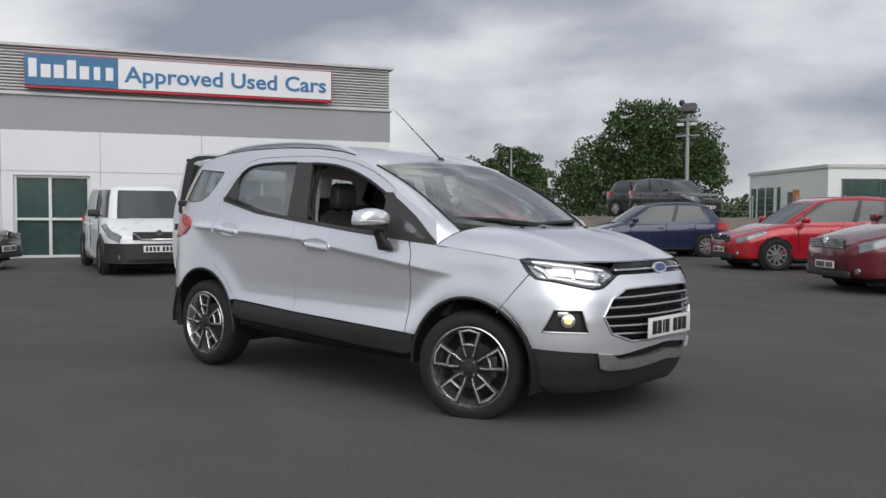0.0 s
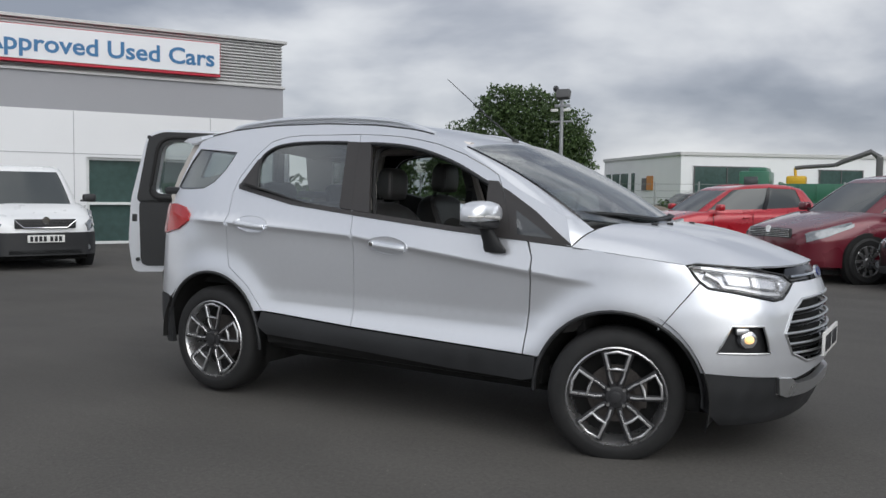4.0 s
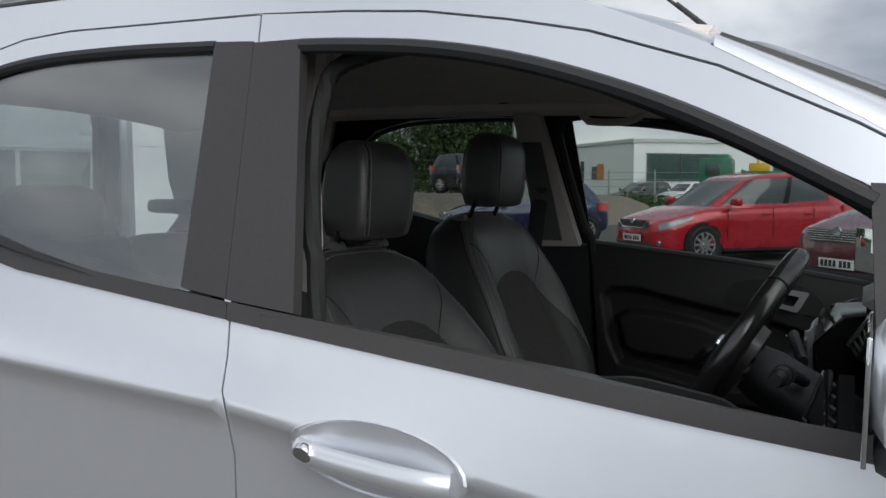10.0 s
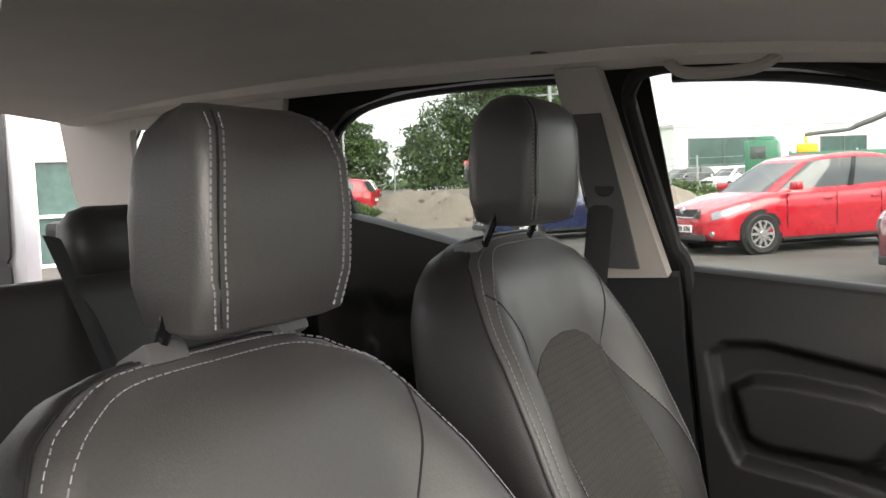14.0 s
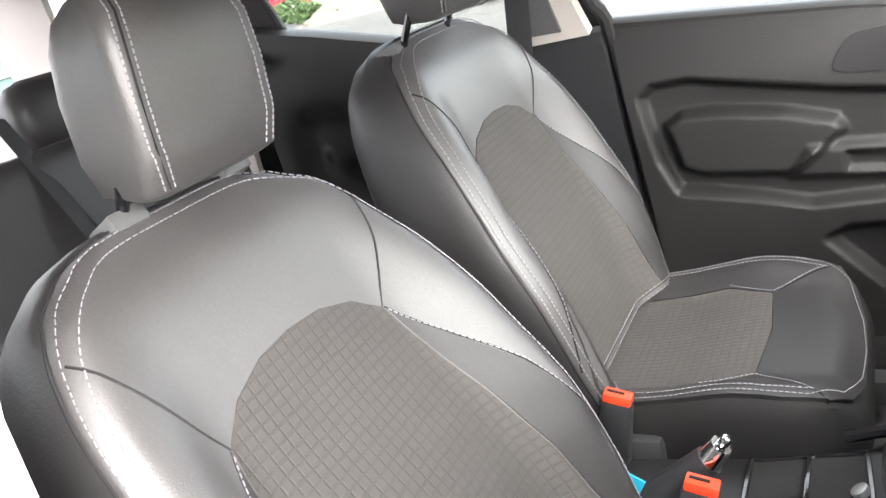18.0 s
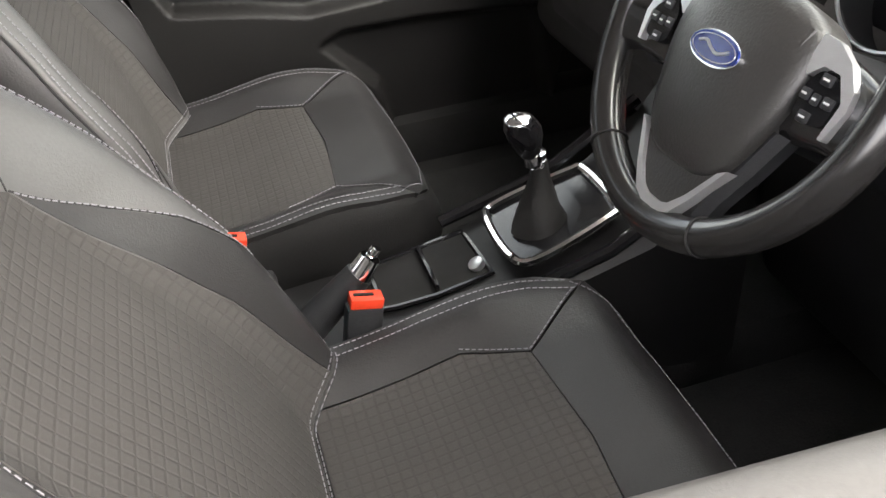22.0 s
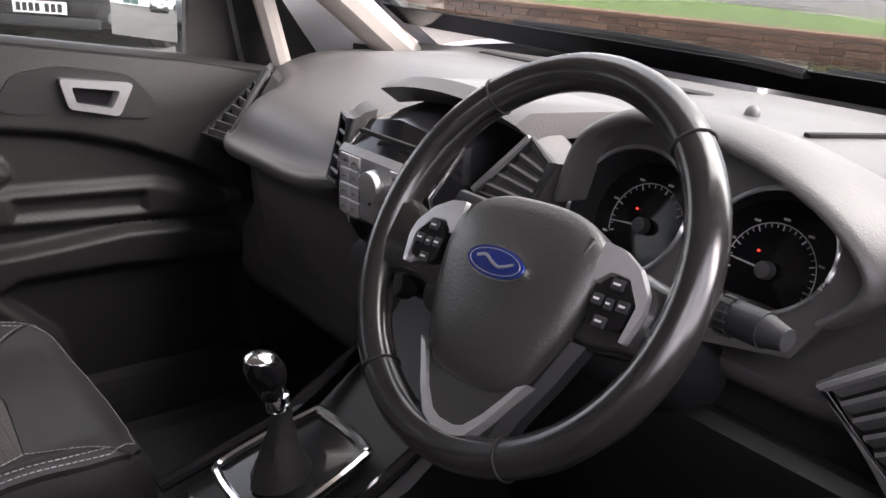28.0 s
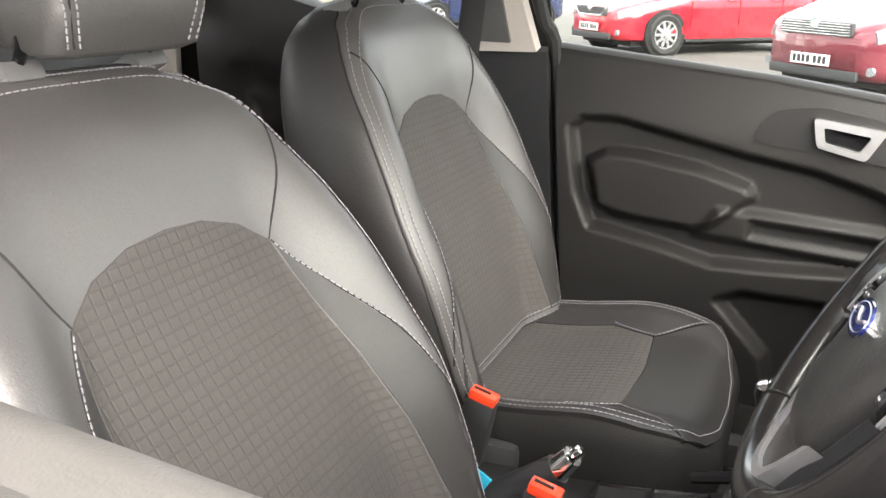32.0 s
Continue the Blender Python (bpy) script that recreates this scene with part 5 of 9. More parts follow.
CARD = [(-0.195, 1.135), (-0.17, 0.90), (-0.14, 0.60), (-0.12, 0.42), (0.62, 0.42), (0.68, 0.70), (0.66, 1.03), (0.50, 1.065), (0.21, 1.10), (0.0, 1.118)]
SILL_TOP = [(-0.20, 1.135), (0.0, 1.118), (0.21, 1.10), (0.50, 1.065), (0.68, 1.035)]
for s in (1, -1):
    sk = relief_skin(card_y)
    out_d = 0.0 if s > 0 else -0.004
    sill_d = 0.0 if s > 0 else -0.050
    if s < 0:
        sk = flip(relief_skin(lambda x, z: card_y(x, z) + 0.010))
    door = [o for o in car.children if o.name.startswith("front_door")][0 if s < 0 else 1]
    card = part("door_trim", panel([(x, z if z < 1.01 else z + sill_d) for x, z in CARD], sk, 0.02, (), 0.0075 if s > 0 else 0.03), DOOR_CARD, car, "black moulded door trim with padded armrest")
    # rolled top edge towards the glass
    rings = []
    for x, z in SILL_TOP:
        y0 = card_y(x, z) + out_d
        rings.append([Vector((x, s * (y0 + dy), z + sill_d + dz)) for dy, dz in ((0.0, -0.02), (-0.001, 0.0), (0.008, 0.008), (0.025, 0.010), (0.05, 0.006), (0.085, 0.0 - sill_d * 0.5), (0.125, 0.0 - sill_d * 0.6), (0.125, -0.05))])
    # driver's sill has the sky's light painted in; the passenger's keeps the trim colour
    part("sill_top", loft(rings, False, False), DOOR_CARD if s > 0 else SILL_SKYLIT, card)
    bez = rounded([(0.185, 1.005), (0.215, 1.052), (0.29, 1.062), (0.40, 1.045), (0.445, 0.995), (0.435, 0.968), (0.28, 0.985), (0.20, 0.99)], 0.02)
    plane_sk = (lambda q, w: (lambda x, z: (Vector((x, q * (card_y(x, z) + (0.0 if q > 0 else 0.024) - w), z)), Vector((0, -q, 0)))))
    part("handle_bezel", panel(bez, plane_sk(s, 0.004), 0.012, (), 0.04), CONSOLE_BLACK, card)
    chrome_o = rounded([(0.282, 1.044), (0.402, 1.031), (0.374, 0.978), (0.293, 0.995)], 0.008)
    chrome_i = rounded([(0.300, 1.030), (0.378, 1.020), (0.362, 0.992), (0.306, 1.003)], 0.005)
    part("inner_handle", panel(chrome_o, plane_sk(s, 0.018), 0.016, [chrome_i], 0.03), SATIN_CHROME, card, "bright inner door handle")
    part("handle_cup", panel(chrome_i, plane_sk(s, 0.006), 0.004, (), 0.03), GLOSS_BLACK, card)
    # front corner triangle and rear door trim
    rc = relief_skin(lambda x, z: 0.715 + 0.025 * smoothstep(1.05, 1.24, z) + 0.02 * soft_in((x, z), [(-0.95, 1.05), (-0.95, 0.82), (-0.5, 0.78), (-0.5, 1.0)], 0.02) - 0.03 * soft_in((x, z), [(-0.9, 0.98), (-0.88, 0.90), (-0.5, 0.86), (-0.5, 0.92)], 0.02))
    part("rear_door_trim", panel([(-0.47, 1.13), (-0.68, 1.17), (-0.88, 1.215), (-1.06, 1.25), (-1.02, 0.80), (-0.85, 0.45), (-0.45, 0.45)], rc if s > 0 else flip(rc), 0.02, (), 0.04), DOOR_CARD, car, "black rear door trim")
    rings = [[Vector((x, s * (0.738 + dy), z + dz)) for dy, dz in ((0.0, -0.02), (0.0, 0.0), (0.02, 0.008), (0.09, 0.0))] for x, z in ((-0.45, 1.13), (-0.68, 1.17), (-0.88, 1.215), (-1.08, 1.255))]
    part("rear_sill_top", loft(rings, False, False), DOOR_CARD, car)

    # pillar linings: upper ones pale, lower ones dark
    def lean(z):
        return 0.715 - 0.30 * max(0.0, z - 1.12)
    lk = (lambda q, off: (lambda x, z: (Vector((x, q * (lean(z) + off), z)), Vector((0, -q, -0.28)).normalized())))
    part("pillar_lining", panel(([(-0.196, 1.08), (-0.218, 1.20), (-0.243, 1.30), (-0.264, 1.42), (-0.275, 1.50)] if s < 0 else [(-0.225, 1.125), (-0.250, 1.22), (-0.300, 1.42), (-0.32, 1.50)]) + ([(-0.47, 1.50), (-0.455, 1.40), (-0.415, 1.12)] if s < 0 else [(-0.400, 1.50), (-0.385, 1.40), (-0.350, 1.12)]), lk(s, -0.03), 0.03, (), 0.05), PILLAR_TRIM, car, "pale grey centre pillar lining")
    # adjuster cover; its dark tone also paints the shade on the pillar's middle
    part("belt_adjuster", panel([(x + (0.0 if s < 0 else 0.025), z) for x, z in ((-0.300, 1.14), (-0.318, 1.26), (-0.345, 1.42), (-0.405, 1.42), (-0.385, 1.26), (-0.370, 1.14))], lk(s, -0.038), 0.012, (), 0.05), GREY_PLASTIC, car, "belt height adjuster cover, darkened for the pillar's shade")
    part("pillar_lining", panel([(-0.21, 1.125), (-0.14, 0.40), (-0.46, 0.40), (-0.44, 1.125)], lk(s, -0.012), 0.03, (), 0.08), BLACK_PLASTIC, car)
    seal = [(-0.11, 0.45), (-0.152, 1.08), (-0.182, 1.21), (-0.202, 1.30), (-0.208, 1.40), (-0.180, 1.470)] if s < 0 else [(-0.13, 0.45), (-0.190, 1.08), (-0.225, 1.20), (-0.272, 1.40), (-0.275, 1.465), (-0.22, 1.497)]
    seal += [(0.0, 1.490), (0.25, 1.415), (0.52, 1.29), (0.66, 1.18)]
    part("door_seal", tube([Vector((p.x, s * (lean(p.y) + (0.055 if s < 0 else 0.012)), p.y)) for p in smooth_line([(a, b, 0) for a, b in seal], 44)], 0.014, 8), RUBBER, car)
    # rear quarter lining with its window
    Q_IN = [(-1.20, 1.43), (-1.385, 1.44), (-1.50, 1.45), (-1.545, 1.28), (-1.47, 1.285), (-1.37, 1.30), (-1.22, 1.36)]
    part("quarter_lining", panel([(-1.02, 1.50), (-1.06, 1.40), (-1.16, 1.27), (-1.10, 1.20), (-1.10, 0.86), (-1.68, 0.86), (-1.70, 1.05), (-1.76, 1.16), (-1.735 if s < 0 else -1.77, 1.30), (-1.66 if s < 0 else -1.74, 1.50)], lk(s, -0.005), 0.02, [rounded([(-1.22, 1.42), (-1.505, 1.45), (-1.545, 1.28), (-1.47, 1.285), (-1.30, 1.33)], 0.02)], 0.07), PILLAR_TRIM, car, "pale grey rear quarter lining")
    part("quarter_ledge", box(0.75, 0.12, 0.05, -1.45, s * 0.66, 1.20, 0.02), BLACK_PLASTIC, car)
    # front pillar lining along the windscreen
    path = [Vector((0.30, s * 0.585, 1.435)), Vector((0.50, s * 0.625, 1.350)), Vector((0.72, s * 0.67, 1.235)), Vector((0.92, s * 0.70, 1.10)), Vector((1.0, s * 0.71, 1.05))]
    part("front_pillar_lining", tube(smooth_line(path, 14), 0.045, 10, flat=0.8), PILLAR_TRIM, car, "pale grey front pillar lining")
    part("front_pillar_lining", tube([Vector((0.66, s * 0.735, 1.20)), Vector((0.69, s * 0.745, 1.12)), Vector((0.72, s * 0.75, 1.03))], 0.020, 8), PILLAR_TRIM, car)
    # cant rail above the doors
    part("cant_rail", tube(smooth_line([Vector((0.34, s * 0.60, 1.475)), Vector((0.10, s * 0.60, 1.505)), Vector((-0.25, s * 0.60, 1.525)), Vector((-0.8, s * 0.60, 1.525)), Vector((-1.3, s * 0.59, 1.51)), Vector((-1.65, s * 0.56, 1.49))], 20), 0.042, 10, flat=0.7), HEADLINER, car)
    # front belt: upper anchor, webbing down to the floor
    an = Vector((-0.335, s * 0.650, 1.275))
    belt = part("seat_belt", tube([an + Vector((0.0, -s * 0.012, -0.01)), an + Vector((-0.02, -s * 0.02, -0.25)), an + Vector((-0.03, -s * 0.01, -0.75))], 0.024, 6, flat=0.12, up=(0, s, 0.05)), WEBBING, car, "black seat belt webbing on pillar")
    part("belt_anchor", tube([an + Vector((-0.03, 0, -0.012)), an, an + Vector((0.035, 0, 0.0))], 0.016, 8), BLACK_PLASTIC, belt)
    part("belt_anchor_cap", cyl(0.024, 0.020, 0.03, Matrix.Translation(an + Vector((0.01, -s * 0.01, 0.02))) @ Matrix.Rotation(radians(90), 4, "X"), 16, 0.004), BLACK_PLASTIC, belt)

# roof lining
part("roof_lining", grid_surface([-1.66 + 1.98 * k / 20 for k in range(21)], [k / 10 - 1 for k in range(21)], lambda x, v: Vector((x + (0.12 * (1 - v * v) if x > 0.25 else 0), v * 0.60, lerp_table(x, [-1.66, -1.3, -0.8, -0.2, 0.1, 0.32], [1.505, 1.545, 1.572, 1.568, 1.545, 1.495]) - 0.035 * abs(v) ** 2.2)), 0.01), HEADLINER, car, "grey felt roof lining")
part("overhead_console", box(0.24, 0.20, 0.03, 0.20, 0.0, 1.50, 0.012), PILLAR_TRIM, car)
for y in (-0.33, 0.33):
    part("sun_visor", box(0.17, 0.42, 0.02, 0.36, y, 1.455, 0.008, Matrix.Rotation(radians(24), 4, "Y")), HEADLINER, car)
for y in (0.585,):
    part("grab_handle", tube(smooth_line([Vector((-0.02, y, 1.50)), Vector((-0.06, y - 0.03, 1.475)), Vector((-0.16, y - 0.03, 1.475)), Vector((-0.20, y, 1.50))], 10), 0.010, 8), PILLAR_TRIM, car)
    part("coat_hook", cyl(0.018, 0.012, 0.012, Matrix.Translation((-0.42, 0.56, 1.535)), 12), GREY_PLASTIC, car)

# floor, tunnel and firewall
part("cabin_floor", box(2.5, 1.42, 0.04, -0.25, 0, 0.37, 0.01), CARPET, car)
part("firewall", box(0.05, 1.45, 0.66, 1.02, 0, 0.70, 0.01, Matrix.Rotation(radians(-8), 4, "Y")), CARPET, car)
part("floor_tunnel", box(1.9, 0.24, 0.12, -0.1, 0, 0.44, 0.04), CARPET, car)
part("boot_floor", box(0.85, 1.36, 0.05, -1.45, 0, 0.66, 0.01), CARPET, car)
part("floor_mat", box(0.55, 0.48, 0.02, 0.55, -0.36, 0.405, 0.008), CARPET, car)
part("floor_mat", box(0.55, 0.48, 0.02, 0.55, 0.36, 0.405, 0.008), CARPET, car)
for y, x, w in ((-0.27, 0.86, 0.06), (-0.38, 0.84, 0.05), (-0.47, 0.84, 0.07)):
    part("pedal", box(0.02, w, 0.06, x, y, 0.56, 0.006, Matrix.Rotation(radians(-35), 4, "Y")), RUBBER, car)


# ---- seats ----
def quilted(name, color):
    """Seat cloth with a woven grid of small raised cushions."""
    m = material(name, color, 0.85, 0, 0.15, 10, 500)
    n, l = m.node_tree.nodes, m.node_tree.links
    b = n["Principled BSDF"]
    co = n.new("ShaderNodeTexCoord")
    mp = n.new("ShaderNodeMapping")
    mp.inputs["Rotation"].default_value = (0, radians(28), radians(0))
    br = n.new("ShaderNodeTexBrick")
    br.inputs["Scale"].default_value = 1.0
    br.inputs["Brick Width"].default_value, br.inputs["Row Height"].default_value, br.inputs["Mortar Size"].default_value = 0.0135, 0.0120, 0.0022
    br.inputs["Mortar Smooth"].default_value = 1.0
    br.offset = 0.0
    br.inputs["Color1"].default_value = br.inputs["Color2"].default_value = (1, 1, 1, 1)
    br.inputs["Mortar"].default_value = (0, 0, 0, 1)
    sep, comb = n.new("ShaderNodeSeparateXYZ"), n.new("ShaderNodeCombineXYZ")
    l.new(co.outputs["UV"], br.inputs["Vector"])
    bp = n.new("ShaderNodeBump")
    bp.inputs["Strength"].default_value, bp.inputs["Distance"].default_value = 0.45, 0.0016
    l.new(br.outputs["Color"], bp.inputs["Height"])
    l.new(bp.outputs[0], b.inputs["Normal"])
    src = b.inputs["Base Color"].links[0].from_socket
    mx = n.new("ShaderNodeMix")
    mx.data_type, mx.blend_type = "RGBA", "MULTIPLY"
    mx.inputs[0].default_value = 0.13
    l.new(src, mx.inputs[6])
    l.new(br.outputs["Color"], mx.inputs[7])
    l.new(mx.outputs[2], b.inputs["Base Color"])
    return m


CLOTH = quilted("quilted_charcoal_cloth", (0.050, 0.0475, 0.045))


def uv_from(ob, fn):
    me = ob.data
    uv = me.uv_layers.new(name="UVMap")
    for lp in me.loops:
        uv.data[lp.index].uv = fn(me.vertices[lp.vertex_index].co)


def stitches(lines, lift, skin_fn, length=0.0050, gap=0.0026, r=0.00075):
    """Small thread dashes along lines in a skin's two coordinates, joined."""
    own = bmesh.new()
    for line in lines:
        pts = resample_open([Vector(p) for p in line], length + gap)
        for a, b in zip(pts, pts[1:]):
            d = (b - a) * (length / (length + gap))
            q0, n0 = skin_fn(a.x, a.y)
            q1, n1 = skin_fn(a.x + d.x, a.y + d.y)
            tube([q0 + n0 * lift, q1 + n1 * lift], r, 4, bm=own)
    return own


def resample_open(pts, step):
    out = [pts[0]]
    for a, b in zip(pts, pts[1:]):
        n = max(1, round((b - a).length / step))
        out += [a + (b - a) * k / n for k in range(1, n + 1)]
    return out


BW_S = [0.0, 0.08, 0.20, 0.33, 0.44, 0.52, 0.565, 0.595, 0.615]
BW_W = [0.235, 0.255, 0.272, 0.268, 0.248, 0.220, 0.192, 0.152, 0.100]


def back_half(s):
    return lerp_table(s, BW_S, BW_W)


REC = radians(28.0)


BACK_DX = 0.0


def back_axis(w, s, d):
    """Seat-back axes to the seat's own: w across, s up the back, d forwards out of it."""
    return Vector((-0.10 + BACK_DX - s * math.sin(REC) + d * math.cos(REC), w, 0.595 + s * math.cos(REC) + d * math.sin(REC)))


def back_front(w, s):
    hw = back_half(s)
    q = abs(w) / max(hw, 0.01)
    bol = 0.050 * smoothstep(0.50, 0.88, q) * (1 - smoothstep(0.34, 0.58, s))
    edge = -0.020 * smoothstep(0.88, 1.06, q)
    top = -0.030 * smoothstep(0.54, 0.63, s)
    lum = 0.012 * math.exp(-((s - 0.16) / 0.12) ** 2) - 0.008 * math.exp(-((s - 0.37) / 0.1) ** 2)
    return bol + edge + top + lum


def back_skin(w, s):
    e = 0.004
    p = back_axis(w, s, back_front(w, s))
    tw = back_axis(w + e, s, back_front(w + e, s)) - back_axis(w - e, s, back_front(w - e, s))
    ts_ = back_axis(w, s + e, back_front(w, s + e)) - back_axis(w, s - e, back_front(w, s - e))
    n = tw.cross(ts_)
    return p, n.normalized()


CUSH_X0, CUSH_X1 = -0.13, 0.30


def cush_half(x):
    return lerp_table(x, [-0.15, -0.05, 0.10, 0.20, 0.26, 0.295, 0.31], [0.235, 0.250, 0.258, 0.255, 0.240, 0.205, 0.15])


def cush_z(x, w):
    hw = cush_half(x)
    q = abs(w) / hw
    bol = 0.030 * smoothstep(0.55, 0.85, q) * (1 - 0.8 * smoothstep(0.10, 0.32, x))
    edge = -0.06 * smoothstep(0.93, 1.05, q) ** 1.3
    nose = -0.075 * smoothstep(0.235, 0.335, x) ** 1.5
    dip = -0.018 * smoothstep(0.15, -0.1, x)
    return 0.605 + bol + edge + nose + dip + 0.014 * smoothstep(0.0, 0.2, x)


def cush_skin(x, w):
    e = 0.004
    p = Vector((x, w, cush_z(x, w)))
    n = Vector((-(cush_z(x + e, w) - cush_z(x - e, w)) / (2 * e), -(cush_z(x, w + e) - cush_z(x, w - e)) / (2 * e), 1)).normalized()
    return p, n


def seat(name, label, m, bx=0.0, rec=28.0, hx=0.0, hy=0.0, hz=0.0):
    """A front seat: base, cushion panels, back panels, head restraint, thread."""
    global BACK_DX, REC
    BACK_DX, REC = bx, radians(rec)
    # the cushion's box: sides down from its edge
    xs = [-0.13 + 0.40 * k / 16 for k in range(17)] + [0.28, 0.29, 0.30, 0.308]
    outline = [(x, -cush_half(x)) for x in xs] + [(x, cush_half(x)) for x in xs[::-1]]
    rings = []
    for f, z, dz in ((0.90, 0.36, 0), (0.95, 0.42, 0), (0.97, 0.50, 0), (0.995, 0.535, 0), (0.985, None, -0.016), (0.965, None, -0.008), (0.94, None, -0.006), (0.88, None, -0.016), (0.72, None, -0.05)):
        rings.append([Vector((0.08 + (x - 0.08) * f, w * f, (z if z is not None else cush_z(0.08 + (x - 0.08) * f, w * f) + dz))) for x, w in outline])
    body = part(name, loft(rings), SEAT_BASE, car, label)
    body.matrix_basis = m
    # cushion panels
    cpan = rounded([(-0.12, -0.1572), (-0.12, 0.1572), (0.08, 0.1672), (0.1548, 0.1385), (0.1655, 0.0), (0.1548, -0.1385), (0.08, -0.1672)], 0.003, 2)
    c = part("cushion_centre", panel(cpan, cush_skin, 0.02, (), 0.03, 0.0005), CLOTH, body, "quilted charcoal cloth")
    uv_from(c, lambda v: (v.x, v.y))
    # front and bolsters: the backs' leather, darkened for the shade low in the cabin
    nose = [(0.155, -0.138), (0.166, 0.0), (0.155, 0.138), (0.235, 0.200), (0.258, 0.224), (0.284, 0.18), (0.298, 0.10), (0.300, 0.0), (0.298, -0.10), (0.284, -0.18), (0.258, -0.224), (0.235, -0.20)]
    part("cushion_front", panel(nose, cush_skin, 0.02, (), 0.018, 0.0005), LEATHER_SHADED, body)
    for s in (-1, 1):
        bol = [(-0.125, s * 0.158), (0.08, s * 0.168), (0.155, s * 0.140), (0.235, s * 0.203), (0.255, s * 0.222), (0.20, s * 0.238), (0.10, s * 0.241), (-0.05, s * 0.233), (-0.125, s * 0.221)]
        part("cushion_bolster", panel(bol, cush_skin, 0.02, (), 0.02, 0.0005), LEATHER_SHADED, body)
    # the back's shell, then its panels
    side_e = [(0.235, 0.0), (0.258, 0.09), (0.271, 0.20), (0.267, 0.33), (0.248, 0.44), (0.222, 0.518), (0.192, 0.565), (0.152, 0.594), (0.10, 0.614), (0.0, 0.617)]
    edge_l = smooth_line([(a, b, 0) for a, b in side_e] + [(-a, b, 0) for a, b in side_e[:-1][::-1]], 96)
    edge_l = list(edge_l) + [Vector((-0.2184 + 0.0168 * k, 0.0, 0.0)) for k in range(27)]

    def back_ring(f, da=None, dd=0.0):
        ring = []
        for q in edge_l:
            w_, s_ = q.x * f, 0.30 + (q.y - 0.30) * f
            fr_ = back_front(w_, min(s_, 0.617))
            ring.append(back_axis(w_, s_, min(da, fr_ - 0.03) if da is not None else fr_ + dd))
        return ring
    shell = part("seat_back", loft([back_ring(0.05, -0.142), back_ring(0.70, -0.142), back_ring(0.94, -0.138), back_ring(1.0, -0.122), back_ring(1.026, -0.090), back_ring(1.030, None, -0.040), back_ring(1.018, None, -0.012), back_ring(1.002, None, -0.006), back_ring(0.98, None, -0.016)], True, False), LEATHER_SHADED, body, "dark leather seat back", sharp=70)
    part("back_face", loft([back_ring(0.985, None, -0.014), back_ring(1.0, None, -0.0065), back_ring(0.994, None, -0.001), back_ring(0.985, None, 0.0)] + [back_ring(f) for f in (0.96, 0.93, 0.90, 0.86, 0.82, 0.77, 0.71, 0.64, 0.56, 0.47, 0.37, 0.26, 0.14, 0.04)], True, False), LEATHER, shell, "black leather facing", sharp=70)
    part("rim_piping", tube([a.lerp(b, 0.5) for a, b in zip(back_ring(1.006, None, -0.006), back_ring(0.998, None, -0.004))], 0.0016, 5), SEAM, shell)
    top_arc = [(-0.137, 0.402), (-0.10, 0.430), (-0.05, 0.446), (0.0, 0.450), (0.05, 0.446), (0.10, 0.430), (0.137, 0.402)]
    flare = [(0.152, 0.338), (0.167, 0.255), (0.178, 0.16), (0.183, 0.01)]
    centre = top_arc[::-1] + [(-a, b) for a, b in flare] + flare[::-1]
    c = part("back_centre", panel(centre, lambda w, t: (back_skin(w, t)[0] + back_skin(w, t)[1] * 0.0016, back_skin(w, t)[1]), 0.006, (), 0.020, 0.0005), CLOTH, shell, "quilted charcoal cloth")
    uv_from(c, lambda v: (v.y, (v.z - 0.585) / math.cos(REC)))
    for sd in (-1, 1):
        wing = [(0.1405, 0.398), (0.176, 0.336), (0.215, 0.253), (0.241, 0.16), (0.240, 0.01), (0.184, 0.01), (0.179, 0.16), (0.168, 0.255), (0.153, 0.338)]
        part("back_bolster", panel([(sd * a, b) for a, b in wing], lambda w, t: (back_skin(w, t)[0] + back_skin(w, t)[1] * 0.0014, back_skin(w, t)[1]), 0.006, (), 0.020, 0.0005), LEATHER_SHADED, shell, "darker leather side bolster")
    seam = [(0.137, 0.402), (0.160, 0.438), (0.182, 0.478), (0.206, 0.535)]
    sweep = [(0.139, 0.401), (0.175, 0.338), (0.215, 0.255), (0.243, 0.16), (0.254, 0.075)]
    for sd in (-1, 1):
        for line in ([(0.137, 0.402)] + seam[1:], sweep):
            pts = smooth_line([(sd * a, b, 0) for a, b in line], 18)
            part("seam", tube([back_skin(q.x, q.y)[0] + back_skin(q.x, q.y)[1] * 0.0002 for q in pts], 0.0013, 5), SEAM, shell)
    thread = []
    for f in (0.985, 0.948):
        thread.append([(q.x * f, 0.30 + (q.y - 0.30) * f) for q in edge_l])
    thread += [[(s * 0.141, 0.396), (s * 0.178, 0.334), (s * 0.218, 0.250), (s * 0.246, 0.15)] for s in (-1, 1)]
    ob = part("stitching", stitches(thread, 0.0020, back_skin), STITCH, shell, "pale twin stitching")
    ob["kind"] = "stuff"
    thread = [[(-0.1, s * 0.222), (0.05, s * 0.232), (0.18, s * 0.230), (0.235, s * 0.222)] for s in (-1, 1)] + [[(-0.1, s * 0.208), (0.05, s * 0.218), (0.18, s * 0.216), (0.24, s * 0.205)] for s in (-1, 1)]
    thread.append([(0.235, -0.22), (0.272, -0.185), (0.292, -0.09), (0.296, 0), (0.292, 0.09), (0.272, 0.185), (0.235, 0.22)])
    thread.append([(0.08, 0.172), (0.155, 0.142), (0.235, 0.206)])
    thread.append([(0.08, -0.172), (0.155, -0.142), (0.235, -0.206)])
    ob = part("stitching", stitches(thread, 0.0020, cush_skin), STITCH, body, "pale twin stitching")
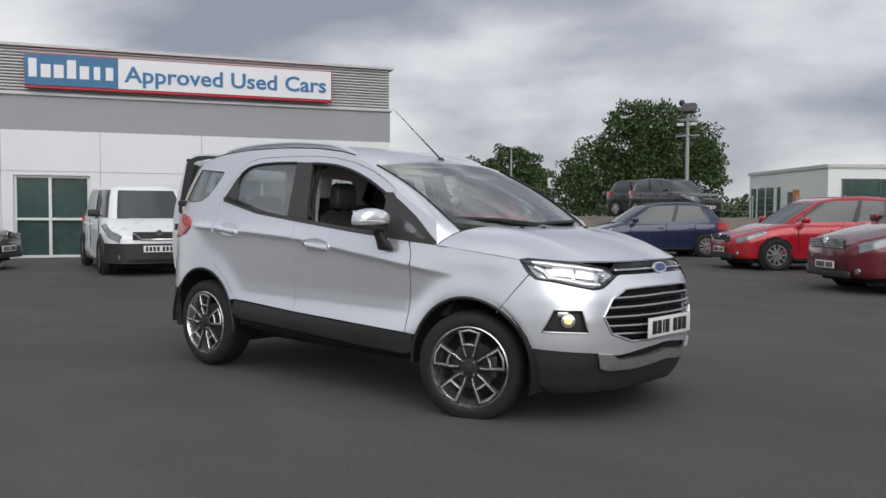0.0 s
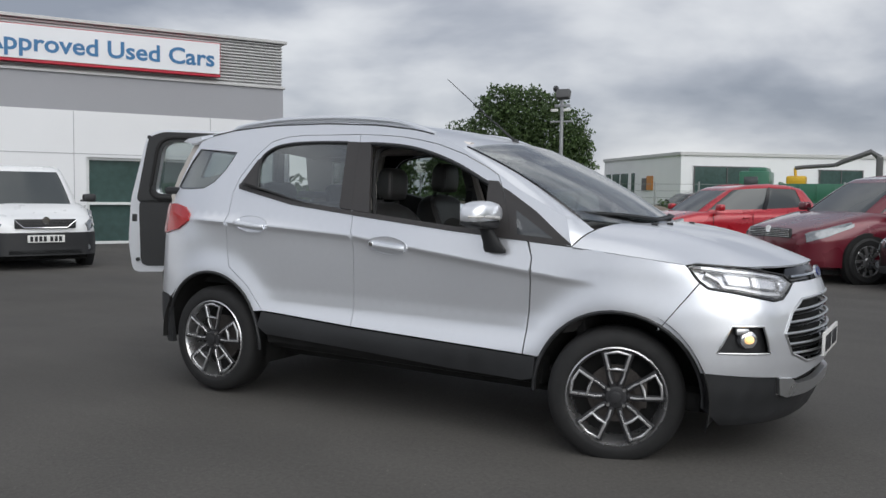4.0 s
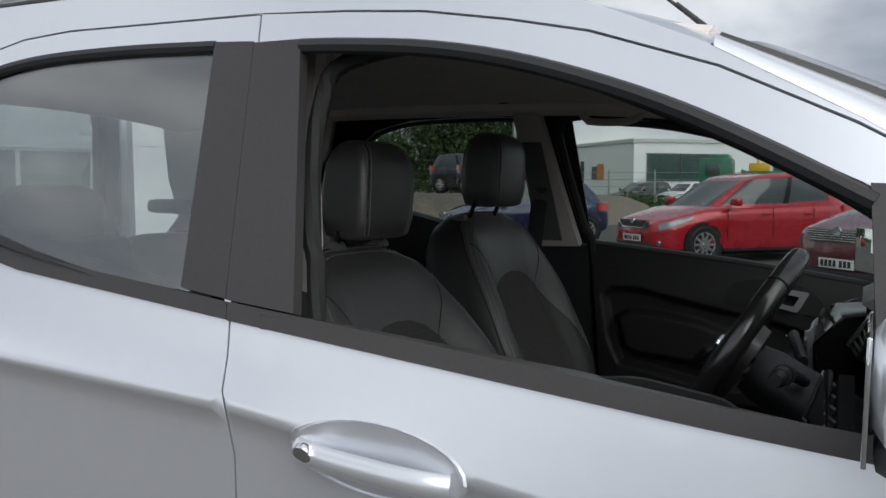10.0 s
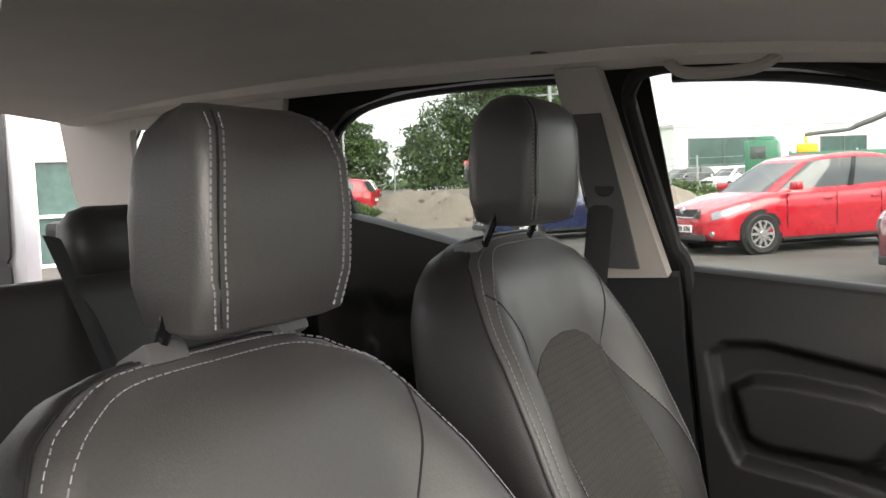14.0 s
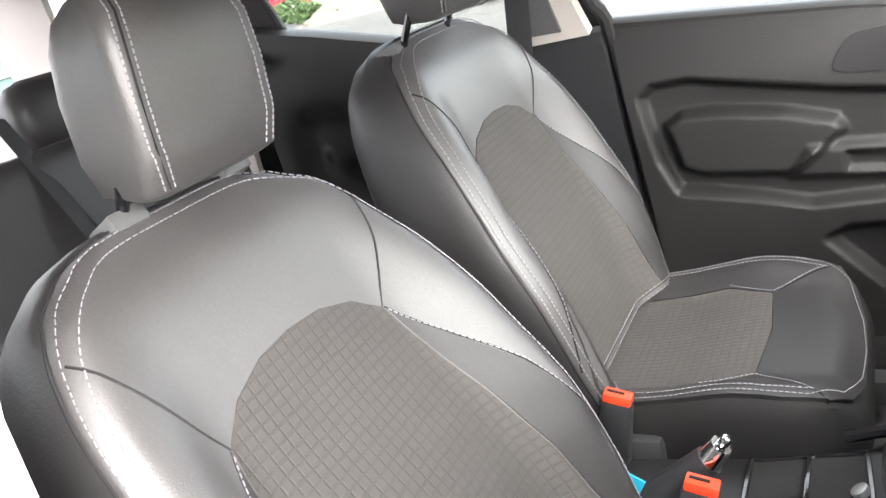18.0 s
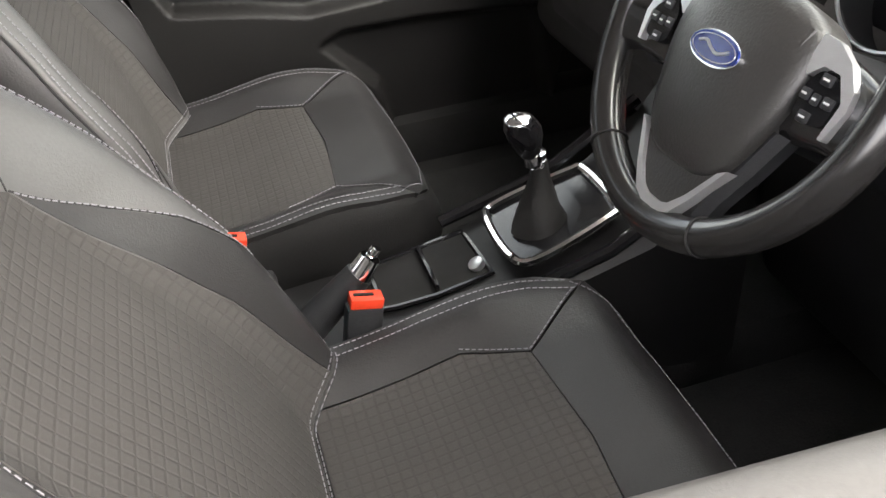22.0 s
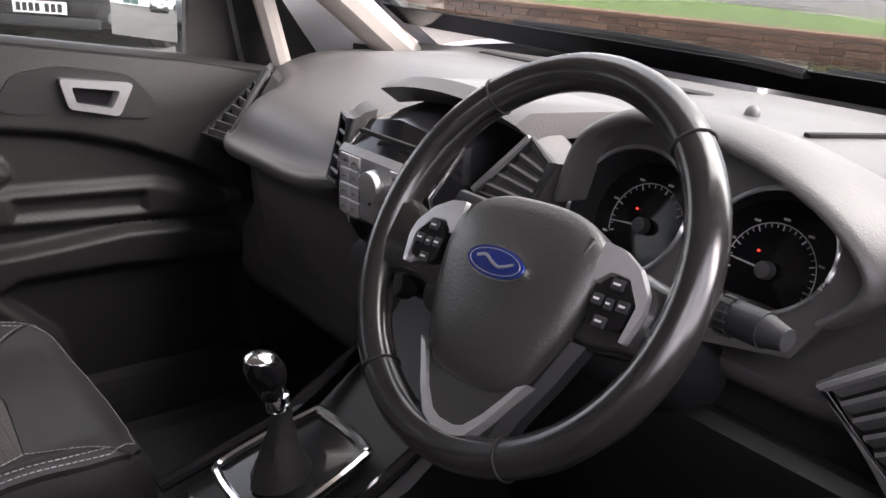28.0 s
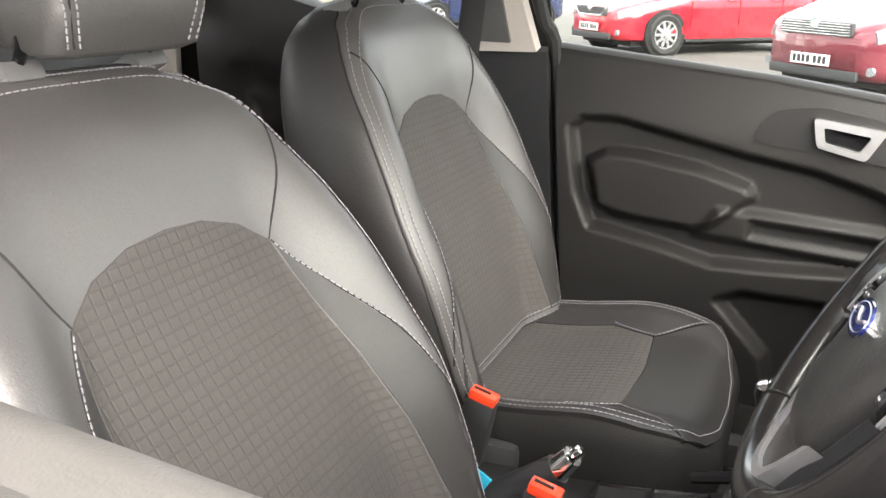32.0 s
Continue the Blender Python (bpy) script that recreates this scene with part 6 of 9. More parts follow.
    ob["kind"] = "stuff"
    # head restraint: a thick block, its face a leather panel with two seams
    HV = [0.0, 0.008, 0.05, 0.12, 0.175, 0.205, 0.224, 0.232]
    HW = [0.112, 0.126, 0.133, 0.134, 0.130, 0.121, 0.105, 0.086]
    HF = [0.034, 0.046, 0.052, 0.052, 0.049, 0.041, 0.026, 0.010]
    HB = [-0.034, -0.050, -0.060, -0.062, -0.058, -0.050, -0.038, -0.026]

    def hr(u, v, d):
        # u across, v up from its foot, d forwards
        return Vector((-0.402 + bx + hx + d + 0.03 * v, u * 0.74 + hy, 1.142 + hz + 0.80 * v))
    rings = []
    for v, hw, d1, d0 in zip(HV, HW, HF, HB):
        ring = []
        for cu, cd, a0 in ((hw, d1, 0), (-hw, d1, 90), (-hw * 0.86, d0, 180), (hw * 0.86, d0, 270)):
            r_ = min(0.020 if cd > 0 else 0.030, (d1 - d0) * 0.45)
            for k in range(7):
                a = radians(a0 + 15 * k)
                ring.append(hr(cu - math.copysign(r_, cu) + r_ * math.cos(a), v, cd - math.copysign(r_, cd) + r_ * math.sin(a)))
        rings.append(ring)
    rest = part("head_restraint", loft(rings), LEATHER, body, "padded leather head restraint with twin stitching", sharp=60)

    def hr_skin(u, v):
        hw, d1 = lerp_table(v, HV, HW), lerp_table(v, HV, HF)
        over = max(0.0, abs(u) - (hw - 0.020))
        d = d1 - 0.020 + math.sqrt(max(0.0, 0.020 ** 2 - min(over, 0.020) ** 2))
        return hr(u, v, d), Vector((1, 0, 0.1))
    ob = part("stitching", stitches([[(sd * (a + o), v) for a, v in ((0.098, 0.012), (0.108, 0.06), (0.109, 0.12), (0.104, 0.175), (0.094, 0.205), (0.082, 0.222))] for sd, o in ((-1, 0.0), (-1, 0.016), (1, 0.010), (1, -0.006))], 0.0012, hr_skin, r=0.0009), STITCH, rest, "pale twin stitching")
    ob["kind"] = "stuff"
    part("restraint_seam", tube([hr_skin(-a - 0.008, v)[0] for a, v in ((0.098, 0.012), (0.108, 0.06), (0.109, 0.12), (0.104, 0.175), (0.094, 0.205), (0.082, 0.222))], 0.0012, 5), SEAM, rest)
    for y in (hy - 0.080, hy + 0.080):
        part("restraint_post", tube([Vector((-0.41 + bx + hx, y, 1.16 + hz)), Vector((-0.435 + bx + hx * 0.7, y, 1.08))], 0.006, 8), GLOSS_BLACK, body)
        part("post_guide", box(0.04, 0.045, 0.02, -0.428 + bx + hx * 0.8, y, 1.122 + hz * 0.7, 0.006, Matrix.Rotation(-REC, 4, "Y")), GREY_PLASTIC, body)
    part("recliner_cover", box(0.20, 0.03, 0.16, -0.06, -0.255, 0.50, 0.02), BLACK_PLASTIC, body)
    part("seat_rail", box(0.55, 0.05, 0.05, 0.05, -0.19, 0.405, 0.01), BLACK_PLASTIC, body)
    part("seat_rail", box(0.55, 0.05, 0.05, 0.05, 0.19, 0.405, 0.01), BLACK_PLASTIC, body)
    return body


seat("driver_seat", "black leather driver's seat with quilted cloth centre", Matrix.Translation((0.06, -0.357, 0.045)), hx=0.0, hy=0.032)
seat("passenger_seat", "black leather passenger seat with quilted cloth centre", Matrix.Translation((-0.075, 0.345, 0.055)), 0.020, 18.5, 0.112, -0.038, 0.045)

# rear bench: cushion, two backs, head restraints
bench = part("rear_bench", box(0.50, 1.24, 0.20, -0.66, 0, 0.56, 0.06, seg=4), LEATHER_SHADED, car, "black leather rear bench seat")
for y, w in ((-0.40, 0.44), (0.21, 0.78)):
    part("bench_back", box(0.16, w, 0.64, -1.05, y, 0.84, 0.05, Matrix.Rotation(radians(-20), 4, "Y"), seg=4), LEATHER_SHADED, bench)
for y in (-0.33, 0.31):
    rings = []
    for z, hw_, hd_ in ((0.0, 0.105, 0.030), (0.02, 0.128, 0.046), (0.07, 0.142, 0.054), (0.115, 0.138, 0.050), (0.140, 0.115, 0.036), (0.150, 0.085, 0.018)):
        rings.append([Vector((-1.19 - 0.10 * z + hd_ * math.copysign(abs(math.sin(a)) ** 0.6, math.sin(a)), y + hw_ * math.copysign(abs(math.cos(a)) ** 0.6, math.cos(a)), 1.125 + z)) for a in (2 * math.pi * k / 28 for k in range(28))])
    part("bench_restraint", loft(rings), LEATHER_SHADED, bench, "low wing-shaped rear head restraint", sharp=60)
part("rear_belt", tube([Vector((-1.12, -0.62, 1.26)), Vector((-1.02, -0.58, 1.12)), Vector((-0.86, -0.50, 0.75))], 0.024, 6, flat=0.12, up=(0.3, 1, 0)), WEBBING, bench)
part("rear_belt", tube([Vector((-1.14, 0.10, 1.225)), Vector((-1.02, 0.09, 1.05)), Vector((-0.93, 0.10, 0.88)), Vector((-0.84, 0.10, 0.70))], 0.024, 6, flat=0.12, up=(1, 0.3, 0.3)), WEBBING, bench)
part("load_cover", box(0.30, 1.2, 0.02, -1.30, 0, 1.10, 0.006), BLACK_PLASTIC, car)
# ---- dashboard, wheel and console ----
def dash_ring(y):
    ay = abs(y)
    ww = 1.13 - 0.16 * (ay / 0.72) ** 2.5
    drv = smoothstep(0.02, -0.12, y) * smoothstep(-0.62, -0.50, y)
    pas = smoothstep(0.10, 0.30, y)
    end = smoothstep(0.50, 0.72, ay)
    tz = 1.088 + 0.012 * drv - 0.02 * end
    bx, bz = 0.60 + 0.12 * drv - 0.05 * pas * (1 - end) + 0.04 * end, 1.055 + 0.018 * drv - 0.035 * pas - 0.03 * end
    lx, lz = 0.525 + 0.045 * drv - 0.035 * pas * (1 - end) + 0.06 * end * pas, 0.985 - 0.055 * drv - 0.03 * pas
    return [Vector(p) for p in ((ww, y, 1.070), (0.98, y, tz), (0.80, y, tz + 0.004), (0.69, y, (tz + bz) / 2 + 0.012), (bx, y, bz), (lx + 0.02, y, lz + 0.012), (lx, y, lz), (lx + 0.004, y, lz - 0.02), (lx + 0.05, y, lz - 0.045), (lx + 0.065, y, lz - 0.12), (0.60, y, 0.72), (0.66, y, 0.60), (1.0, y, 0.58), (1.05, y, 0.80))]


ys_ = [0.725 - 1.45 * k / 44 for k in range(45)]
dash = part("dashboard", loft([smooth_line(dash_ring(y), 56, True) for y in ys_]), DASH, car, "soft black moulded dashboard", sharp=50)
# cluster: an arched hood, a dark face with two eyes, a dial at the foot of each
HOOD = smooth_line([(-0.188, 1.030, 0), (-0.205, 1.086, 0), (-0.232, 1.113, 0), (-0.280, 1.131, 0), (-0.335, 1.128, 0), (-0.400, 1.118, 0), (-0.464, 1.094, 0), (-0.508, 1.062, 0), (-0.512, 1.036, 0), (-0.484, 1.004, 0)], 40)
hood_c = Vector((-0.35, 1.02, 0))
rows_ = []
for q in HOOD:
    o = (q - hood_c).normalized()
    out_ = lambda d, x, z_to=None, k=0.0: Vector((x, q.x + o.x * d, (q.y + o.y * d) * (1 - k) + (z_to or 0) * k))
    rows_.append([out_(-0.004, 0.585), out_(0.0, 0.556), out_(0.004, 0.548), out_(0.010, 0.548), out_(0.016, 0.558), out_(0.020, 0.60), out_(0.022, 0.66, 1.085, 0.25), out_(0.024, 0.73, 1.075, 0.7), out_(0.02, 0.80, 1.068, 1.0)])
part("cluster_hood", loft(rows_, False, False), DASH, dash, sharp=70)
EYES = [(-0.256, 1.036, 0.074, 0.064), (-0.418, 1.043, 0.064, 0.054)]


def eye_ring(cy, cz, ry, rz, n=40):
    """A dial opening, a little pointed towards its outer lower corner."""
    out = []
    for k in range(n):
        a = 2 * math.pi * k / n
        g = 1 + 0.06 * math.cos(2 * (a - 0.9))
        out.append((cy - ry * math.cos(a) * g, cz + rz * math.sin(a) * g))
    return out


def face_skin(d):
    return lambda y, z: (Vector((0.575 + 0.30 * (z - 1.04) + d, y, z)), Vector((-1, 0, 0.3)).normalized())


part("cluster_face", panel([(q.x, q.y) for q in HOOD[2:-2]] + [(-0.47, 0.965), (-0.34, 0.940), (-0.20, 0.955)], face_skin(0.0), 0.004, [eye_ring(*e) for e in EYES], 0.05), DASH, dash, "charcoal instrument surround")
face = Vector((-0.95, 0.0, 0.312)).normalized()
upv = Vector((0.312, 0, 0.95))
right = Vector((0, -1, 0))
for (cy, cz, ry, rz), c, start, sweep_, marks in ((EYES[0], Vector((0.630, -0.243, 1.006)), 200, -170, 17), (EYES[1], Vector((0.637, -0.390, 1.002)), 190, -235, 29)):
    m4 = Matrix.Translation(c) @ face.to_track_quat("Z", "Y").to_matrix().to_4x4()
    dial = part("gauge", cyl(0.072, 0.072, 0.008, m4, 40), GLOSS_BLACK, dash, "round black dial with white ticks")
    mouth = [face_skin(-0.002)(a, b)[0] for a, b in eye_ring(cy, cz, ry, rz)]
    foot_ = [c + face * 0.002 + 0.070 * (math.cos(2 * math.pi * k / 40) * right + math.sin(2 * math.pi * k / 40) * upv) for k in range(40)]
    part("gauge_well", loft([mouth, [a.lerp(b, 0.3) for a, b in zip(mouth, foot_)], foot_], True, False), BLACK_PLASTIC, dial)
    part("gauge_ring", tube(mouth, 0.0024, 6, True), SATIN_CHROME, dial, "thin satin silver rim")
    for k in range(marks):
        a = radians(start + sweep_ * k / (marks - 1))
        d = math.cos(a) * right + math.sin(a) * upv
        big = k % 4 == 0
        part("tick", tube([c + face * 0.0052 + d * (0.0405 if big else 0.0425), c + face * 0.0052 + d * 0.046], 0.0008 if big else 0.0005, 4), INK_WHITE, dial)
        if big:
            part("numeral_bar", tube([c + face * 0.0052 + d * 0.052 - right * 0.003, c + face * 0.0052 + d * 0.052 + right * 0.003], 0.0013, 4), INK_WHITE, dial)
    arc = [c + face * 0.005 + 0.047 * (math.cos(radians(a)) * right + math.sin(radians(a)) * upv) for a in range(start + sweep_, start + 1, 6)]
    part("scale_arc", tube(arc, 0.0005, 4), INK_WHITE, dial)
    d = math.cos(radians(start - 14)) * right + math.sin(radians(start - 14)) * upv
    part("needle", tube([c + face * 0.011, c + face * 0.009 + d * 0.044], 0.0014, 5, r_end=0.0006), INK_WHITE, dial)
    part("needle_hub", cyl(0.0095, 0.0085, 0.012, Matrix.Translation(c + face * 0.012) @ face.to_track_quat("Z", "Y").to_matrix().to_4x4(), 20, 0.002), GREY_PLASTIC, dial)
    part("tell_tale", box(0.002, 0.003, 0.0024, *(c + face * 0.006 + upv * 0.016 + right * -0.016), bevel=0.001), INK_RED, dial)
part("trip_display", box(0.004, 0.030, 0.040, 0.628, -0.318, 1.015, 0.002, Matrix.Rotation(radians(18), 4, "Y")), GLOSS_BLACK, dash)


def vent(parent, corners, mat_frame=BLACK_PLASTIC, n=6, trim="side", pod=0.0):
    """A louvred air vent between four corners: a, b along the top, d, c along the foot."""
    a, b, c, d = [Vector(p) for p in corners]
    nrm = (b - a).cross(d - a).normalized()
    if nrm.x > 0:
        nrm = -nrm
    v = part("air_vent", loft([[p - nrm * 0.03 for p in (a, b, c, d)], [p - nrm * 0.012 for p in (a, b, c, d)]]), DARK_GAP, parent, "louvred black air vent")
    part("vent_frame", tube([a, b, c, d], 0.006, 8, True), mat_frame, v)
    if pod:
        mid = (a + b + c + d) / 4
        part("vent_pod", loft([[mid + (p - mid) * f - nrm * h for p in (a, b, c, d)] for f, h in ((1.04, 0.004), (1.16, 0.012), (1.30, pod * 0.5), (1.5, pod))]), DASH, v, sharp=40)
    for k in range(n):
        t = (k + 0.5) / n
        p, q = a.lerp(d, t), b.lerp(c, t)
        along = (q - p).normalized()
        wide = along.cross(nrm).normalized()
        own = loft([[e + wide * sw + nrm * sn for sw, sn in ((-0.007, 0.002), (0.004, -0.010), (0.007, -0.008), (-0.004, 0.004))] for e in (p + along * 0.004, q - along * 0.004)])
        part("louvre", own, GREY_PLASTIC, v)
    if trim:
        run_ = {"side": [b, a, d], "edge": [a + (a - b) * 0.12, d + (d - c) * 0.04]}[trim]
        part("vent_trim", tube([q + nrm * 0.004 for q in run_], 0.0048, 6), SATIN_CHROME, v)
    return v


vent(dash, [(0.655, 0.672, 1.055), (0.600, 0.585, 1.060), (0.515, 0.565, 0.945), (0.520, 0.675, 0.935)], n=9, trim="")
vent(dash, [(0.552, -0.138, 1.086), (0.551, -0.170, 1.068), (0.531, -0.158, 1.014), (0.517, -0.090, 1.022)], n=5, trim="edge", pod=0.05)
vent(dash, [(0.476, -0.540, 0.992), (0.500, -0.640, 1.072), (0.505, -0.715, 0.985), (0.492, -0.605, 0.922)], n=7, trim="side")
# centre stack: hooded display, audio panel with keys, left vent, climate knobs
stack = part("centre_console_panel", loft([[Vector((x, y + o, z)) for x, z, o in prof] for y, prof in ((0.105, ((0.60, 1.09, 0), (0.50, 1.07, 0), (0.455, 1.02, 0), (0.470, 0.94, -0.01), (0.52, 0.86, -0.02), (0.60, 0.84, -0.02))), (0.02, ((0.60, 1.10, 0), (0.485, 1.085, 0), (0.440, 1.02, 0), (0.452, 0.94, 0), (0.51, 0.86, 0), (0.60, 0.84, 0))), (-0.085, ((0.60, 1.09, 0), (0.50, 1.07, 0), (0.455, 1.02, 0), (0.470, 0.94, 0.01), (0.52, 0.86, 0.02), (0.60, 0.84, 0.02))))]), GLOSS_BLACK, dash, "gloss black centre stack with silver keys", sharp=40)
part("display_hood", loft([[Vector((0.53, y, 1.118 - 0.9 * y * y)), Vector((0.55, y, 1.130 - 0.9 * y * y)), Vector((0.74, y, 1.105)), Vector((0.72, y, 1.08)), Vector((0.56, y, 1.098 - 0.9 * y * y))] for y in [0.13 - 0.26 * k / 10 for k in range(11)]]), DASH, dash)
part("display_screen", box(0.006, 0.16, 0.06, 0.585, 0.005, 1.085, 0.003, Matrix.Rotation(radians(-15), 4, "Y")), GLOSS_BLACK, dash)
part("audio_panel", loft([[Vector((0.452, y, 1.048)), Vector((0.444, y, 1.040)), Vector((0.446, y, 0.965)), Vector((0.456, y, 0.955))] for y in (0.088, 0.06, 0.0, -0.06, -0.072)]), SATIN_CHROME, stack)
for r in range(4):
    for k in range(2):
        for side_ in (-1, 1):
            key = part("audio_key", box(0.004, 0.0205, 0.0165, 0.4440, 0.008 + side_ * (0.042 + 0.022 * k), 1.030 - 0.019 * r, 0.0015), TRIM_SILVER, stack, "silver audio key")
            part("key_mark", box(0.0006, 0.007, 0.0022, 0.4418, 0.008 + side_ * (0.042 + 0.022 * k), 1.030 - 0.019 * r), PLATE_INK, key)
part("audio_knob", cyl(0.020, 0.018, 0.014, Matrix.Translation((0.440, 0.008, 1.012)) @ Matrix.Rotation(radians(-90), 4, "Y"), 24, 0.003), SATIN_CHROME, stack)
part("disc_slot", box(0.006, 0.12, 0.006, 0.462, 0.008, 1.066, 0.002), DARK_GAP, stack)
for y in (0.1055, -0.0855):
    part("stack_trim", tube([(0.500, y, 1.071), (0.4545, y, 1.020), (0.4695, y * 0.95, 0.94), (0.500, y * 0.87, 0.890)], 0.0026, 6), CHROME, stack)
vent(stack, [(0.490, 0.150, 1.070), (0.478, 0.118, 1.068), (0.462, 0.116, 0.985), (0.474, 0.158, 0.985)], n=5, trim="", pod=0.03)
for y, z in ((0.085, 0.895), (0.008, 0.885), (-0.075, 0.895)):
    part("climate_knob", cyl(0.022, 0.020, 0.026, Matrix.Translation((0.487, y, z)) @ Matrix.Rotation(radians(-75), 4, "Y"), 22, 0.004), BLACK_PLASTIC, stack)
part("hazard_mark", box(0.004, 0.012, 0.008, 0.482, -0.075, 0.845, 0.001), INK_RED, stack)
part("glove_box", box(0.02, 0.40, 0.20, 0.598, 0.42, 0.80, 0.015, Matrix.Rotation(radians(-6), 4, "Y")), DASH, dash)
part("glove_line", tube([(0.588, 0.23, 0.875), (0.588, 0.61, 0.875)], 0.003, 5), SEAM, dash)
part("screen_button", ball(0.010, 0.010, 0.012, Matrix.Translation((0.86, -0.20, 1.105))), GREY_PLASTIC, dash)
part("speaker_slot", box(0.14, 0.012, 0.006, 0.86, -0.34, 1.106, 0.002, Matrix.Rotation(radians(-25), 4, "Z")), DARK_GAP, dash)
part("demist_slot", box(0.03, 1.0, 0.006, 1.02, 0, 1.090, 0.002), DARK_GAP, dash)
part("light_switch", cyl(0.022, 0.020, 0.02, Matrix.Translation((0.560, -0.60, 0.86)) @ Matrix.Rotation(radians(-80), 4, "Y"), 20, 0.003), BLACK_PLASTIC, dash)

# steering wheel
WT = 0.53
WC = Vector((0.357, -0.331, 1.049))
WUP = Vector((math.sin(WT), 0, math.cos(WT)))
WR = Vector((0, -1, 0))
WN = Vector((-math.cos(WT), 0, math.sin(WT)))


def wp(r, u, n=0.0):
    """A point of the wheel: r to the driver's right, u up, n towards the driver."""
    return WC + WR * r + WUP * u + WN * n


def wq(r, u, n=0.0):
    """A point of the hub: the wheel stands turned a few degrees."""
    c_, s_ = math.cos(radians(4.0)), math.sin(radians(4.0))
    return wp(0.009 + r * c_ - u * s_, u * c_ + r * s_, n)


def hub_skin(n):
    return lambda r, u: (wq(r, u, n), WN)


R_RIM = 0.1630
steer = part("steering_wheel", tube([wp(R_RIM * math.sin(a), R_RIM * math.cos(a)) for a in (2 * math.pi * k / 72 for k in range(72))], 0.0160, 14, True, flat=1.08, up=WN), WHEEL_LEATHER, car, "leather three-spoke steering wheel with silver trim")
for a in (-41, 41, 150, 212):
    p = wp(R_RIM * math.sin(radians(a)), R_RIM * math.cos(radians(a)))
    o = (WR * math.sin(radians(a)) + WUP * math.cos(radians(a)))
    part("rim_seam", tube([p + 0.0166 * (math.cos(b) * o + math.sin(b) * WN * 1.08) for b in (2 * math.pi * k / 20 for k in range(20))], 0.0010, 5, True), SEAM, steer)
# airbag pad: a domed shield
PADO = [(0.0, 0.047), (0.040, 0.044), (0.070, 0.030), (0.081, 0.006), (0.078, -0.028), (0.066, -0.066), (0.050, -0.096), (0.030, -0.108), (0.0, -0.110)]
pad = smooth_line([(a, b, 0) for a, b in PADO] + [(-a, b, 0) for a, b in PADO[1:-1][::-1]], 56, True)
rings = []
for f, n in ((0.95, -0.030), (0.99, -0.006), (1.0, 0.002), (0.985, 0.009), (0.94, 0.0135), (0.80, 0.0185), (0.55, 0.0225), (0.28, 0.0245), (0.08, 0.025)):
    rings.append([wq(q.x * f, -0.025 + (q.y + 0.025) * f, n) for q in pad])
hub = part("airbag_cover", loft(rings), HUB_PLASTIC, steer, "grained black airbag cover")
for sd in (1, -1):
    fold = smooth_line([wq(sd * 0.066, 0.028, 0.0125), wq(sd * 0.063, 0.005, 0.0165), wq(sd * 0.054, -0.035, 0.0180), wq(sd * 0.038, -0.088, 0.0150)], 16)
    part("cover_crease", tube(fold, 0.0034, 8, flat=0.5, up=WN, r_end=0.0016), HUB_PLASTIC, hub)
om = Matrix.Identity(4)
om.col[0][:3], om.col[1][:3], om.col[2][:3] = (wq(1, 0) - wq(0, 0)), (wq(0, 1) - wq(0, 0)), WN
om.translation = wq(-0.002, -0.014, 0.0245)
badge = part("badge", cyl(1, 1, 0.006, om @ Matrix.Diagonal((0.0325, 0.0140, 1, 1)), 36), CHROME, hub, "blue oval badge")
part("badge_face", cyl(1, 1, 0.006, om @ Matrix.Translation((0, 0, 0.0010)) @ Matrix.Diagonal((0.0308, 0.0124, 1, 1)), 36), BLUE_OVAL, badge)
part("badge_line", tube([om @ Vector((0.0275 * math.cos(a), 0.0100 * math.sin(a), 0.0042)) for a in (2 * math.pi * k / 36 for k in range(36))], 0.0005, 4, True), SATIN_CHROME, badge)
part("badge_mark", tube(smooth_line([om @ Vector((x, y, 0.0042)) for x, y in ((-0.020, 0.001), (-0.012, 0.0035), (-0.004, 0.0), (0.005, -0.003), (0.013, -0.001), (0.020, 0.002))], 24), 0.0016, 5), SATIN_CHROME, badge)
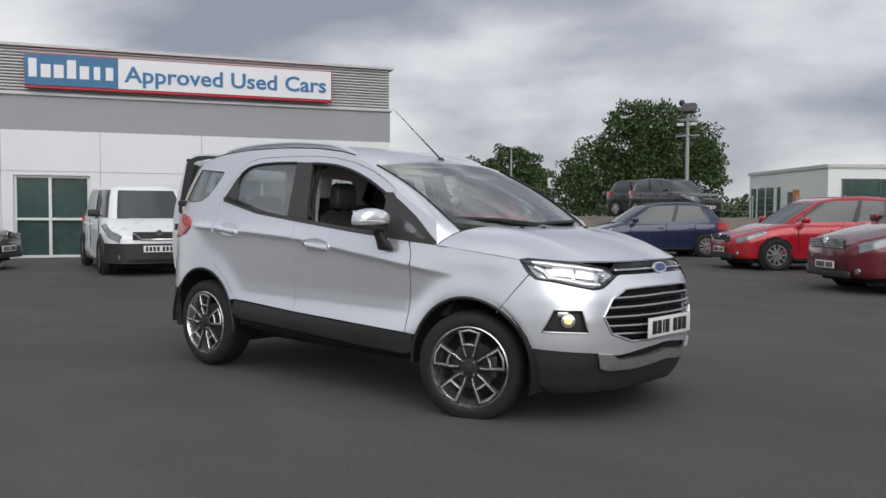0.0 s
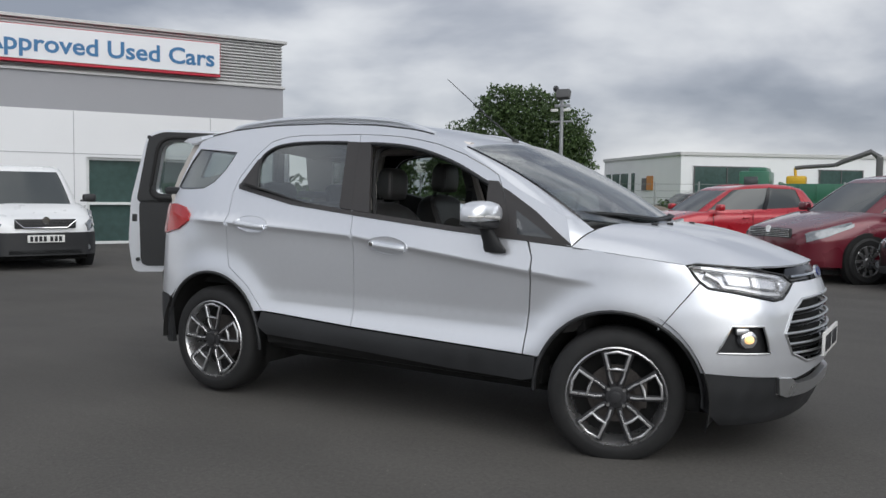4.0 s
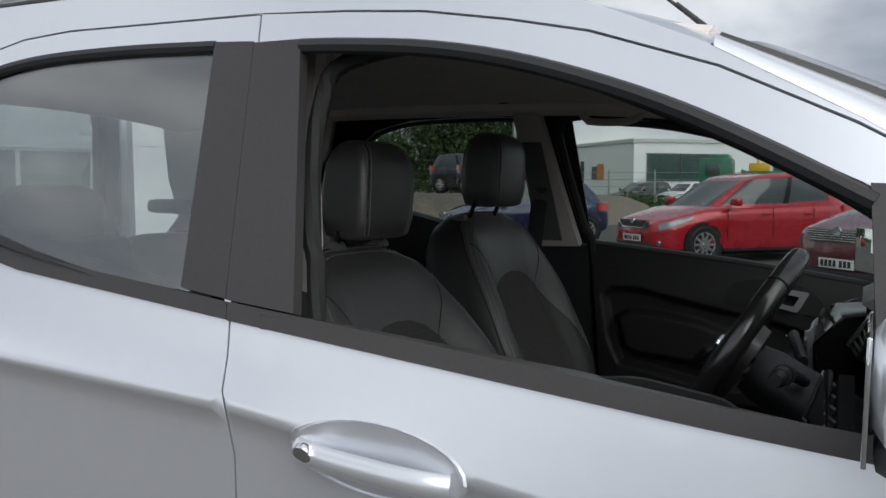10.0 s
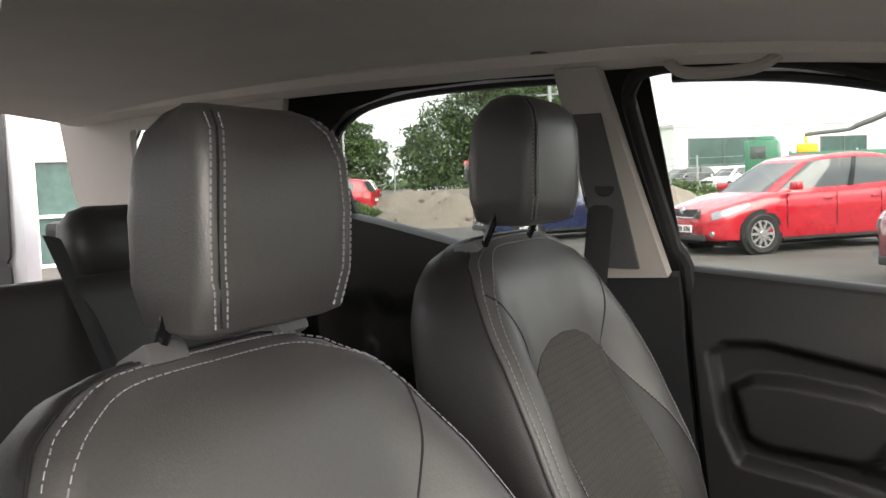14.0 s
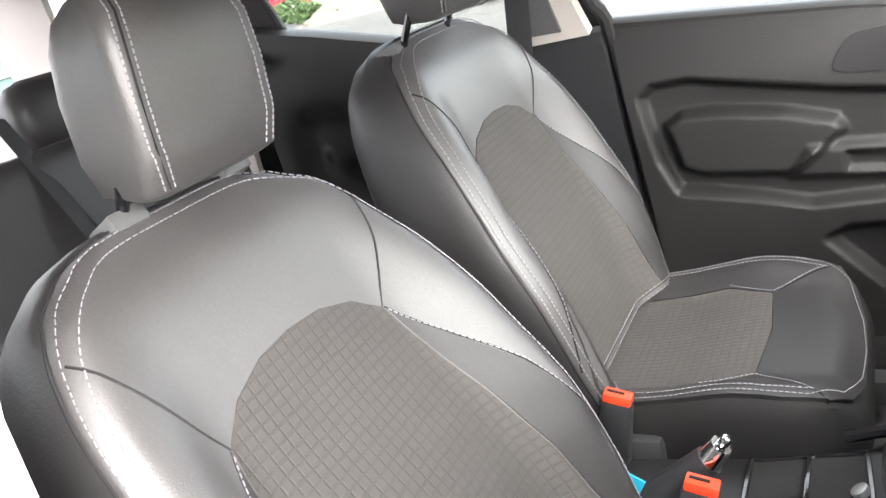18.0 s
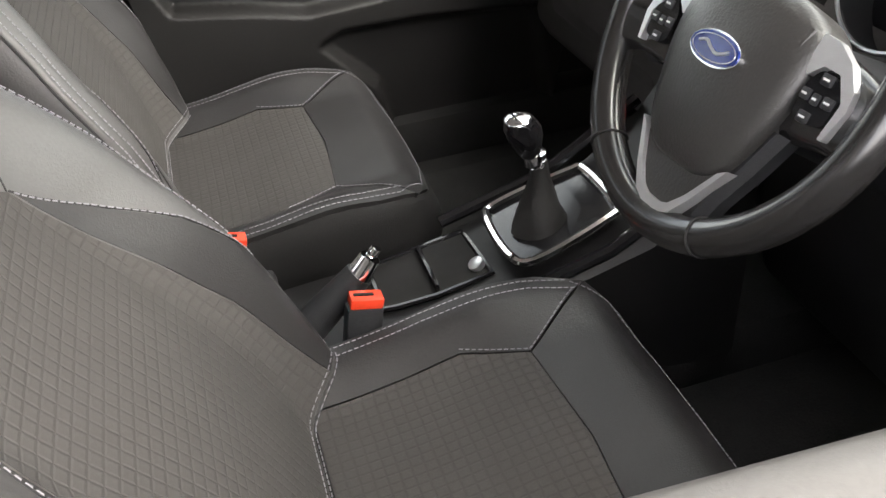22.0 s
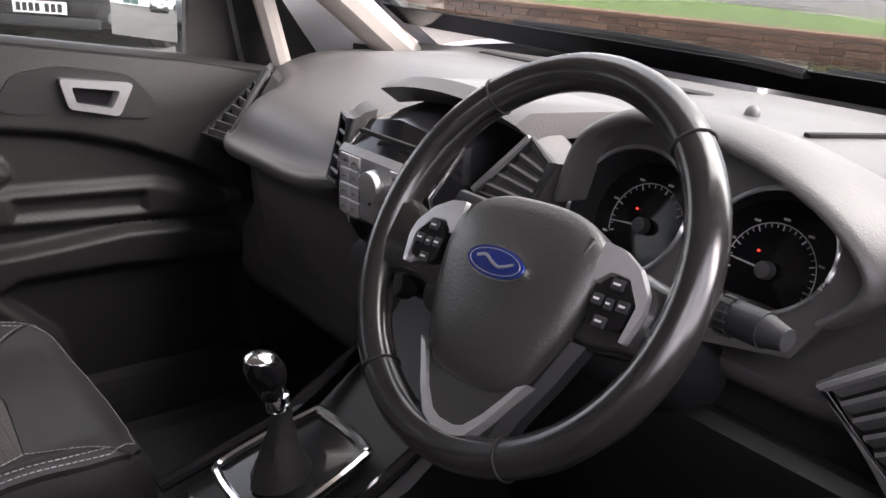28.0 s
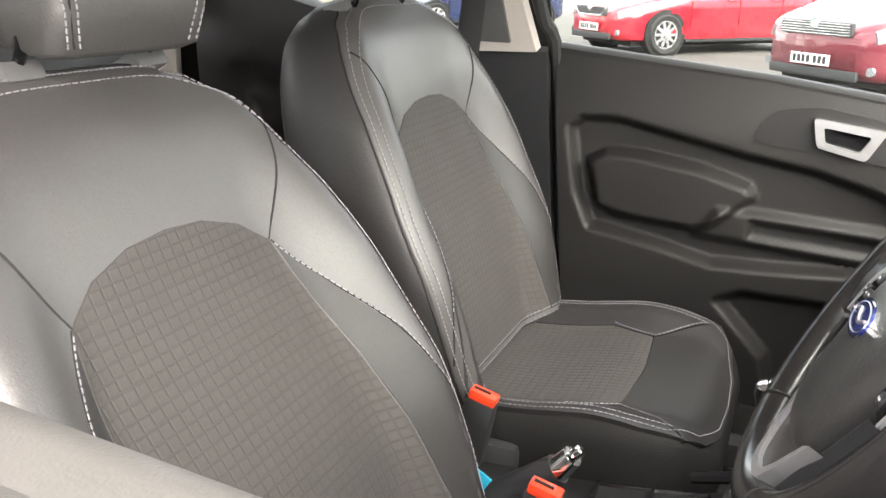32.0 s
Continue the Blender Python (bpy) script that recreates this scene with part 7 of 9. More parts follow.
for s in (-1, 1):
    # spoke body out to the rim, silver frame, key pod
    rows_ = []
    for r, u0, u1, n, hn in ((0.060, -0.052, 0.020, -0.010, 0.012), (0.085, -0.050, 0.022, -0.008, 0.011), (0.115, -0.046, 0.016, -0.006, 0.010), (0.135, -0.046, 0.012, -0.003, 0.010), (0.158, -0.054, 0.020, 0.0, 0.011)):
        rows_.append([wq(s * r, u0 + (u1 - u0) * f, n + hn * c) for f, c in ((0.0, -0.8), (0.0, 0.2), (0.12, 0.9), (0.5, 1.0), (0.88, 0.9), (1.0, 0.2), (1.0, -0.8))])
    spoke = part("spoke", loft(rows_), WHEEL_LEATHER, steer, "moulded black side spoke", sharp=60)
    frame_o = [(0.077, 0.029), (0.094, 0.027), (0.113, 0.017), (0.127, 0.001), (0.130, -0.012), (0.124, -0.037), (0.1195, -0.037), (0.1225, -0.010), (0.109, 0.0075), (0.092, 0.0085), (0.080, -0.002), (0.0755, 0.010)]
    pod_o = [(0.084, -0.004), (0.092, 0.007), (0.108, 0.006), (0.121, -0.006), (0.118, -0.030), (0.096, -0.034), (0.084, -0.028)]
    fr = part("spoke_trim", panel([(s * a, b) for a, b in rounded(frame_o, 0.002)], hub_skin(0.0115), 0.008, (), 0.02), TRIM_SILVER, spoke, "satin silver spoke trim")
    pod = part("switch_pod", panel([(s * a, b) for a, b in shrink(rounded(pod_o, 0.005), 0.0008)], hub_skin(0.0112), 0.008, (), 0.02), GLOSS_BLACK, spoke, "black key pod")
    for r, u, w_ in ((0.102, 0.001, 0.011), (0.090, -0.013, 0.009), (0.113, -0.013, 0.010), (0.101, -0.014, 0.007), (0.099, -0.028, 0.011)):
        kb = box(w_, 0.0085, 0.0026, bevel=0.0012)
        k4 = om.copy()
        k4.translation = wq(s * r, u, 0.0122)
        kb.transform(k4)
        part("switch_key", kb, BLACK_PLASTIC, pod)
        k4.translation = wq(s * r, u, 0.0138)
        kb = box(w_ * 0.55, 0.0016, 0.0005)
        kb.transform(k4)
        part("key_mark", kb, INK_WHITE, pod)
    part("lower_spoke", loft([[wq(s * (r + dr), u, n) for dr, n in ((-0.014, -0.016), (-0.014, -0.002), (0.0, 0.002), (0.010, -0.004), (0.010, -0.016))] for r, u in ((0.076, -0.048), (0.062, -0.084), (0.046, -0.118), (0.036, -0.150))]), BLACK_PLASTIC, steer)
V_OUT = [(0.062, -0.090), (0.040, -0.126), (0.025, -0.145), (0.012, -0.1505)]
V_IN = [(0.0535, -0.0950), (0.0335, -0.1245), (0.0200, -0.1385), (0.0095, -0.1425)]
vee = V_OUT + [(-a, b) for a, b in V_OUT[::-1]] + [(-a, b) for a, b in V_IN] + V_IN[::-1]
part("lower_trim", panel(vee, hub_skin(0.0120), 0.016, (), 0.02), TRIM_SILVER, steer, "V-shaped satin silver trim")
part("lower_panel", panel([(0.050, -0.098)] + V_IN[1:] + [(-a, b) for a, b in V_IN[1:][::-1]] + [(-0.050, -0.098), (-0.03, -0.09), (0.03, -0.09)], hub_skin(0.008), 0.012, (), 0.03), HUB_PLASTIC, steer)
part("rim_bridge", panel([(0.034, -0.140), (0.024, -0.165), (-0.024, -0.165), (-0.034, -0.140)], hub_skin(-0.002), 0.014, (), 0.03), WHEEL_LEATHER, steer)
part("column_shroud", loft([[WC - WN * d + WR * (hw * math.cos(a)) + WUP * (hh * math.sin(a) - 0.020) for a in (2 * math.pi * k / 20 for k in range(20))] for d, hw, hh in ((0.035, 0.045, 0.040), (0.06, 0.060, 0.045), (0.14, 0.066, 0.050), (0.26, 0.072, 0.055))]), BLACK_PLASTIC, car)
# stalks: the left one ends in a flat paddle, the right one in a ribbed grip
st = part("stalk", tube([Vector((0.45, -0.29, 1.020)), Vector((0.437, -0.235, 1.036)), Vector((0.430, -0.200, 1.041)), Vector((0.427, -0.172, 1.042))], 0.0085, 10, flat=1.35, r_end=0.010), BLACK_PLASTIC, car, "black column stalk")
part("stalk_mark", box(0.001, 0.005, 0.002, 0.416, -0.186, 1.046), INK_WHITE, st)
st = part("stalk", tube([Vector((0.46, -0.39, 1.010)), Vector((0.445, -0.43, 1.026)), Vector((0.438, -0.465, 1.032))], 0.009, 10), BLACK_PLASTIC, car, "black column stalk")
part("stalk_grip", tube([Vector((0.440, -0.452, 1.031)), Vector((0.436, -0.480, 1.034)), Vector((0.433, -0.512, 1.035))], 0.0140, 14), BLACK_PLASTIC, st)
part("stalk_cap", tube([Vector((0.433, -0.511, 1.035)), Vector((0.431, -0.530, 1.035))], 0.0130, 14, r_end=0.0085), BLACK_PLASTIC, st)
part("stalk_ring", tube([Vector((0.4370, -0.474, 1.0335)), Vector((0.4362, -0.484, 1.034))], 0.0155, 16), RUBBER, st)
for k in range(14):
    a = 2 * math.pi * k / 14
    part("ring_rib", tube([Vector((0.4370 + 0.0155 * math.cos(a), -0.473, 1.0335 + 0.0155 * math.sin(a))), Vector((0.4362 + 0.0155 * math.cos(a), -0.485, 1.034 + 0.0155 * math.sin(a)))], 0.0010, 4), BLACK_PLASTIC, st)
part("knee_panel", box(0.04, 0.58, 0.32, 0.588, -0.38, 0.730, 0.02, Matrix.Rotation(radians(-14), 4, "Y")), CONSOLE_BLACK, dash)

# centre console
GAITER = material("soft_black_gaiter", (0.008, 0.008, 0.008), 0.6, 0, 0.3, 30, 300, 0.2, 45)
con = part("centre_console", loft([[Vector((x, hw, z0)), Vector((x, hw, z1 - 0.02)), Vector((x, hw - 0.015, z1)), Vector((x, -hw + 0.015 - 0.02, z1)), Vector((x, -hw - 0.02, z1 - 0.02)), Vector((x, -hw - 0.02, z0))] for x, hw, z0, z1 in ((-0.32, 0.075, 0.40, 0.60), (-0.10, 0.080, 0.40, 0.61), (0.10, 0.085, 0.40, 0.620), (0.22, 0.088, 0.40, 0.640), (0.30, 0.092, 0.40, 0.662), (0.42, 0.098, 0.40, 0.70), (0.50, 0.100, 0.40, 0.76), (0.56, 0.10, 0.40, 0.84))]), CONSOLE_BLACK, car, "black centre console")
for y in (0.086, -0.118):
    part("console_rail", tube([(0.20, y, 0.650), (0.36, y, 0.692), (0.50, y * 1.05, 0.775)], 0.010, 8, flat=0.8), GLOSS_BLACK, con)
ring = smooth_line([(0.252, 0.030, 0.678), (0.250, -0.060, 0.678), (0.275, -0.088, 0.683), (0.375, -0.078, 0.712), (0.395, -0.060, 0.718), (0.395, 0.030, 0.718), (0.375, 0.046, 0.712), (0.275, 0.052, 0.683)], 44, True)
part("gear_surround", tube(ring, 0.0062, 8, True), CHROME, con, "chrome gear surround")
part("gear_plate", loft([[Vector((p.x, p.y, p.z - 0.004)) for p in ring], [Vector((0.32 + (p.x - 0.32) * 0.85, -0.018 + (p.y + 0.018) * 0.85, p.z - 0.006)) for p in ring]], True, True), GLOSS_BLACK, con)
rings = []
for f, z in ((1.08, 0.688), (1.0, 0.700), (0.86, 0.714), (0.74, 0.722), (0.60, 0.737), (0.50, 0.746), (0.36, 0.765), (0.27, 0.788)):
    rings.append([Vector((0.308 + 0.036 * f * math.cos(a) * (1 + 0.10 * math.sin(5 * a + z * 60)), -0.020 + 0.034 * f * math.sin(a), z - 0.006)) for a in (2 * math.pi * k / 16 for k in range(16))])
gear = part("gear_lever", loft(rings), GAITER, con, "gear lever with leather gaiter")
part("gear_collar", cyl(0.013, 0.015, 0.02, Matrix.Translation((0.300, -0.024, 0.788)), 18, 0.002), CHROME, gear)
part("gear_knob", loft([[Vector((0.293 + r * math.cos(a) - 0.003 * k, -0.025 + r * math.sin(a), z)) for a in (2 * math.pi * j / 20 for j in range(20))] for k, (r, z) in enumerate(((0.012, 0.795), (0.018, 0.808), (0.023, 0.825), (0.0235, 0.836), (0.019, 0.846), (0.008, 0.851)))]), GLOSS_BLACK, gear)
part("knob_cap", ball(0.019, 0.019, 0.006, Matrix.Translation((0.280, -0.025, 0.847))), CHROME, gear)
part("knob_mark", tube([(0.274, -0.033, 0.8535), (0.274, -0.017, 0.8535)], 0.0009, 4), GLOSS_BLACK, gear)
# handbrake, cup holders, buckles and the blue tag
hb = part("handbrake", tube([(-0.05, -0.056, 0.610), (0.0, -0.058, 0.655), (0.058, -0.060, 0.706)], 0.024, 14, flat=1.15, r_end=0.0165), BLACK_PLASTIC, car, "black handbrake lever with chrome tip")
part("brake_tip", tube([(0.056, -0.060, 0.704), (0.064, -0.060, 0.714), (0.074, -0.060, 0.727)], 0.0165, 14, r_end=0.0135), CHROME, hb)
part("brake_button", cyl(0.0072, 0.0068, 0.014, Matrix.Translation((0.079, -0.060, 0.733)) @ Matrix.Rotation(radians(38), 4, "Y"), 14, 0.002), CHROME, hb)
part("brake_gaiter", box(0.10, 0.06, 0.05, -0.06, -0.056, 0.620, 0.02), LEATHER_SHADED, hb)
tray = [(0.085, -0.040), (0.085, 0.058), (0.225, 0.062), (0.232, -0.044), (0.155, -0.048)]
tz_ = lambda x: 0.6225 + 0.135 * max(0.0, x - 0.10)
part("console_tray", loft([[Vector((x, y, tz_(x) + 0.001)) for x, y in tray], [Vector((0.158 + (x - 0.158) * 0.93, y * 0.92, tz_(x) + 0.0025)) for x, y in tray]]), DARK_GAP, con, "open black console tray")
part("tray_rim", tube([Vector((p.x, p.y, tz_(p.x) + 0.003)) for p in resample([Vector(q) for q in tray], 0.02)], 0.0042, 6, True), GLOSS_BLACK, con)
part("tray_divider", box(0.006, 0.094, 0.018, 0.158, 0.008, 0.634, 0.002), GLOSS_BLACK, con)
part("power_socket", cyl(0.011, 0.011, 0.010, Matrix.Translation((0.218, -0.02, 0.645)) @ Matrix.Rotation(radians(-30), 4, "Y"), 18, 0.002), SATIN_CHROME, con, "chrome-ringed power socket")
for (x, y, z), nm in (((0.055, -0.102, 0.685), "d"), ((-0.082, 0.062, 0.700), "p")):
    bk = part("belt_buckle", box(0.045, 0.026, 0.11, x - 0.012, y, z - 0.045, 0.008, Matrix.Rotation(radians(10), 4, "Y")), BLACK_PLASTIC, car, "black belt buckle with red button")
    part("buckle_button", box(0.040, 0.022, 0.014, x, y, z + 0.014, 0.003, Matrix.Rotation(radians(14), 4, "Y")), BUCKLE_RED, bk)
    part("buckle_slot", box(0.024, 0.004, 0.004, x - 0.002, y, z + 0.0215, rot=Matrix.Rotation(radians(14), 4, "Y")), DARK_GAP, bk)
tag = part("key_tag", box(0.05, 0.003, 0.05, -0.055, -0.07, 0.665, 0.001, Matrix.Rotation(radians(30), 4, "Y")), TAG_BLUE, car, "bright blue plastic tag")
# ---- parked cars round the yard ----
FAR_GLASS = material("dark_reflecting_car_glass", (0.055, 0.062, 0.064), 0.05, 0, 0.03, 2, 20, spec=0.8)
CLEAR_LAMP = material("clear_headlamp", (0.22, 0.235, 0.25), 0.12, 0.4, 0.25, 18, 60, coat=1.0)
PAINT_RED = material("bright_red_metallic_paint", (0.42, 0.010, 0.022), 0.28, 0.2, 0.04, 3, 600, coat=1.0)
PAINT_MAROON = material("deep_maroon_paint", (0.135, 0.010, 0.022), 0.28, 0.25, 0.05, 3, 600, coat=1.0)
PAINT_BLUE = material("dark_blue_paint", (0.012, 0.020, 0.065), 0.28, 0.2, 0.05, 3, 600, coat=1.0)
PAINT_BLACK = material("charcoal_metallic_paint", (0.030, 0.029, 0.032), 0.28, 0.3, 0.05, 3, 600, coat=1.0)
PAINT_WHITE = material("white_van_paint", (0.80, 0.81, 0.82), 0.3, 0, 0.03, 3, 600, coat=0.6)


def car_wheel(r, w, x, y, side, parent, spokes=10, steel=False):
    """A tyre with its rim: side is +1 where the face looks to +y."""
    prof = [(0.68, -0.42), (0.90, -0.5), (0.98, -0.40), (1.0, -0.2), (1.0, 0.2), (0.98, 0.40), (0.90, 0.5), (0.68, 0.42)]
    m = Matrix.Translation((x, y, r))
    rings = [[m @ Vector((r * p * math.cos(a), w * q, r * p * math.sin(a))) for p, q in prof] for a in (2 * math.pi * k / 28 for k in range(28))]
    tyre_bm = loft(rings + [rings[0]], True, False)
    bmesh.ops.remove_doubles(tyre_bm, verts=tyre_bm.verts, dist=1e-5)
    wheel = part("wheel", tyre_bm, RUBBER, parent)
    face = w * 0.40 * side
    rot = m @ Matrix.Rotation(radians(90), 4, "X")
    rim = cyl(r * 0.67, r * 0.67, w * 0.55, rot, 28)
    part("rim_well", rim, DARK_GAP, wheel)
    own = bmesh.new()
    for k in range(spokes):
        a = 2 * math.pi * k / spokes
        d, t = Vector((math.cos(a), 0, math.sin(a))), Vector((-math.sin(a), 0, math.cos(a)))
        f = Vector((0, face * 0.80, 0))
        o = Vector((0, side * 0.022, 0))
        lo = [m @ (d * r * 0.10 + t * s * 0.026 + f + o * q) for s, q in ((-1, 0), (-1, 1), (1, 1), (1, 0))]
        hi = [m @ (d * r * 0.64 + t * s * 0.018 + f + o * q) for s, q in ((-1, 0), (-1, 1), (1, 1), (1, 0))]
        loft([lo, hi], bm=own)
    cyl(r * 0.16, r * 0.14, 0.03, Matrix.Translation((x, y + face * 0.80 + side * 0.02, r)) @ Matrix.Rotation(radians(90), 4, "X"), 16, bm=own)
    tube([m @ Vector((r * 0.655 * math.cos(a), face * 0.86, r * 0.655 * math.sin(a))) for a in (2 * math.pi * k / 28 for k in range(28))], 0.014, 6, True, own, up=(0, 1, 0))
    part("rim", own, GREY_PLASTIC if steel else ALLOY, wheel, "silver spoked rim")
    return wheel


def parked_car(name, label, category, x, y, z, heading, size, paint, cabin, group="parked cars", tall_nose=0.0, grille="bars", lower=None, dark_side=False):
    """A parked car of length, width and height, its cabin given by the belt's and roof's ends (as shares of the length, from the nose)."""
    ln, wd, ht = size
    hw = wd / 2
    root = thing(name, label, category, Matrix.Translation((x, y, z)) @ Matrix.Rotation(radians(heading), 4, "Z"), group)
    nose, tail = ln * 0.5, -ln * 0.5
    rad = 0.205 * ht if ht < 1.7 else 0.31
    ax_f, ax_r = nose - 0.195 * ln, tail + 0.175 * ln
    ground = 0.2
    belt0, belt1 = 0.62 * ht + tall_nose * 0.3, 0.665 * ht + tall_nose * 0.3
    b0, b1, r0, r1 = [nose - ln * c for c in cabin]

    def top(u):
        # shoulder line from nose (0) to tail (1)
        return float(np.interp(u, [0, 0.03, 0.10, cabin[0], cabin[0] + 0.1, cabin[1] - 0.02, 0.97, 1.0], [0.40 * ht + tall_nose, 0.46 * ht + tall_nose, 0.52 * ht + tall_nose, belt0, belt0 + 0.01, belt1, belt1 - 0.03, 0.50 * ht]))

    def half(u):
        return hw * float(np.interp(u, [0, 0.02, 0.06, 0.14, 0.25, 0.8, 0.92, 0.98, 1.0], [0.60, 0.76, 0.90, 0.98, 1.0, 1.0, 0.96, 0.86, 0.74]))

    def low(u, s=0):
        return float(np.interp(u, [0, 0.03, 0.1, 0.9, 0.97, 1.0], [0.30, 0.22, ground, ground, 0.26, 0.36]))
    rings = []
    us = [0, 0.012, 0.03, 0.06, 0.10, 0.15, 0.22, 0.3, 0.4, 0.5, 0.6, 0.7, 0.8, 0.88, 0.94, 0.975, 0.99, 1.0]
    for u in us:
        xx, h, zt, zl = nose - ln * u, half(u), top(u), low(u)
        arc = []
        for f, g in ((0.90, 0.0), (0.985, 0.06), (1.0, 0.22), (0.985, 0.45), (1.0, 0.62), (0.985, 0.80), (0.95, 0.91), (0.88, 0.975), (0.70, 1.0), (0.35, 1.012)):
            arc.append((h * f, zl + (zt - zl) * g))
        rings.append([Vector((xx, a, b)) for a, b in arc] + [Vector((xx, -a, b)) for a, b in arc[::-1]])
    body = part("body", loft(rings), paint, root, sharp=50)
    # cabin: the roof arches a little from end to end
    arch = 0.02 * ht if dark_side else 0.055 * ht
    rings = []
    for g, ha in ((0.0, 0.93), (0.25, 0.90), (0.6, 0.845), (0.85, 0.79), (0.95, 0.74), (1.0, 0.62)):
        ring = []
        bz = belt0 - 0.03 + (ht - belt0 + 0.03) * g
        ga = g if g < 0.95 else 0.95 + (g - 0.95) * 2.2
        xa, xb = b0 + (r0 - b0) * ga, b1 + (r1 - b1) * ga
        for k in range(36):
            a = 2 * math.pi * k / 36
            cx = math.copysign(abs(math.cos(a)) ** 0.42, math.cos(a))
            cy = math.copysign(abs(math.sin(a)) ** 0.32, math.sin(a))
            mid = (xa + xb) / 2
            ring.append(Vector((mid + (xa - xb) / 2 * cx, hw * ha * cy, bz - arch * g * g * cx * cx)))
        rings.append(ring)
    glass_n = 4
    cabin_p = part("cabin_glass", loft(rings[:glass_n], True, False), FAR_GLASS, root, "dark reflecting windows", sharp=50)
    part("roof", loft([[p + Vector((0, 0, 0.002)) for p in rings[glass_n - 1]]] + rings[glass_n:]), paint, root, sharp=50)

    def ring_pt(a, g, lift):
        ha = float(np.interp(g, [0, 0.25, 0.6, 0.85, 0.95], [0.93, 0.90, 0.845, 0.79, 0.74]))
        xa, xb = b0 + (r0 - b0) * g, b1 + (r1 - b1) * g
        cx = math.copysign(abs(math.cos(a)) ** 0.42, math.cos(a))
        cy = math.copysign(abs(math.sin(a)) ** 0.32, math.sin(a))
        q = Vector(((xa + xb) / 2 + (xa - xb) / 2 * cx, hw * ha * cy, belt0 - 0.03 + (ht - belt0 + 0.03) * g - arch * g * g * cx * cx))
        return q + Vector((cx, cy, 0)).normalized() * lift

    def ang(xf):
        cx = 1 - 2 * xf
        return math.acos(max(-1, min(1, math.copysign(abs(cx) ** (1 / 0.42), cx))))

    def pillar(pname, aa0, aa1, s, mat, lift=0.010):
        rows_ = []
        for k in range(8):
            g = 0.02 + 0.85 * k / 7
            rows_.append([ring_pt(s * (aa0 + (aa1 - aa0) * j / 6), g, lift) for j in range(7)])
        part(pname, loft(rows_, False, False), mat, root)
    # the waist's strip closes the glass below the side windows
    for s in (-1, 1):
        pillar("front_pillar", radians(20), radians(40), s, paint)
        pillar("centre_pillar", ang(0.455), ang(0.495), s, GLOSS_BLACK if not dark_side else paint)
        if dark_side:
            pillar("side_panel", ang(0.33), radians(165), s, paint)
        else:
            pillar("rear_pillar", ang(0.815), radians(154), s, paint)
            rows_ = []
            for k in range(20):
                xf = 0.06 + 0.76 * k / 19
                a = ang(xf)
                rise = 0.10 + 0.12 * (k / 19) ** 2
                rows_.append([ring_pt(s * a, 0.0, 0.012), ring_pt(s * a, rise * 0.6, 0.012), ring_pt(s * a, rise, 0.009)])
            part("waist_panel", loft(rows_, False, False), paint, root)
    # wheels in dark arches
    for xx in (ax_f, ax_r):
        for s in (-1, 1):
            u = (nose - xx) / ln
            yy = s * half(u)
            part("wheel_arch", cyl(rad * 1.20, rad * 1.20, 0.14, Matrix.Translation((xx, yy - s * 0.068, rad * 1.02)) @ Matrix.Rotation(radians(90), 4, "X"), 28, 0.015), BLACK_PLASTIC if dark_side or lower else DARK_GAP, root)
            car_wheel(rad, 0.20, xx, yy - s * 0.068, s, root, 5 if dark_side else 10, dark_side)
    # sills, doors' joints, handles, mirrors
    for s in (-1, 1):
        part("sill", box(ax_f - ax_r - 2.5 * rad, 0.05, 0.09, (ax_f + ax_r) / 2, s * (hw - 0.045), ground + 0.035, 0.015), BLACK_PLASTIC, root)
        for u in (cabin[0] + 0.06, 0.53, 0.74):
            xx = nose - ln * u
            part("door_joint", box(0.008, 0.012, belt0 - 0.40, xx, s * (hw - 0.004), (belt0 + 0.32) / 2, 0.002), DARK_GAP, root)
        for u in (0.49, 0.71):
            part("door_handle", box(0.16, 0.035, 0.03, nose - ln * u, s * (hw + 0.004), belt0 - 0.13, 0.012), paint, root)
        mx = b0 - 0.42 * (b0 - r0) * 0.5 - 0.16
        mirror_bm = box(0.13, 0.20, 0.13, mx, s * (hw + 0.07), belt0 + 0.075, 0.05, seg=4)
        mir = part("door_mirror", mirror_bm, BLACK_PLASTIC if dark_side else paint, root)
        part("mirror_arm", box(0.05, 0.10, 0.035, mx, s * (hw - 0.02), belt0 + 0.03, 0.012), BLACK_PLASTIC, mir)
        # headlamps and tail lamps wrap the corners
        own = []
        for k in range(9):
            u = 0.018 + 0.125 * k / 8
            h, zt, zl, xx = half(u), top(u), low(u), nose - ln * u
            g0 = 0.70 + 0.16 * k / 8
            arc = [(0.995, g0), (0.985, g0 + 0.06), (0.962, 0.90), (0.925, 0.945)]
            own.append([Vector((xx + 0.012 * (1 - k / 8), s * (h * f + 0.010), zl + (zt - zl) * g)) for f, g in arc] + [Vector((xx - 0.02, s * (h * f - 0.05), zl + (zt - zl) * g - 0.02)) for f, g in arc[::-1]])
        part("headlamp", loft(own), CLEAR_LAMP, root, sharp=50)
        own = []
        for k in range(7):
            u = 0.90 + 0.095 * k / 6
            h = half(u) + 0.006
            z0, z1 = 0.50 * ht + tall_nose + 0.02 * k / 6, 0.62 * ht + tall_nose * 0.9 + 0.03 * k / 6
            own.append([Vector((nose - ln * u - 0.012, s * h, z0)), Vector((nose - ln * u - 0.012, s * h * 0.985, z1)), Vector((nose - ln * u, s * (h - 0.10), z1 - 0.004)), Vector((nose - ln * u, s * (h - 0.10), z0))])
        part("tail_lamp", loft(own), TAIL_RED, root)
    # grille, intake and plate
    gz = 0.42 * ht + tall_nose
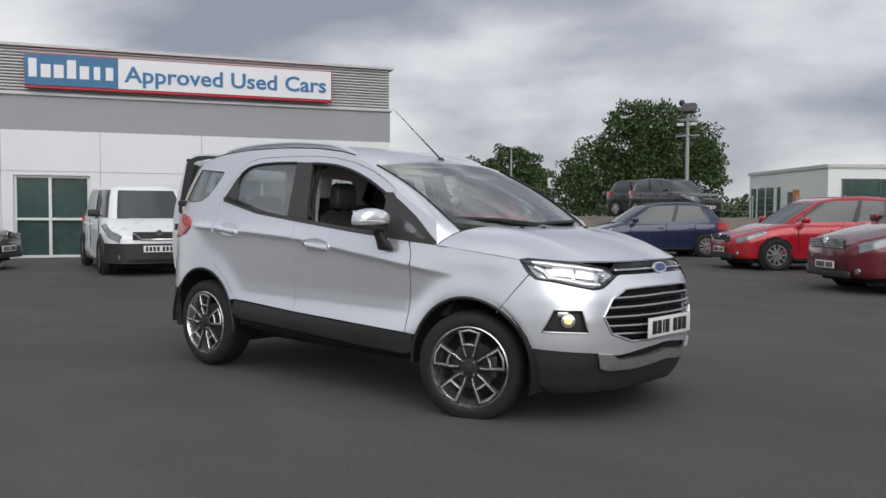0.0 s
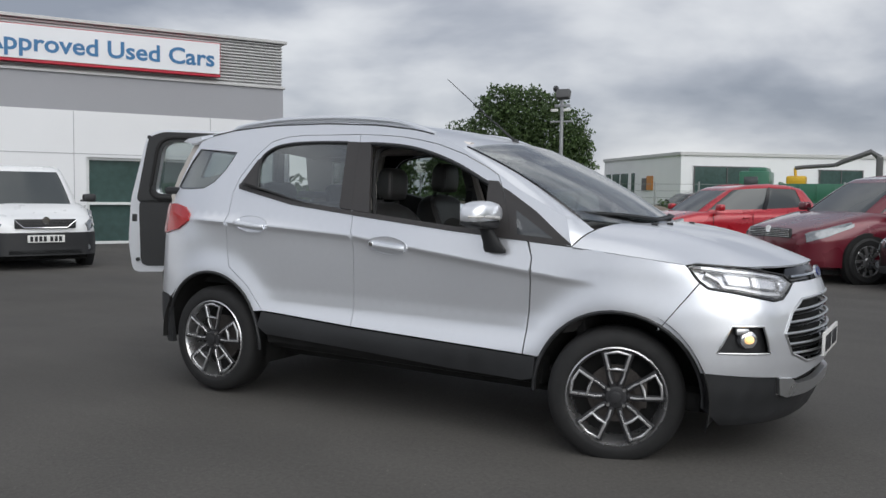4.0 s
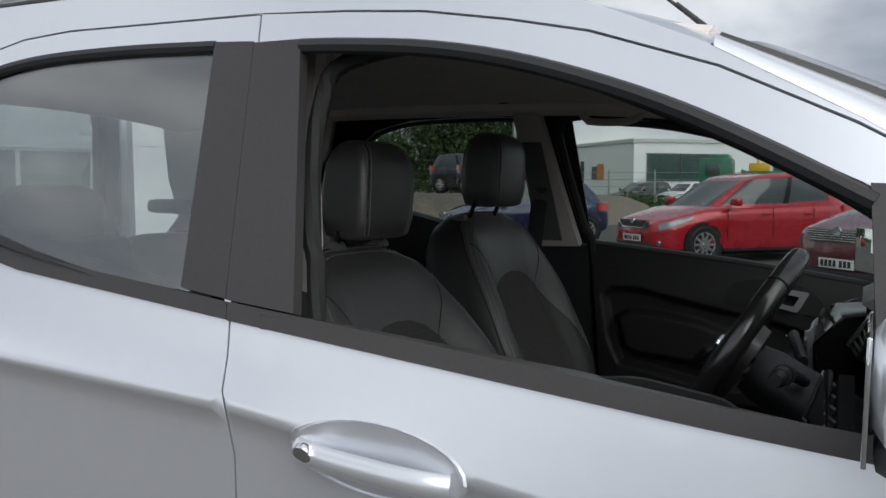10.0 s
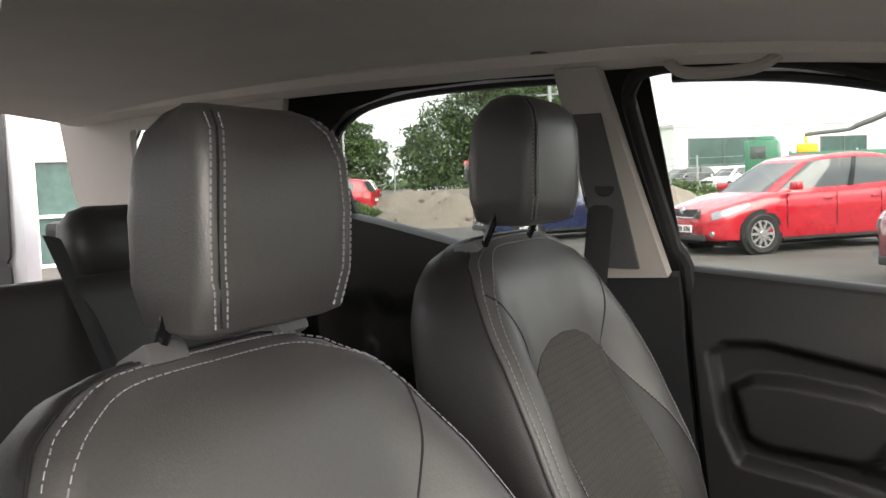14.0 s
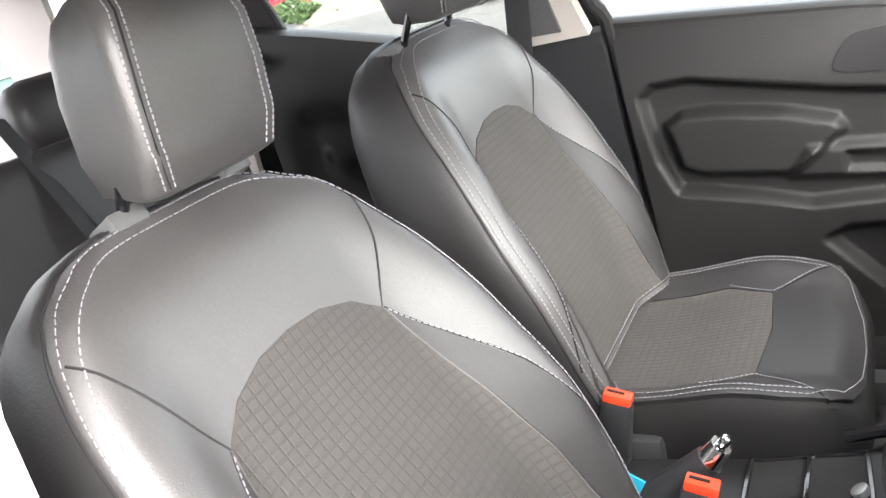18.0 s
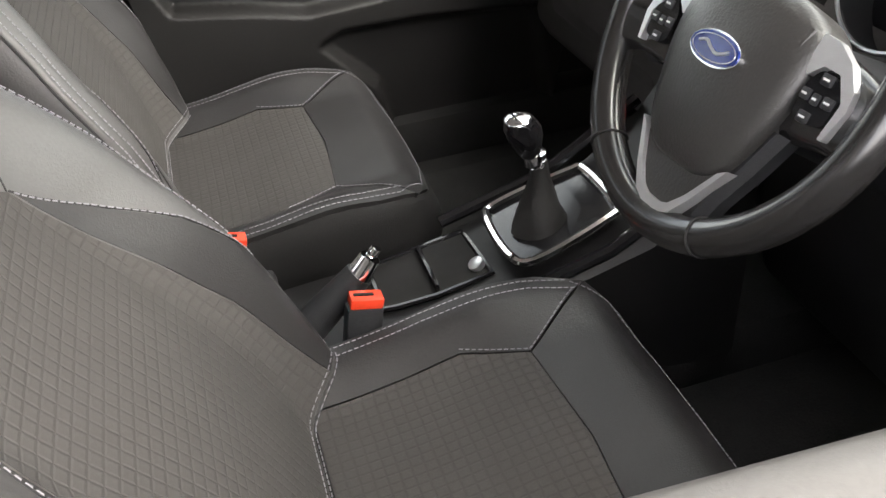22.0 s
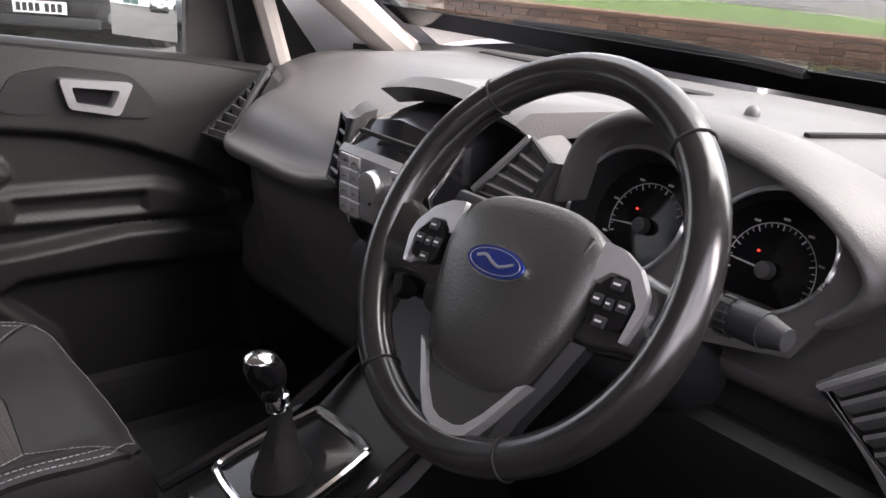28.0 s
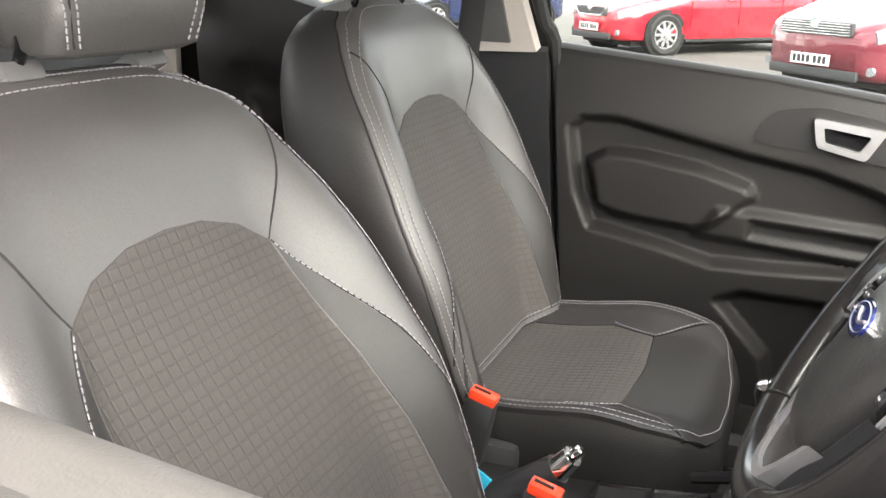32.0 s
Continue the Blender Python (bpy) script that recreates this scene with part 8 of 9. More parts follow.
    gr = part("grille", box(0.05, wd * 0.50, 0.14, nose + 0.004, 0, gz, 0.02), BLACK_PLASTIC, root)
    if grille == "bars":
        for k in range(5):
            part("grille_bar", box(0.014, wd * 0.48, 0.010, nose + 0.034, 0, gz - 0.052 + 0.026 * k, 0.003), CHROME, gr)
    elif grille == "mesh":
        part("grille_surround", tube([(nose + 0.03, q * wd * 0.25, gz + r_) for q, r_ in ((-1, 0.05), (-0.7, -0.06), (0.7, -0.06), (1, 0.05))], 0.012, 6), CHROME, gr)
        for k in range(6):
            part("grille_bar", box(0.012, wd * 0.46, 0.006, nose + 0.032, 0, gz - 0.055 + 0.022 * k, 0.002), GREY_PLASTIC, gr)
    part("lower_intake", box(0.05, wd * 0.62, 0.10, nose - 0.005, 0, 0.27, 0.02), BLACK_PLASTIC, root)
    for s in (-1, 1):
        part("fog_lamp", cyl(0.045, 0.045, 0.04, Matrix.Translation((nose - 0.07, s * hw * 0.72, 0.33)) @ Matrix.Rotation(radians(90), 4, "Y"), 14), CLEAR_LAMP, root)
    if lower is not None:
        own = bmesh.new()
        rr = []
        for u in (0, 0.012, 0.03, 0.06, 0.10, 0.125):
            h = half(u) + 0.012
            rr.append([Vector((nose - ln * u + (0.02 if u < 0.05 else 0), q * h, zz)) for q, zz in ((1, 0.22), (1.0, lower), (0.4, lower), (-0.4, lower), (-1.0, lower), (-1, 0.22))])
        part("bumper", loft(rr, True, True), BLACK_PLASTIC, root, "unpainted black bumper")
    pz = 0.40 if lower is None else 0.47
    pl = part("plate", box(0.012, 0.52, 0.11, nose + 0.042, 0, pz, 0.003), PLATE_WHITE, root)
    for k in range(7):
        part("plate_bar", box(0.004, 0.042, 0.075, nose + 0.0495, -0.205 + 0.062 * k + (0.03 if k > 3 else 0), pz), PLATE_INK, pl)
    part("emblem", cyl(0.055, 0.055, 0.02, Matrix.Translation((nose + 0.035, 0, gz + 0.05)) @ Matrix.Rotation(radians(90), 4, "Y"), 18), CHROME, root)
    part("rear_plate", box(0.012, 0.52, 0.11, tail - 0.004, 0, 0.62, 0.003), PLATE_WHITE, root)
    # near-black block stands in for the shade beneath the car
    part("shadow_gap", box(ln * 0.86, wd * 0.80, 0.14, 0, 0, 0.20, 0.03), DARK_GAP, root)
    return root


parked_car("hatchback", "bright red metallic five-door hatchback on the asphalt", "car", -1.63, 14.38, 0, 226, (4.06, 1.70, 1.50), PAINT_RED, (0.245, 0.985, 0.46, 0.87), grille="mesh")
parked_car("family_car", "deep maroon family car with chrome grille bars", "car", 1.88, 10.76, 0, 226, (4.75, 1.90, 1.62), PAINT_MAROON, (0.22, 0.985, 0.40, 0.92), tall_nose=0.03)
parked_car("estate_car", "black car with chrome-edged mesh grille", "car", 3.73, 9.75, 0, 226, (4.6, 1.78, 1.48), PAINT_BLACK, (0.26, 0.97, 0.44, 0.90), grille="mesh")
parked_car("small_hatchback", "small dark blue hatchback parked on the asphalt", "car", -6.41, 16.49, 0, 225, (3.60, 1.66, 1.40), PAINT_BLUE, (0.21, 0.985, 0.42, 0.86))
BANK_Z = 0.92
parked_car("off_roader", "charcoal off-roader standing on the earth bank", "car", -12.0, 29.5, BANK_Z, -27, (4.36, 1.90, 1.62), PAINT_BLACK, (0.26, 0.985, 0.44, 0.93), tall_nose=0.10, grille="mesh")
parked_car("off_roader", "black off-roader behind another on the bank", "car", -13.9, 31.4, BANK_Z, -14, (4.36, 1.88, 1.62), PAINT_BLACK, (0.26, 0.985, 0.44, 0.93), tall_nose=0.10, grille="mesh")
parked_car("panel_van", "small white panel van with black bumper", "van", -11.17, 4.51, 0, -22, (4.40, 1.72, 1.60), PAINT_WHITE, (0.17, 0.995, 0.30, 0.985), tall_nose=0.02, lower=0.56, dark_side=True, grille="mesh")
parked_car("saloon_car", "black car parked by the showroom window", "car", -14.1, 1.2, 0, 40, (4.3, 1.80, 1.45), PAINT_BLACK, (0.25, 0.97, 0.43, 0.88))
rnd = random.Random(4)
for k, (x, y, hd, pm, lab) in enumerate(((-20.5, 27.5, 200, PAINT_RED, "distant red car beyond the earth bank"), (-24.5, 34.0, 210, PAINT_WHITE, "distant white car beyond the earth bank"), (-27.0, 36.5, 210, PAINT_BLACK, "distant black car beyond the earth bank"), (-22.0, 40.5, 190, PAINT_WHITE, "distant white car under the trees"),
                                         (-9.0, 50.0, 240, PAINT_WHITE, "distant white car before the pale unit"), (-6.4, 51.2, 240, PAINT_WHITE, "distant white car before the pale unit"), (-11.5, 49.0, 240, PAINT_BLACK, "distant dark car before the pale unit"), (-4.0, 52.5, 240, PAINT_BLUE, "distant blue car before the pale unit"))):
    parked_car("distant_car", lab, "car", x, y, 0, hd, (4.2, 1.75, 1.48), pm, (0.25, 0.98, 0.43, 0.9), "distant parked cars")

# ---- trees, bank, fence, lorry, wall ----
LEAF = material("dark_green_leaves", (0.036, 0.066, 0.018), 0.7, 0, 0.4, 0.7, 12)
LEAF_LIGHT = material("fresh_green_leaves", (0.062, 0.105, 0.028), 0.7, 0, 0.4, 0.9, 12)
BARK = material("grey_brown_bark", (0.09, 0.07, 0.055), 0.95, 0, 0.3, 3, 30, 0.8, 20)


def leaf_cloud(rng, lobes, n, size, name, mats, parent):
    """Small leaves scattered through the outer shell of overlapping lobes."""
    c = np.array([l[:3] for l in lobes])
    r = np.array([l[3:6] for l in lobes])
    pick = rng.choice(len(lobes), n, p=(r.prod(1) ** 0.67) / (r.prod(1) ** 0.67).sum())
    v = rng.normal(size=(n, 3))
    v /= np.linalg.norm(v, axis=1)[:, None]
    rad = 0.55 + 0.5 * rng.random(n) ** 0.6
    bump = 1 + 0.16 * np.sin(7 * v[:, 0] + pick) * np.sin(6 * v[:, 1]) + 0.12 * np.sin(11 * v[:, 2] + 3 * v[:, 0])
    p = c[pick] + v * r[pick] * (rad * bump)[:, None]
    a = rng.normal(size=(n, 3))
    a /= np.linalg.norm(a, axis=1)[:, None]
    b = np.cross(a, rng.normal(size=(n, 3)))
    b /= np.linalg.norm(b, axis=1)[:, None]
    s = size * (0.6 + 0.8 * rng.random(n))[:, None]
    quad = np.stack([p - a * s, p + b * s * 0.55, p + a * s, p - b * s * 0.55], 1).reshape(-1, 3)
    me = bpy.data.meshes.new(name)
    me.from_pydata(quad.tolist(), [], [(4 * k, 4 * k + 1, 4 * k + 2, 4 * k + 3) for k in range(n)])
    for m in mats:
        me.materials.append(m)
    me.polygons.foreach_set("material_index", (rng.random(n) < 0.35).astype(int))
    ob = new(name, me)
    ob.parent = parent
    ob["kind"] = "stuff"
    return ob


def tree(label, x, y, z, lobes, trunk_h, trunk_r, n, size, seed, mats):
    rng = np.random.default_rng(seed)
    t = thing("tree", label, "tree", Matrix.Translation((x, y, z)), "yard trees")
    part("trunk", tube([(0, 0, -0.1), (0.06, 0.02, trunk_h * 0.5), (0.02, 0.08, trunk_h)], trunk_r, 9, r_end=trunk_r * 0.55), BARK, t)
    for l in lobes:
        part("limb", tube([(0.02, 0.05, trunk_h * 0.55), (l[0] * 0.45, l[1] * 0.45, trunk_h * 0.5 + l[2] * 0.4), (l[0] * 0.9, l[1] * 0.9, l[2])], trunk_r * 0.4, 6, r_end=0.03), BARK, t)
    leaf_cloud(rng, lobes, n, size, "crown", mats, t)
    return t


tree("broad dark green tree behind the earth bank", -18.0, 38.0, 0, [(-2.2, -0.8, 3.0, 2.0, 1.8, 1.9), (-0.6, -0.2, 4.3, 2.0, 1.9, 1.9), (0.8, 0.4, 5.3, 1.9, 1.8, 1.7), (1.9, 0.9, 4.2, 1.9, 1.8, 2.0), (2.6, 1.2, 2.9, 1.6, 1.6, 1.5), (-3.0, -1.4, 2.2, 1.3, 1.3, 1.5), (0.3, 0.1, 2.6, 2.3, 2.0, 1.7), (-0.5, -0.3, 6.0, 1.1, 1.1, 1.0), (2.9, 1.4, 4.0, 1.0, 1.0, 1.0)], 3.0, 0.22, 38000, 0.088, 3, [LEAF, LEAF_LIGHT])
tree("smaller green tree far behind the yard", -43.0, 60.0, 0, [(-1.9, -1.0, 3.4, 2.3, 2.0, 2.4), (0.6, 0.4, 4.6, 2.6, 2.2, 2.3), (2.3, 1.0, 3.0, 2.0, 2.0, 2.2)], 2.6, 0.25, 15000, 0.14, 8, [LEAF, LEAF_LIGHT])


def bank_z(x, y):
    """The earth bank's height: a flat top that falls off unevenly."""
    u = (x + 13.2) * 0.89 + (y - 30.2) * -0.45
    v = (x + 13.2) * 0.45 + (y - 30.2) * 0.89
    d = max(abs(u) / 5.6, abs(v) / 4.0)
    w = 0.10 * math.sin(2.3 * u + 1.3 * v) + 0.07 * math.sin(4.1 * u - 3.3 * v) + 0.05 * math.sin(7 * v + 1.0 + 5 * u)
    return BANK_Z * (1 - smoothstep(0.72, 1.35, d + 0.10 * math.sin(1.1 * u + 2) * (d > 0.7))) + (w * smoothstep(0.75, 0.95, d) * (1 - smoothstep(1.2, 1.4, d))) - 0.03


xs_, ys_ = [-23 + 0.3 * k for k in range(66)], [21 + 0.3 * k for k in range(62)]
bank = part("earth_bank", grid_surface(xs_, ys_, lambda x, y: (x, y, bank_z(x, y))), DIRT)
tagged(bank, "grey-brown bank of rubble and dry soil", "earth bank", kind="structure")


def heap_z(x, y):
    u, v = (x + 11.9) * 0.89 + (y - 21.0) * 0.45, -(x + 11.9) * 0.45 + (y - 21.0) * 0.89
    d = math.hypot(u / 2.6, v / 1.6)
    return 0.80 * (1 - smoothstep(0.1, 1.0, d)) * (1 + 0.22 * math.sin(3.1 * u + v) + 0.15 * math.sin(5 * v - 4 * u)) - 0.02


heap = part("rubble_heap", grid_surface([-15.5 + 0.16 * k for k in range(46)], [18.4 + 0.16 * k for k in range(34)], lambda x, y: (x, y, heap_z(x, y))), DIRT)
tagged(heap, "low heap of grey rubble and soil", "rubble heap")
stone_rng = random.Random(11)
for k in range(60):
    u = stone_rng.uniform(-15.0, -9.0)
    v = stone_rng.uniform(18.8, 23.2)
    hz = heap_z(u, v)
    if hz < 0.02:
        continue
    r = stone_rng.uniform(0.04, 0.13)
    sb = ball(r, r * stone_rng.uniform(0.6, 1), r * 0.7, Matrix.Translation((u, v, hz + r * 0.2)) @ Matrix.Rotation(stone_rng.uniform(0, 3), 4, "Z"), u=7, v=5)
    part("stone", sb, DIRT, heap, smooth=False)


def shrub(x, y, z, r, seed, label="low green shrub on the rubble"):
    t = thing("shrub", label, "shrub", Matrix.Translation((x, y, z)), "shrubs")
    leaf_cloud(np.random.default_rng(seed), [(0, 0, r * 0.5, r, r * 0.9, r * 0.7), (r * 0.6, 0.1, r * 0.4, r * 0.7, r * 0.6, r * 0.5)], 900, 0.06, "foliage", [LEAF_LIGHT, LEAF], t)
    part("stem", tube([(0, 0, -0.05), (0.02, 0.01, r * 0.6)], 0.02, 5), BARK, t)


for k, (x, y, r) in enumerate(((-14.6, 21.4, 0.5), (-15.8, 22.6, 0.6), (-17.4, 24.0, 0.5), (-7.2, 33.8, 0.7), (-8.2, 33.2, 0.6), (-17.5, 33.6, 0.8), (-19.5, 29.0, 0.5))):
    shrub(x, y, max(0, bank_z(x, y)), r, 30 + k)

# light mast with floodlight and camera
mast = thing("light_mast", "grey steel mast with floodlight and camera", "mast", Matrix.Translation((-13.0, 32.8, 0)))
part("pole", cyl(0.10, 0.075, 5.6, Matrix.Translation((0, 0, 2.8)), 12), STEEL, mast)
part("crossbar", box(1.1, 0.07, 0.07, 0, 0, 4.55, 0.01), STEEL, mast)
part("bracket", box(0.75, 0.08, 0.12, 0.05, -0.05, 5.25, 0.015), STEEL, mast)
part("floodlight", box(0.62, 0.30, 0.42, 0.12, -0.14, 5.75, 0.05, Matrix.Rotation(radians(-22), 4, "X")), GREY_PLASTIC, mast, "dark floodlight")
part("camera_dome", ball(0.13, 0.13, 0.15, Matrix.Translation((-0.28, -0.05, 6.02))), BLACK_PLASTIC, mast)
part("camera_arm", tube([(-0.28, -0.05, 5.9), (-0.2, 0, 5.6), (0, 0, 5.5)], 0.03, 6), STEEL, mast)
for s in (-0.3, 0.3):
    part("small_camera", box(0.3, 0.12, 0.12, s, -0.12, 5.05, 0.02), PLATE_WHITE, mast)
lamp = thing("lamp_post", "slim grey lamp post", "lamp post", Matrix.Translation((-33.0, 47.0, 0)))
part("pole", cyl(0.09, 0.06, 5.6, Matrix.Translation((0, 0, 2.8)), 10), STEEL, lamp)
part("lamp_head", box(0.6, 0.2, 0.12, 0.25, 0, 5.6, 0.04), STEEL, lamp)
post_sign = thing("road_sign", "white board on two posts", "sign", Matrix.Translation((-24.0, 39.5, 0)) @ Matrix.Rotation(radians(35), 4, "Z"))
part("board", box(1.5, 0.05, 0.62, 0, 0, 2.75, 0.01), PLATE_WHITE, post_sign)
for s in (-0.5, 0.5):
    part("post", cyl(0.04, 0.04, 3.0, Matrix.Translation((s, 0.04, 1.5)), 8), STEEL, post_sign)
for r_, w_ in ((2.88, 1.1), (2.68, 0.9)):
    part("text_bar", box(w_, 0.01, 0.09, 0, -0.03, r_), GREY_PLASTIC, post_sign)

# pale industrial unit far off
unit = thing("industrial_unit", "white flat-roofed industrial unit with dark glazing", "building", Matrix.Translation((-12.9, 52.8, 0)) @ Matrix.Rotation(radians(40.4), 4, "Z"))
part("wall", box(26, 13.9, 3.9, 13, 6.95, 1.95), WHITE_CLAD, unit, smooth=False)
part("roof_edge", box(26.2, 14.1, 0.24, 13, 6.95, 4.02, 0.03), RIB_CLAD, unit, smooth=False)
for y, w in ((7.9, 0.5), (9.6, 1.3), (11.3, 1.3), (12.9, 0.9)):
    part("glazed_door", box(0.08, w, 2.9, -0.03, y, 1.45, 0.01), SHOP_GLASS, unit, smooth=False)
part("orange_sign", box(0.12, 0.9, 1.0, -0.06, 4.8, 2.15, 0.02), material("orange_sign_face", (0.50, 0.20, 0.04), 0.5), unit, "orange square sign", smooth=False)
part("dark_sign", box(0.10, 0.8, 0.9, -0.05, 5.75, 2.05, 0.02), GREY_PLASTIC, unit, smooth=False)
for x, w, h, z in ((3.2, 4.6, 1.7, 2.35), (11.5, 3.2, 1.2, 2.5)):
    wn_ = part("window", box(w, 0.08, h, x, -0.03, z, 0.01), SHOP_GLASS, unit, "wide dark window", smooth=False)
    part("window_frame", box(w + 0.16, 0.05, 0.07, x, -0.05, z + h / 2), GREY_PLASTIC, wn_, smooth=False)
    for q in (-0.5, 0.0, 0.5):
        part("mullion", box(0.06, 0.06, h, x + q * w, -0.09, z), GREY_PLASTIC, wn_, smooth=False)
part("roller_door", box(3.0, 0.08, 1.9, 18.0, -0.03, 0.95, 0.01), RIB_CLAD, unit, smooth=False)

# grass strip and mesh fence
verge = part("grass_strip", grid_surface([-40 + 4 * k for k in range(24)], [36.5, 37.5, 40.0, 42.0, 47, 57], lambda x, y: (x, y - 0.2 * x * 0.0, 0.02 + 0.012 * math.sin(x) + (0.02 if y > 38 else 0))), GRASS)
tagged(verge, "strip of mown grass beyond the yard", "grass", kind="structure")
fence = thing("mesh_fence", "tall grey wire mesh fence with posts", "fence", Matrix.Translation((-26, 47.5, 0)))
for k in range(22):
    part("post", cyl(0.05, 0.05, 2.1, Matrix.Translation((2.6 * k, 0, 1.05)), 8), STEEL, fence)
for z in (0.35, 0.75, 1.15, 1.55, 1.95):
    part("rail_wire", box(2.6 * 21, 0.02, 0.025, 2.6 * 10.5, 0, z), STEEL, fence)

# green lorry with loading crane
GREEN_PAINT = material("green_lorry_paint", (0.03, 0.14, 0.085), 0.4, 0, 0.12, 1.5, coat=0.3)
YELLOW = material("yellow_grab_paint", (0.65, 0.40, 0.02), 0.45, 0, 0.15, 3)
lorry = thing("grab_lorry", "green tipper lorry with folded loading crane", "lorry", Matrix.Translation((-3.6, 43.8, 0.05)) @ Matrix.Rotation(radians(184), 4, "Z"))
part("chassis", box(6.9, 1.0, 0.25, 0, 0, 0.75, 0.03), GREY_PLASTIC, lorry)
cab = part("cab", box(1.5, 2.3, 1.75, 2.85, 0, 1.65, 0.12), GREEN_PAINT, lorry)
part("cab_window", box(0.7, 2.34, 0.6, 3.0, 0, 1.95, 0.05), FAR_GLASS, cab)
part("windscreen", box(0.04, 2.0, 0.7, 3.60, 0, 1.95, 0.02), FAR_GLASS, cab)
part("air_deflector", box(0.9, 2.0, 0.35, 2.7, 0, 2.55, 0.12), GREEN_PAINT, cab)
part("tipper_floor", box(4.4, 2.35, 0.12, -0.55, 0, 0.98, 0.02), GREEN_PAINT, lorry)
for s in (-1, 1):
    sd = part("tipper_side", box(4.4, 0.08, 0.85, -0.55, s * 1.16, 1.46, 0.02), GREEN_PAINT, lorry)
    for k in range(6):
        part("side_rib", box(0.08, 0.06, 0.8, -2.55 + 0.8 * k, s * 1.22, 1.46, 0.01), GREEN_PAINT, sd)
for xx in (1.63, -2.73):
    part("tipper_end", box(0.08, 2.35, 0.95, xx, 0, 1.5, 0.02), GREEN_PAINT, lorry)
part("crane_bed", box(1.1, 2.2, 0.5, -3.25, 0, 1.35, 0.05), GREY_CLAD, lorry)
part("crane_mast", box(0.32, 0.32, 1.9, -2.9, 0, 2.3, 0.05), GREY_PLASTIC, lorry)
part("crane_boom", tube([(-2.9, 0, 3.2), (-2.5, 0, 3.5), (-1.2, 0, 3.0), (-0.9, 0, 2.85)], 0.15, 8, r_end=0.11), GREY_PLASTIC, lorry)
part("crane_jib", tube([(-0.9, 0, 2.85), (0.6, 0, 2.75), (1.0, 0, 2.7)], 0.10, 8), GREY_PLASTIC, lorry)
part("grab", box(0.95, 0.9, 0.5, 0.9, 0, 2.05, 0.12), YELLOW, lorry, "yellow clamshell grab")
part("grab_link", tube([(1.0, 0, 2.7), (0.95, 0, 2.3)], 0.07, 8), YELLOW, lorry)
for xx in (2.6, -1.2, -2.4):
    for s in (-1, 1):
        car_wheel(0.48, 0.28, xx, s * 1.0, s, lorry, 8, True)

# distant rolling country
HILL = material("far_green_hillside", (0.075, 0.105, 0.055), 0.95, 0, 0.35, 0.012, 0.06)


def hill_z(a, r):
    return (18 + 14 * math.sin(2.2 * a + 0.6) + 7 * math.sin(5.3 * a) + 3 * math.sin(13 * a + 1)) * smoothstep(380, 900, r) - 0.5


hb = bmesh.new()
ang = [2 * math.pi * k / 120 for k in range(121)]
rr_ = [380, 500, 640, 780, 900, 1100]
gr_ = [[hb.verts.new((r * math.cos(a), r * math.sin(a), hill_z(a, r))) for a in ang] for r in rr_]
for i in range(len(rr_) - 1):
    for j in range(120):
        hb.faces.new((gr_[i][j], gr_[i][j + 1], gr_[i + 1][j + 1], gr_[i + 1][j]))
hills = part("backdrop", hb, HILL)
tagged(hills, "low green hills on the horizon", "hills", kind="structure")
rngh = np.random.default_rng(77)
hedge = thing("far_hedge", "dark line of distant hedges and trees", "hedge", None, "", "stuff")
lob = []
for k in range(70):
    a = radians(60 + 110 * k / 70 + rngh.uniform(-1, 1))
    r = rngh.uniform(120, 175)
    lob.append((r * math.cos(a), r * math.sin(a), rngh.uniform(0.5, 1.6), rngh.uniform(3, 8), rngh.uniform(3, 6), rngh.uniform(1.2, 2.6)))
leaf_cloud(rngh, lob, 16000, 0.5, "foliage", [LEAF, LEAF_LIGHT], hedge)

# low brick wall, verge and road in front of the car
A_, B_ = Vector((9.77, -1.11, 0)), Vector((6.62, 8.6, 0))
wd_ = (B_ - A_)
wl_ = wd_.length
wx = wd_.normalized()
wy = Vector((wx.y, -wx.x, 0))
WALL = Matrix((Vector((*wx, 0)), Vector((*wy, 0)), Vector((0, 0, 1, 0)), Vector((*A_, 1)))).transposed()
BRICK = material("weathered_red_brick", (0.20, 0.115, 0.08), 0.9, 0, 0.3, 2.2, 60, 0.4, 160)
MORTAR = material("pale_mortar", (0.34, 0.31, 0.27), 0.95, 0, 0.2, 3, 80)
KERB = material("grey_concrete_kerb", (0.30, 0.29, 0.275), 0.9, 0, 0.15, 2, 60)
MOSS = material("mossy_yellow_weed", (0.22, 0.19, 0.06), 0.95, 0, 0.35, 3, 40, 0.6, 60)
bn = BRICK.node_tree.nodes
oi = bn.new("ShaderNodeObjectInfo")
bmr = bn.new("ShaderNodeMapRange")
bmr.inputs[3].default_value, bmr.inputs[4].default_value = 0.65, 1.3
bmx = bn.new("ShaderNodeMix")
bmx.data_type, bmx.blend_type = "RGBA", "MULTIPLY"
bmx.inputs[0].default_value = 1
BRICK.node_tree.links.new(oi.outputs["Random"], bmr.inputs[0])
BRICK.node_tree.links.new(bn["Principled BSDF"].inputs["Base Color"].links[0].from_socket, bmx.inputs[6])
BRICK.node_tree.links.new(bmr.outputs[0], bmx.inputs[7])
BRICK.node_tree.links.new(bmx.outputs[2], bn["Principled BSDF"].inputs["Base Color"])
wall = thing("wall_road", "low weathered red brick wall along the road", "wall", WALL, kind="structure")
part("core", box(wl_, 0.19, 0.46, wl_ / 2, 0.11, 0.228), MORTAR, wall, smooth=False)
part("coping", box(wl_, 0.26, 0.05, wl_ / 2, 0.11, 0.484, 0.012), BRICK, wall, "flat brick coping")
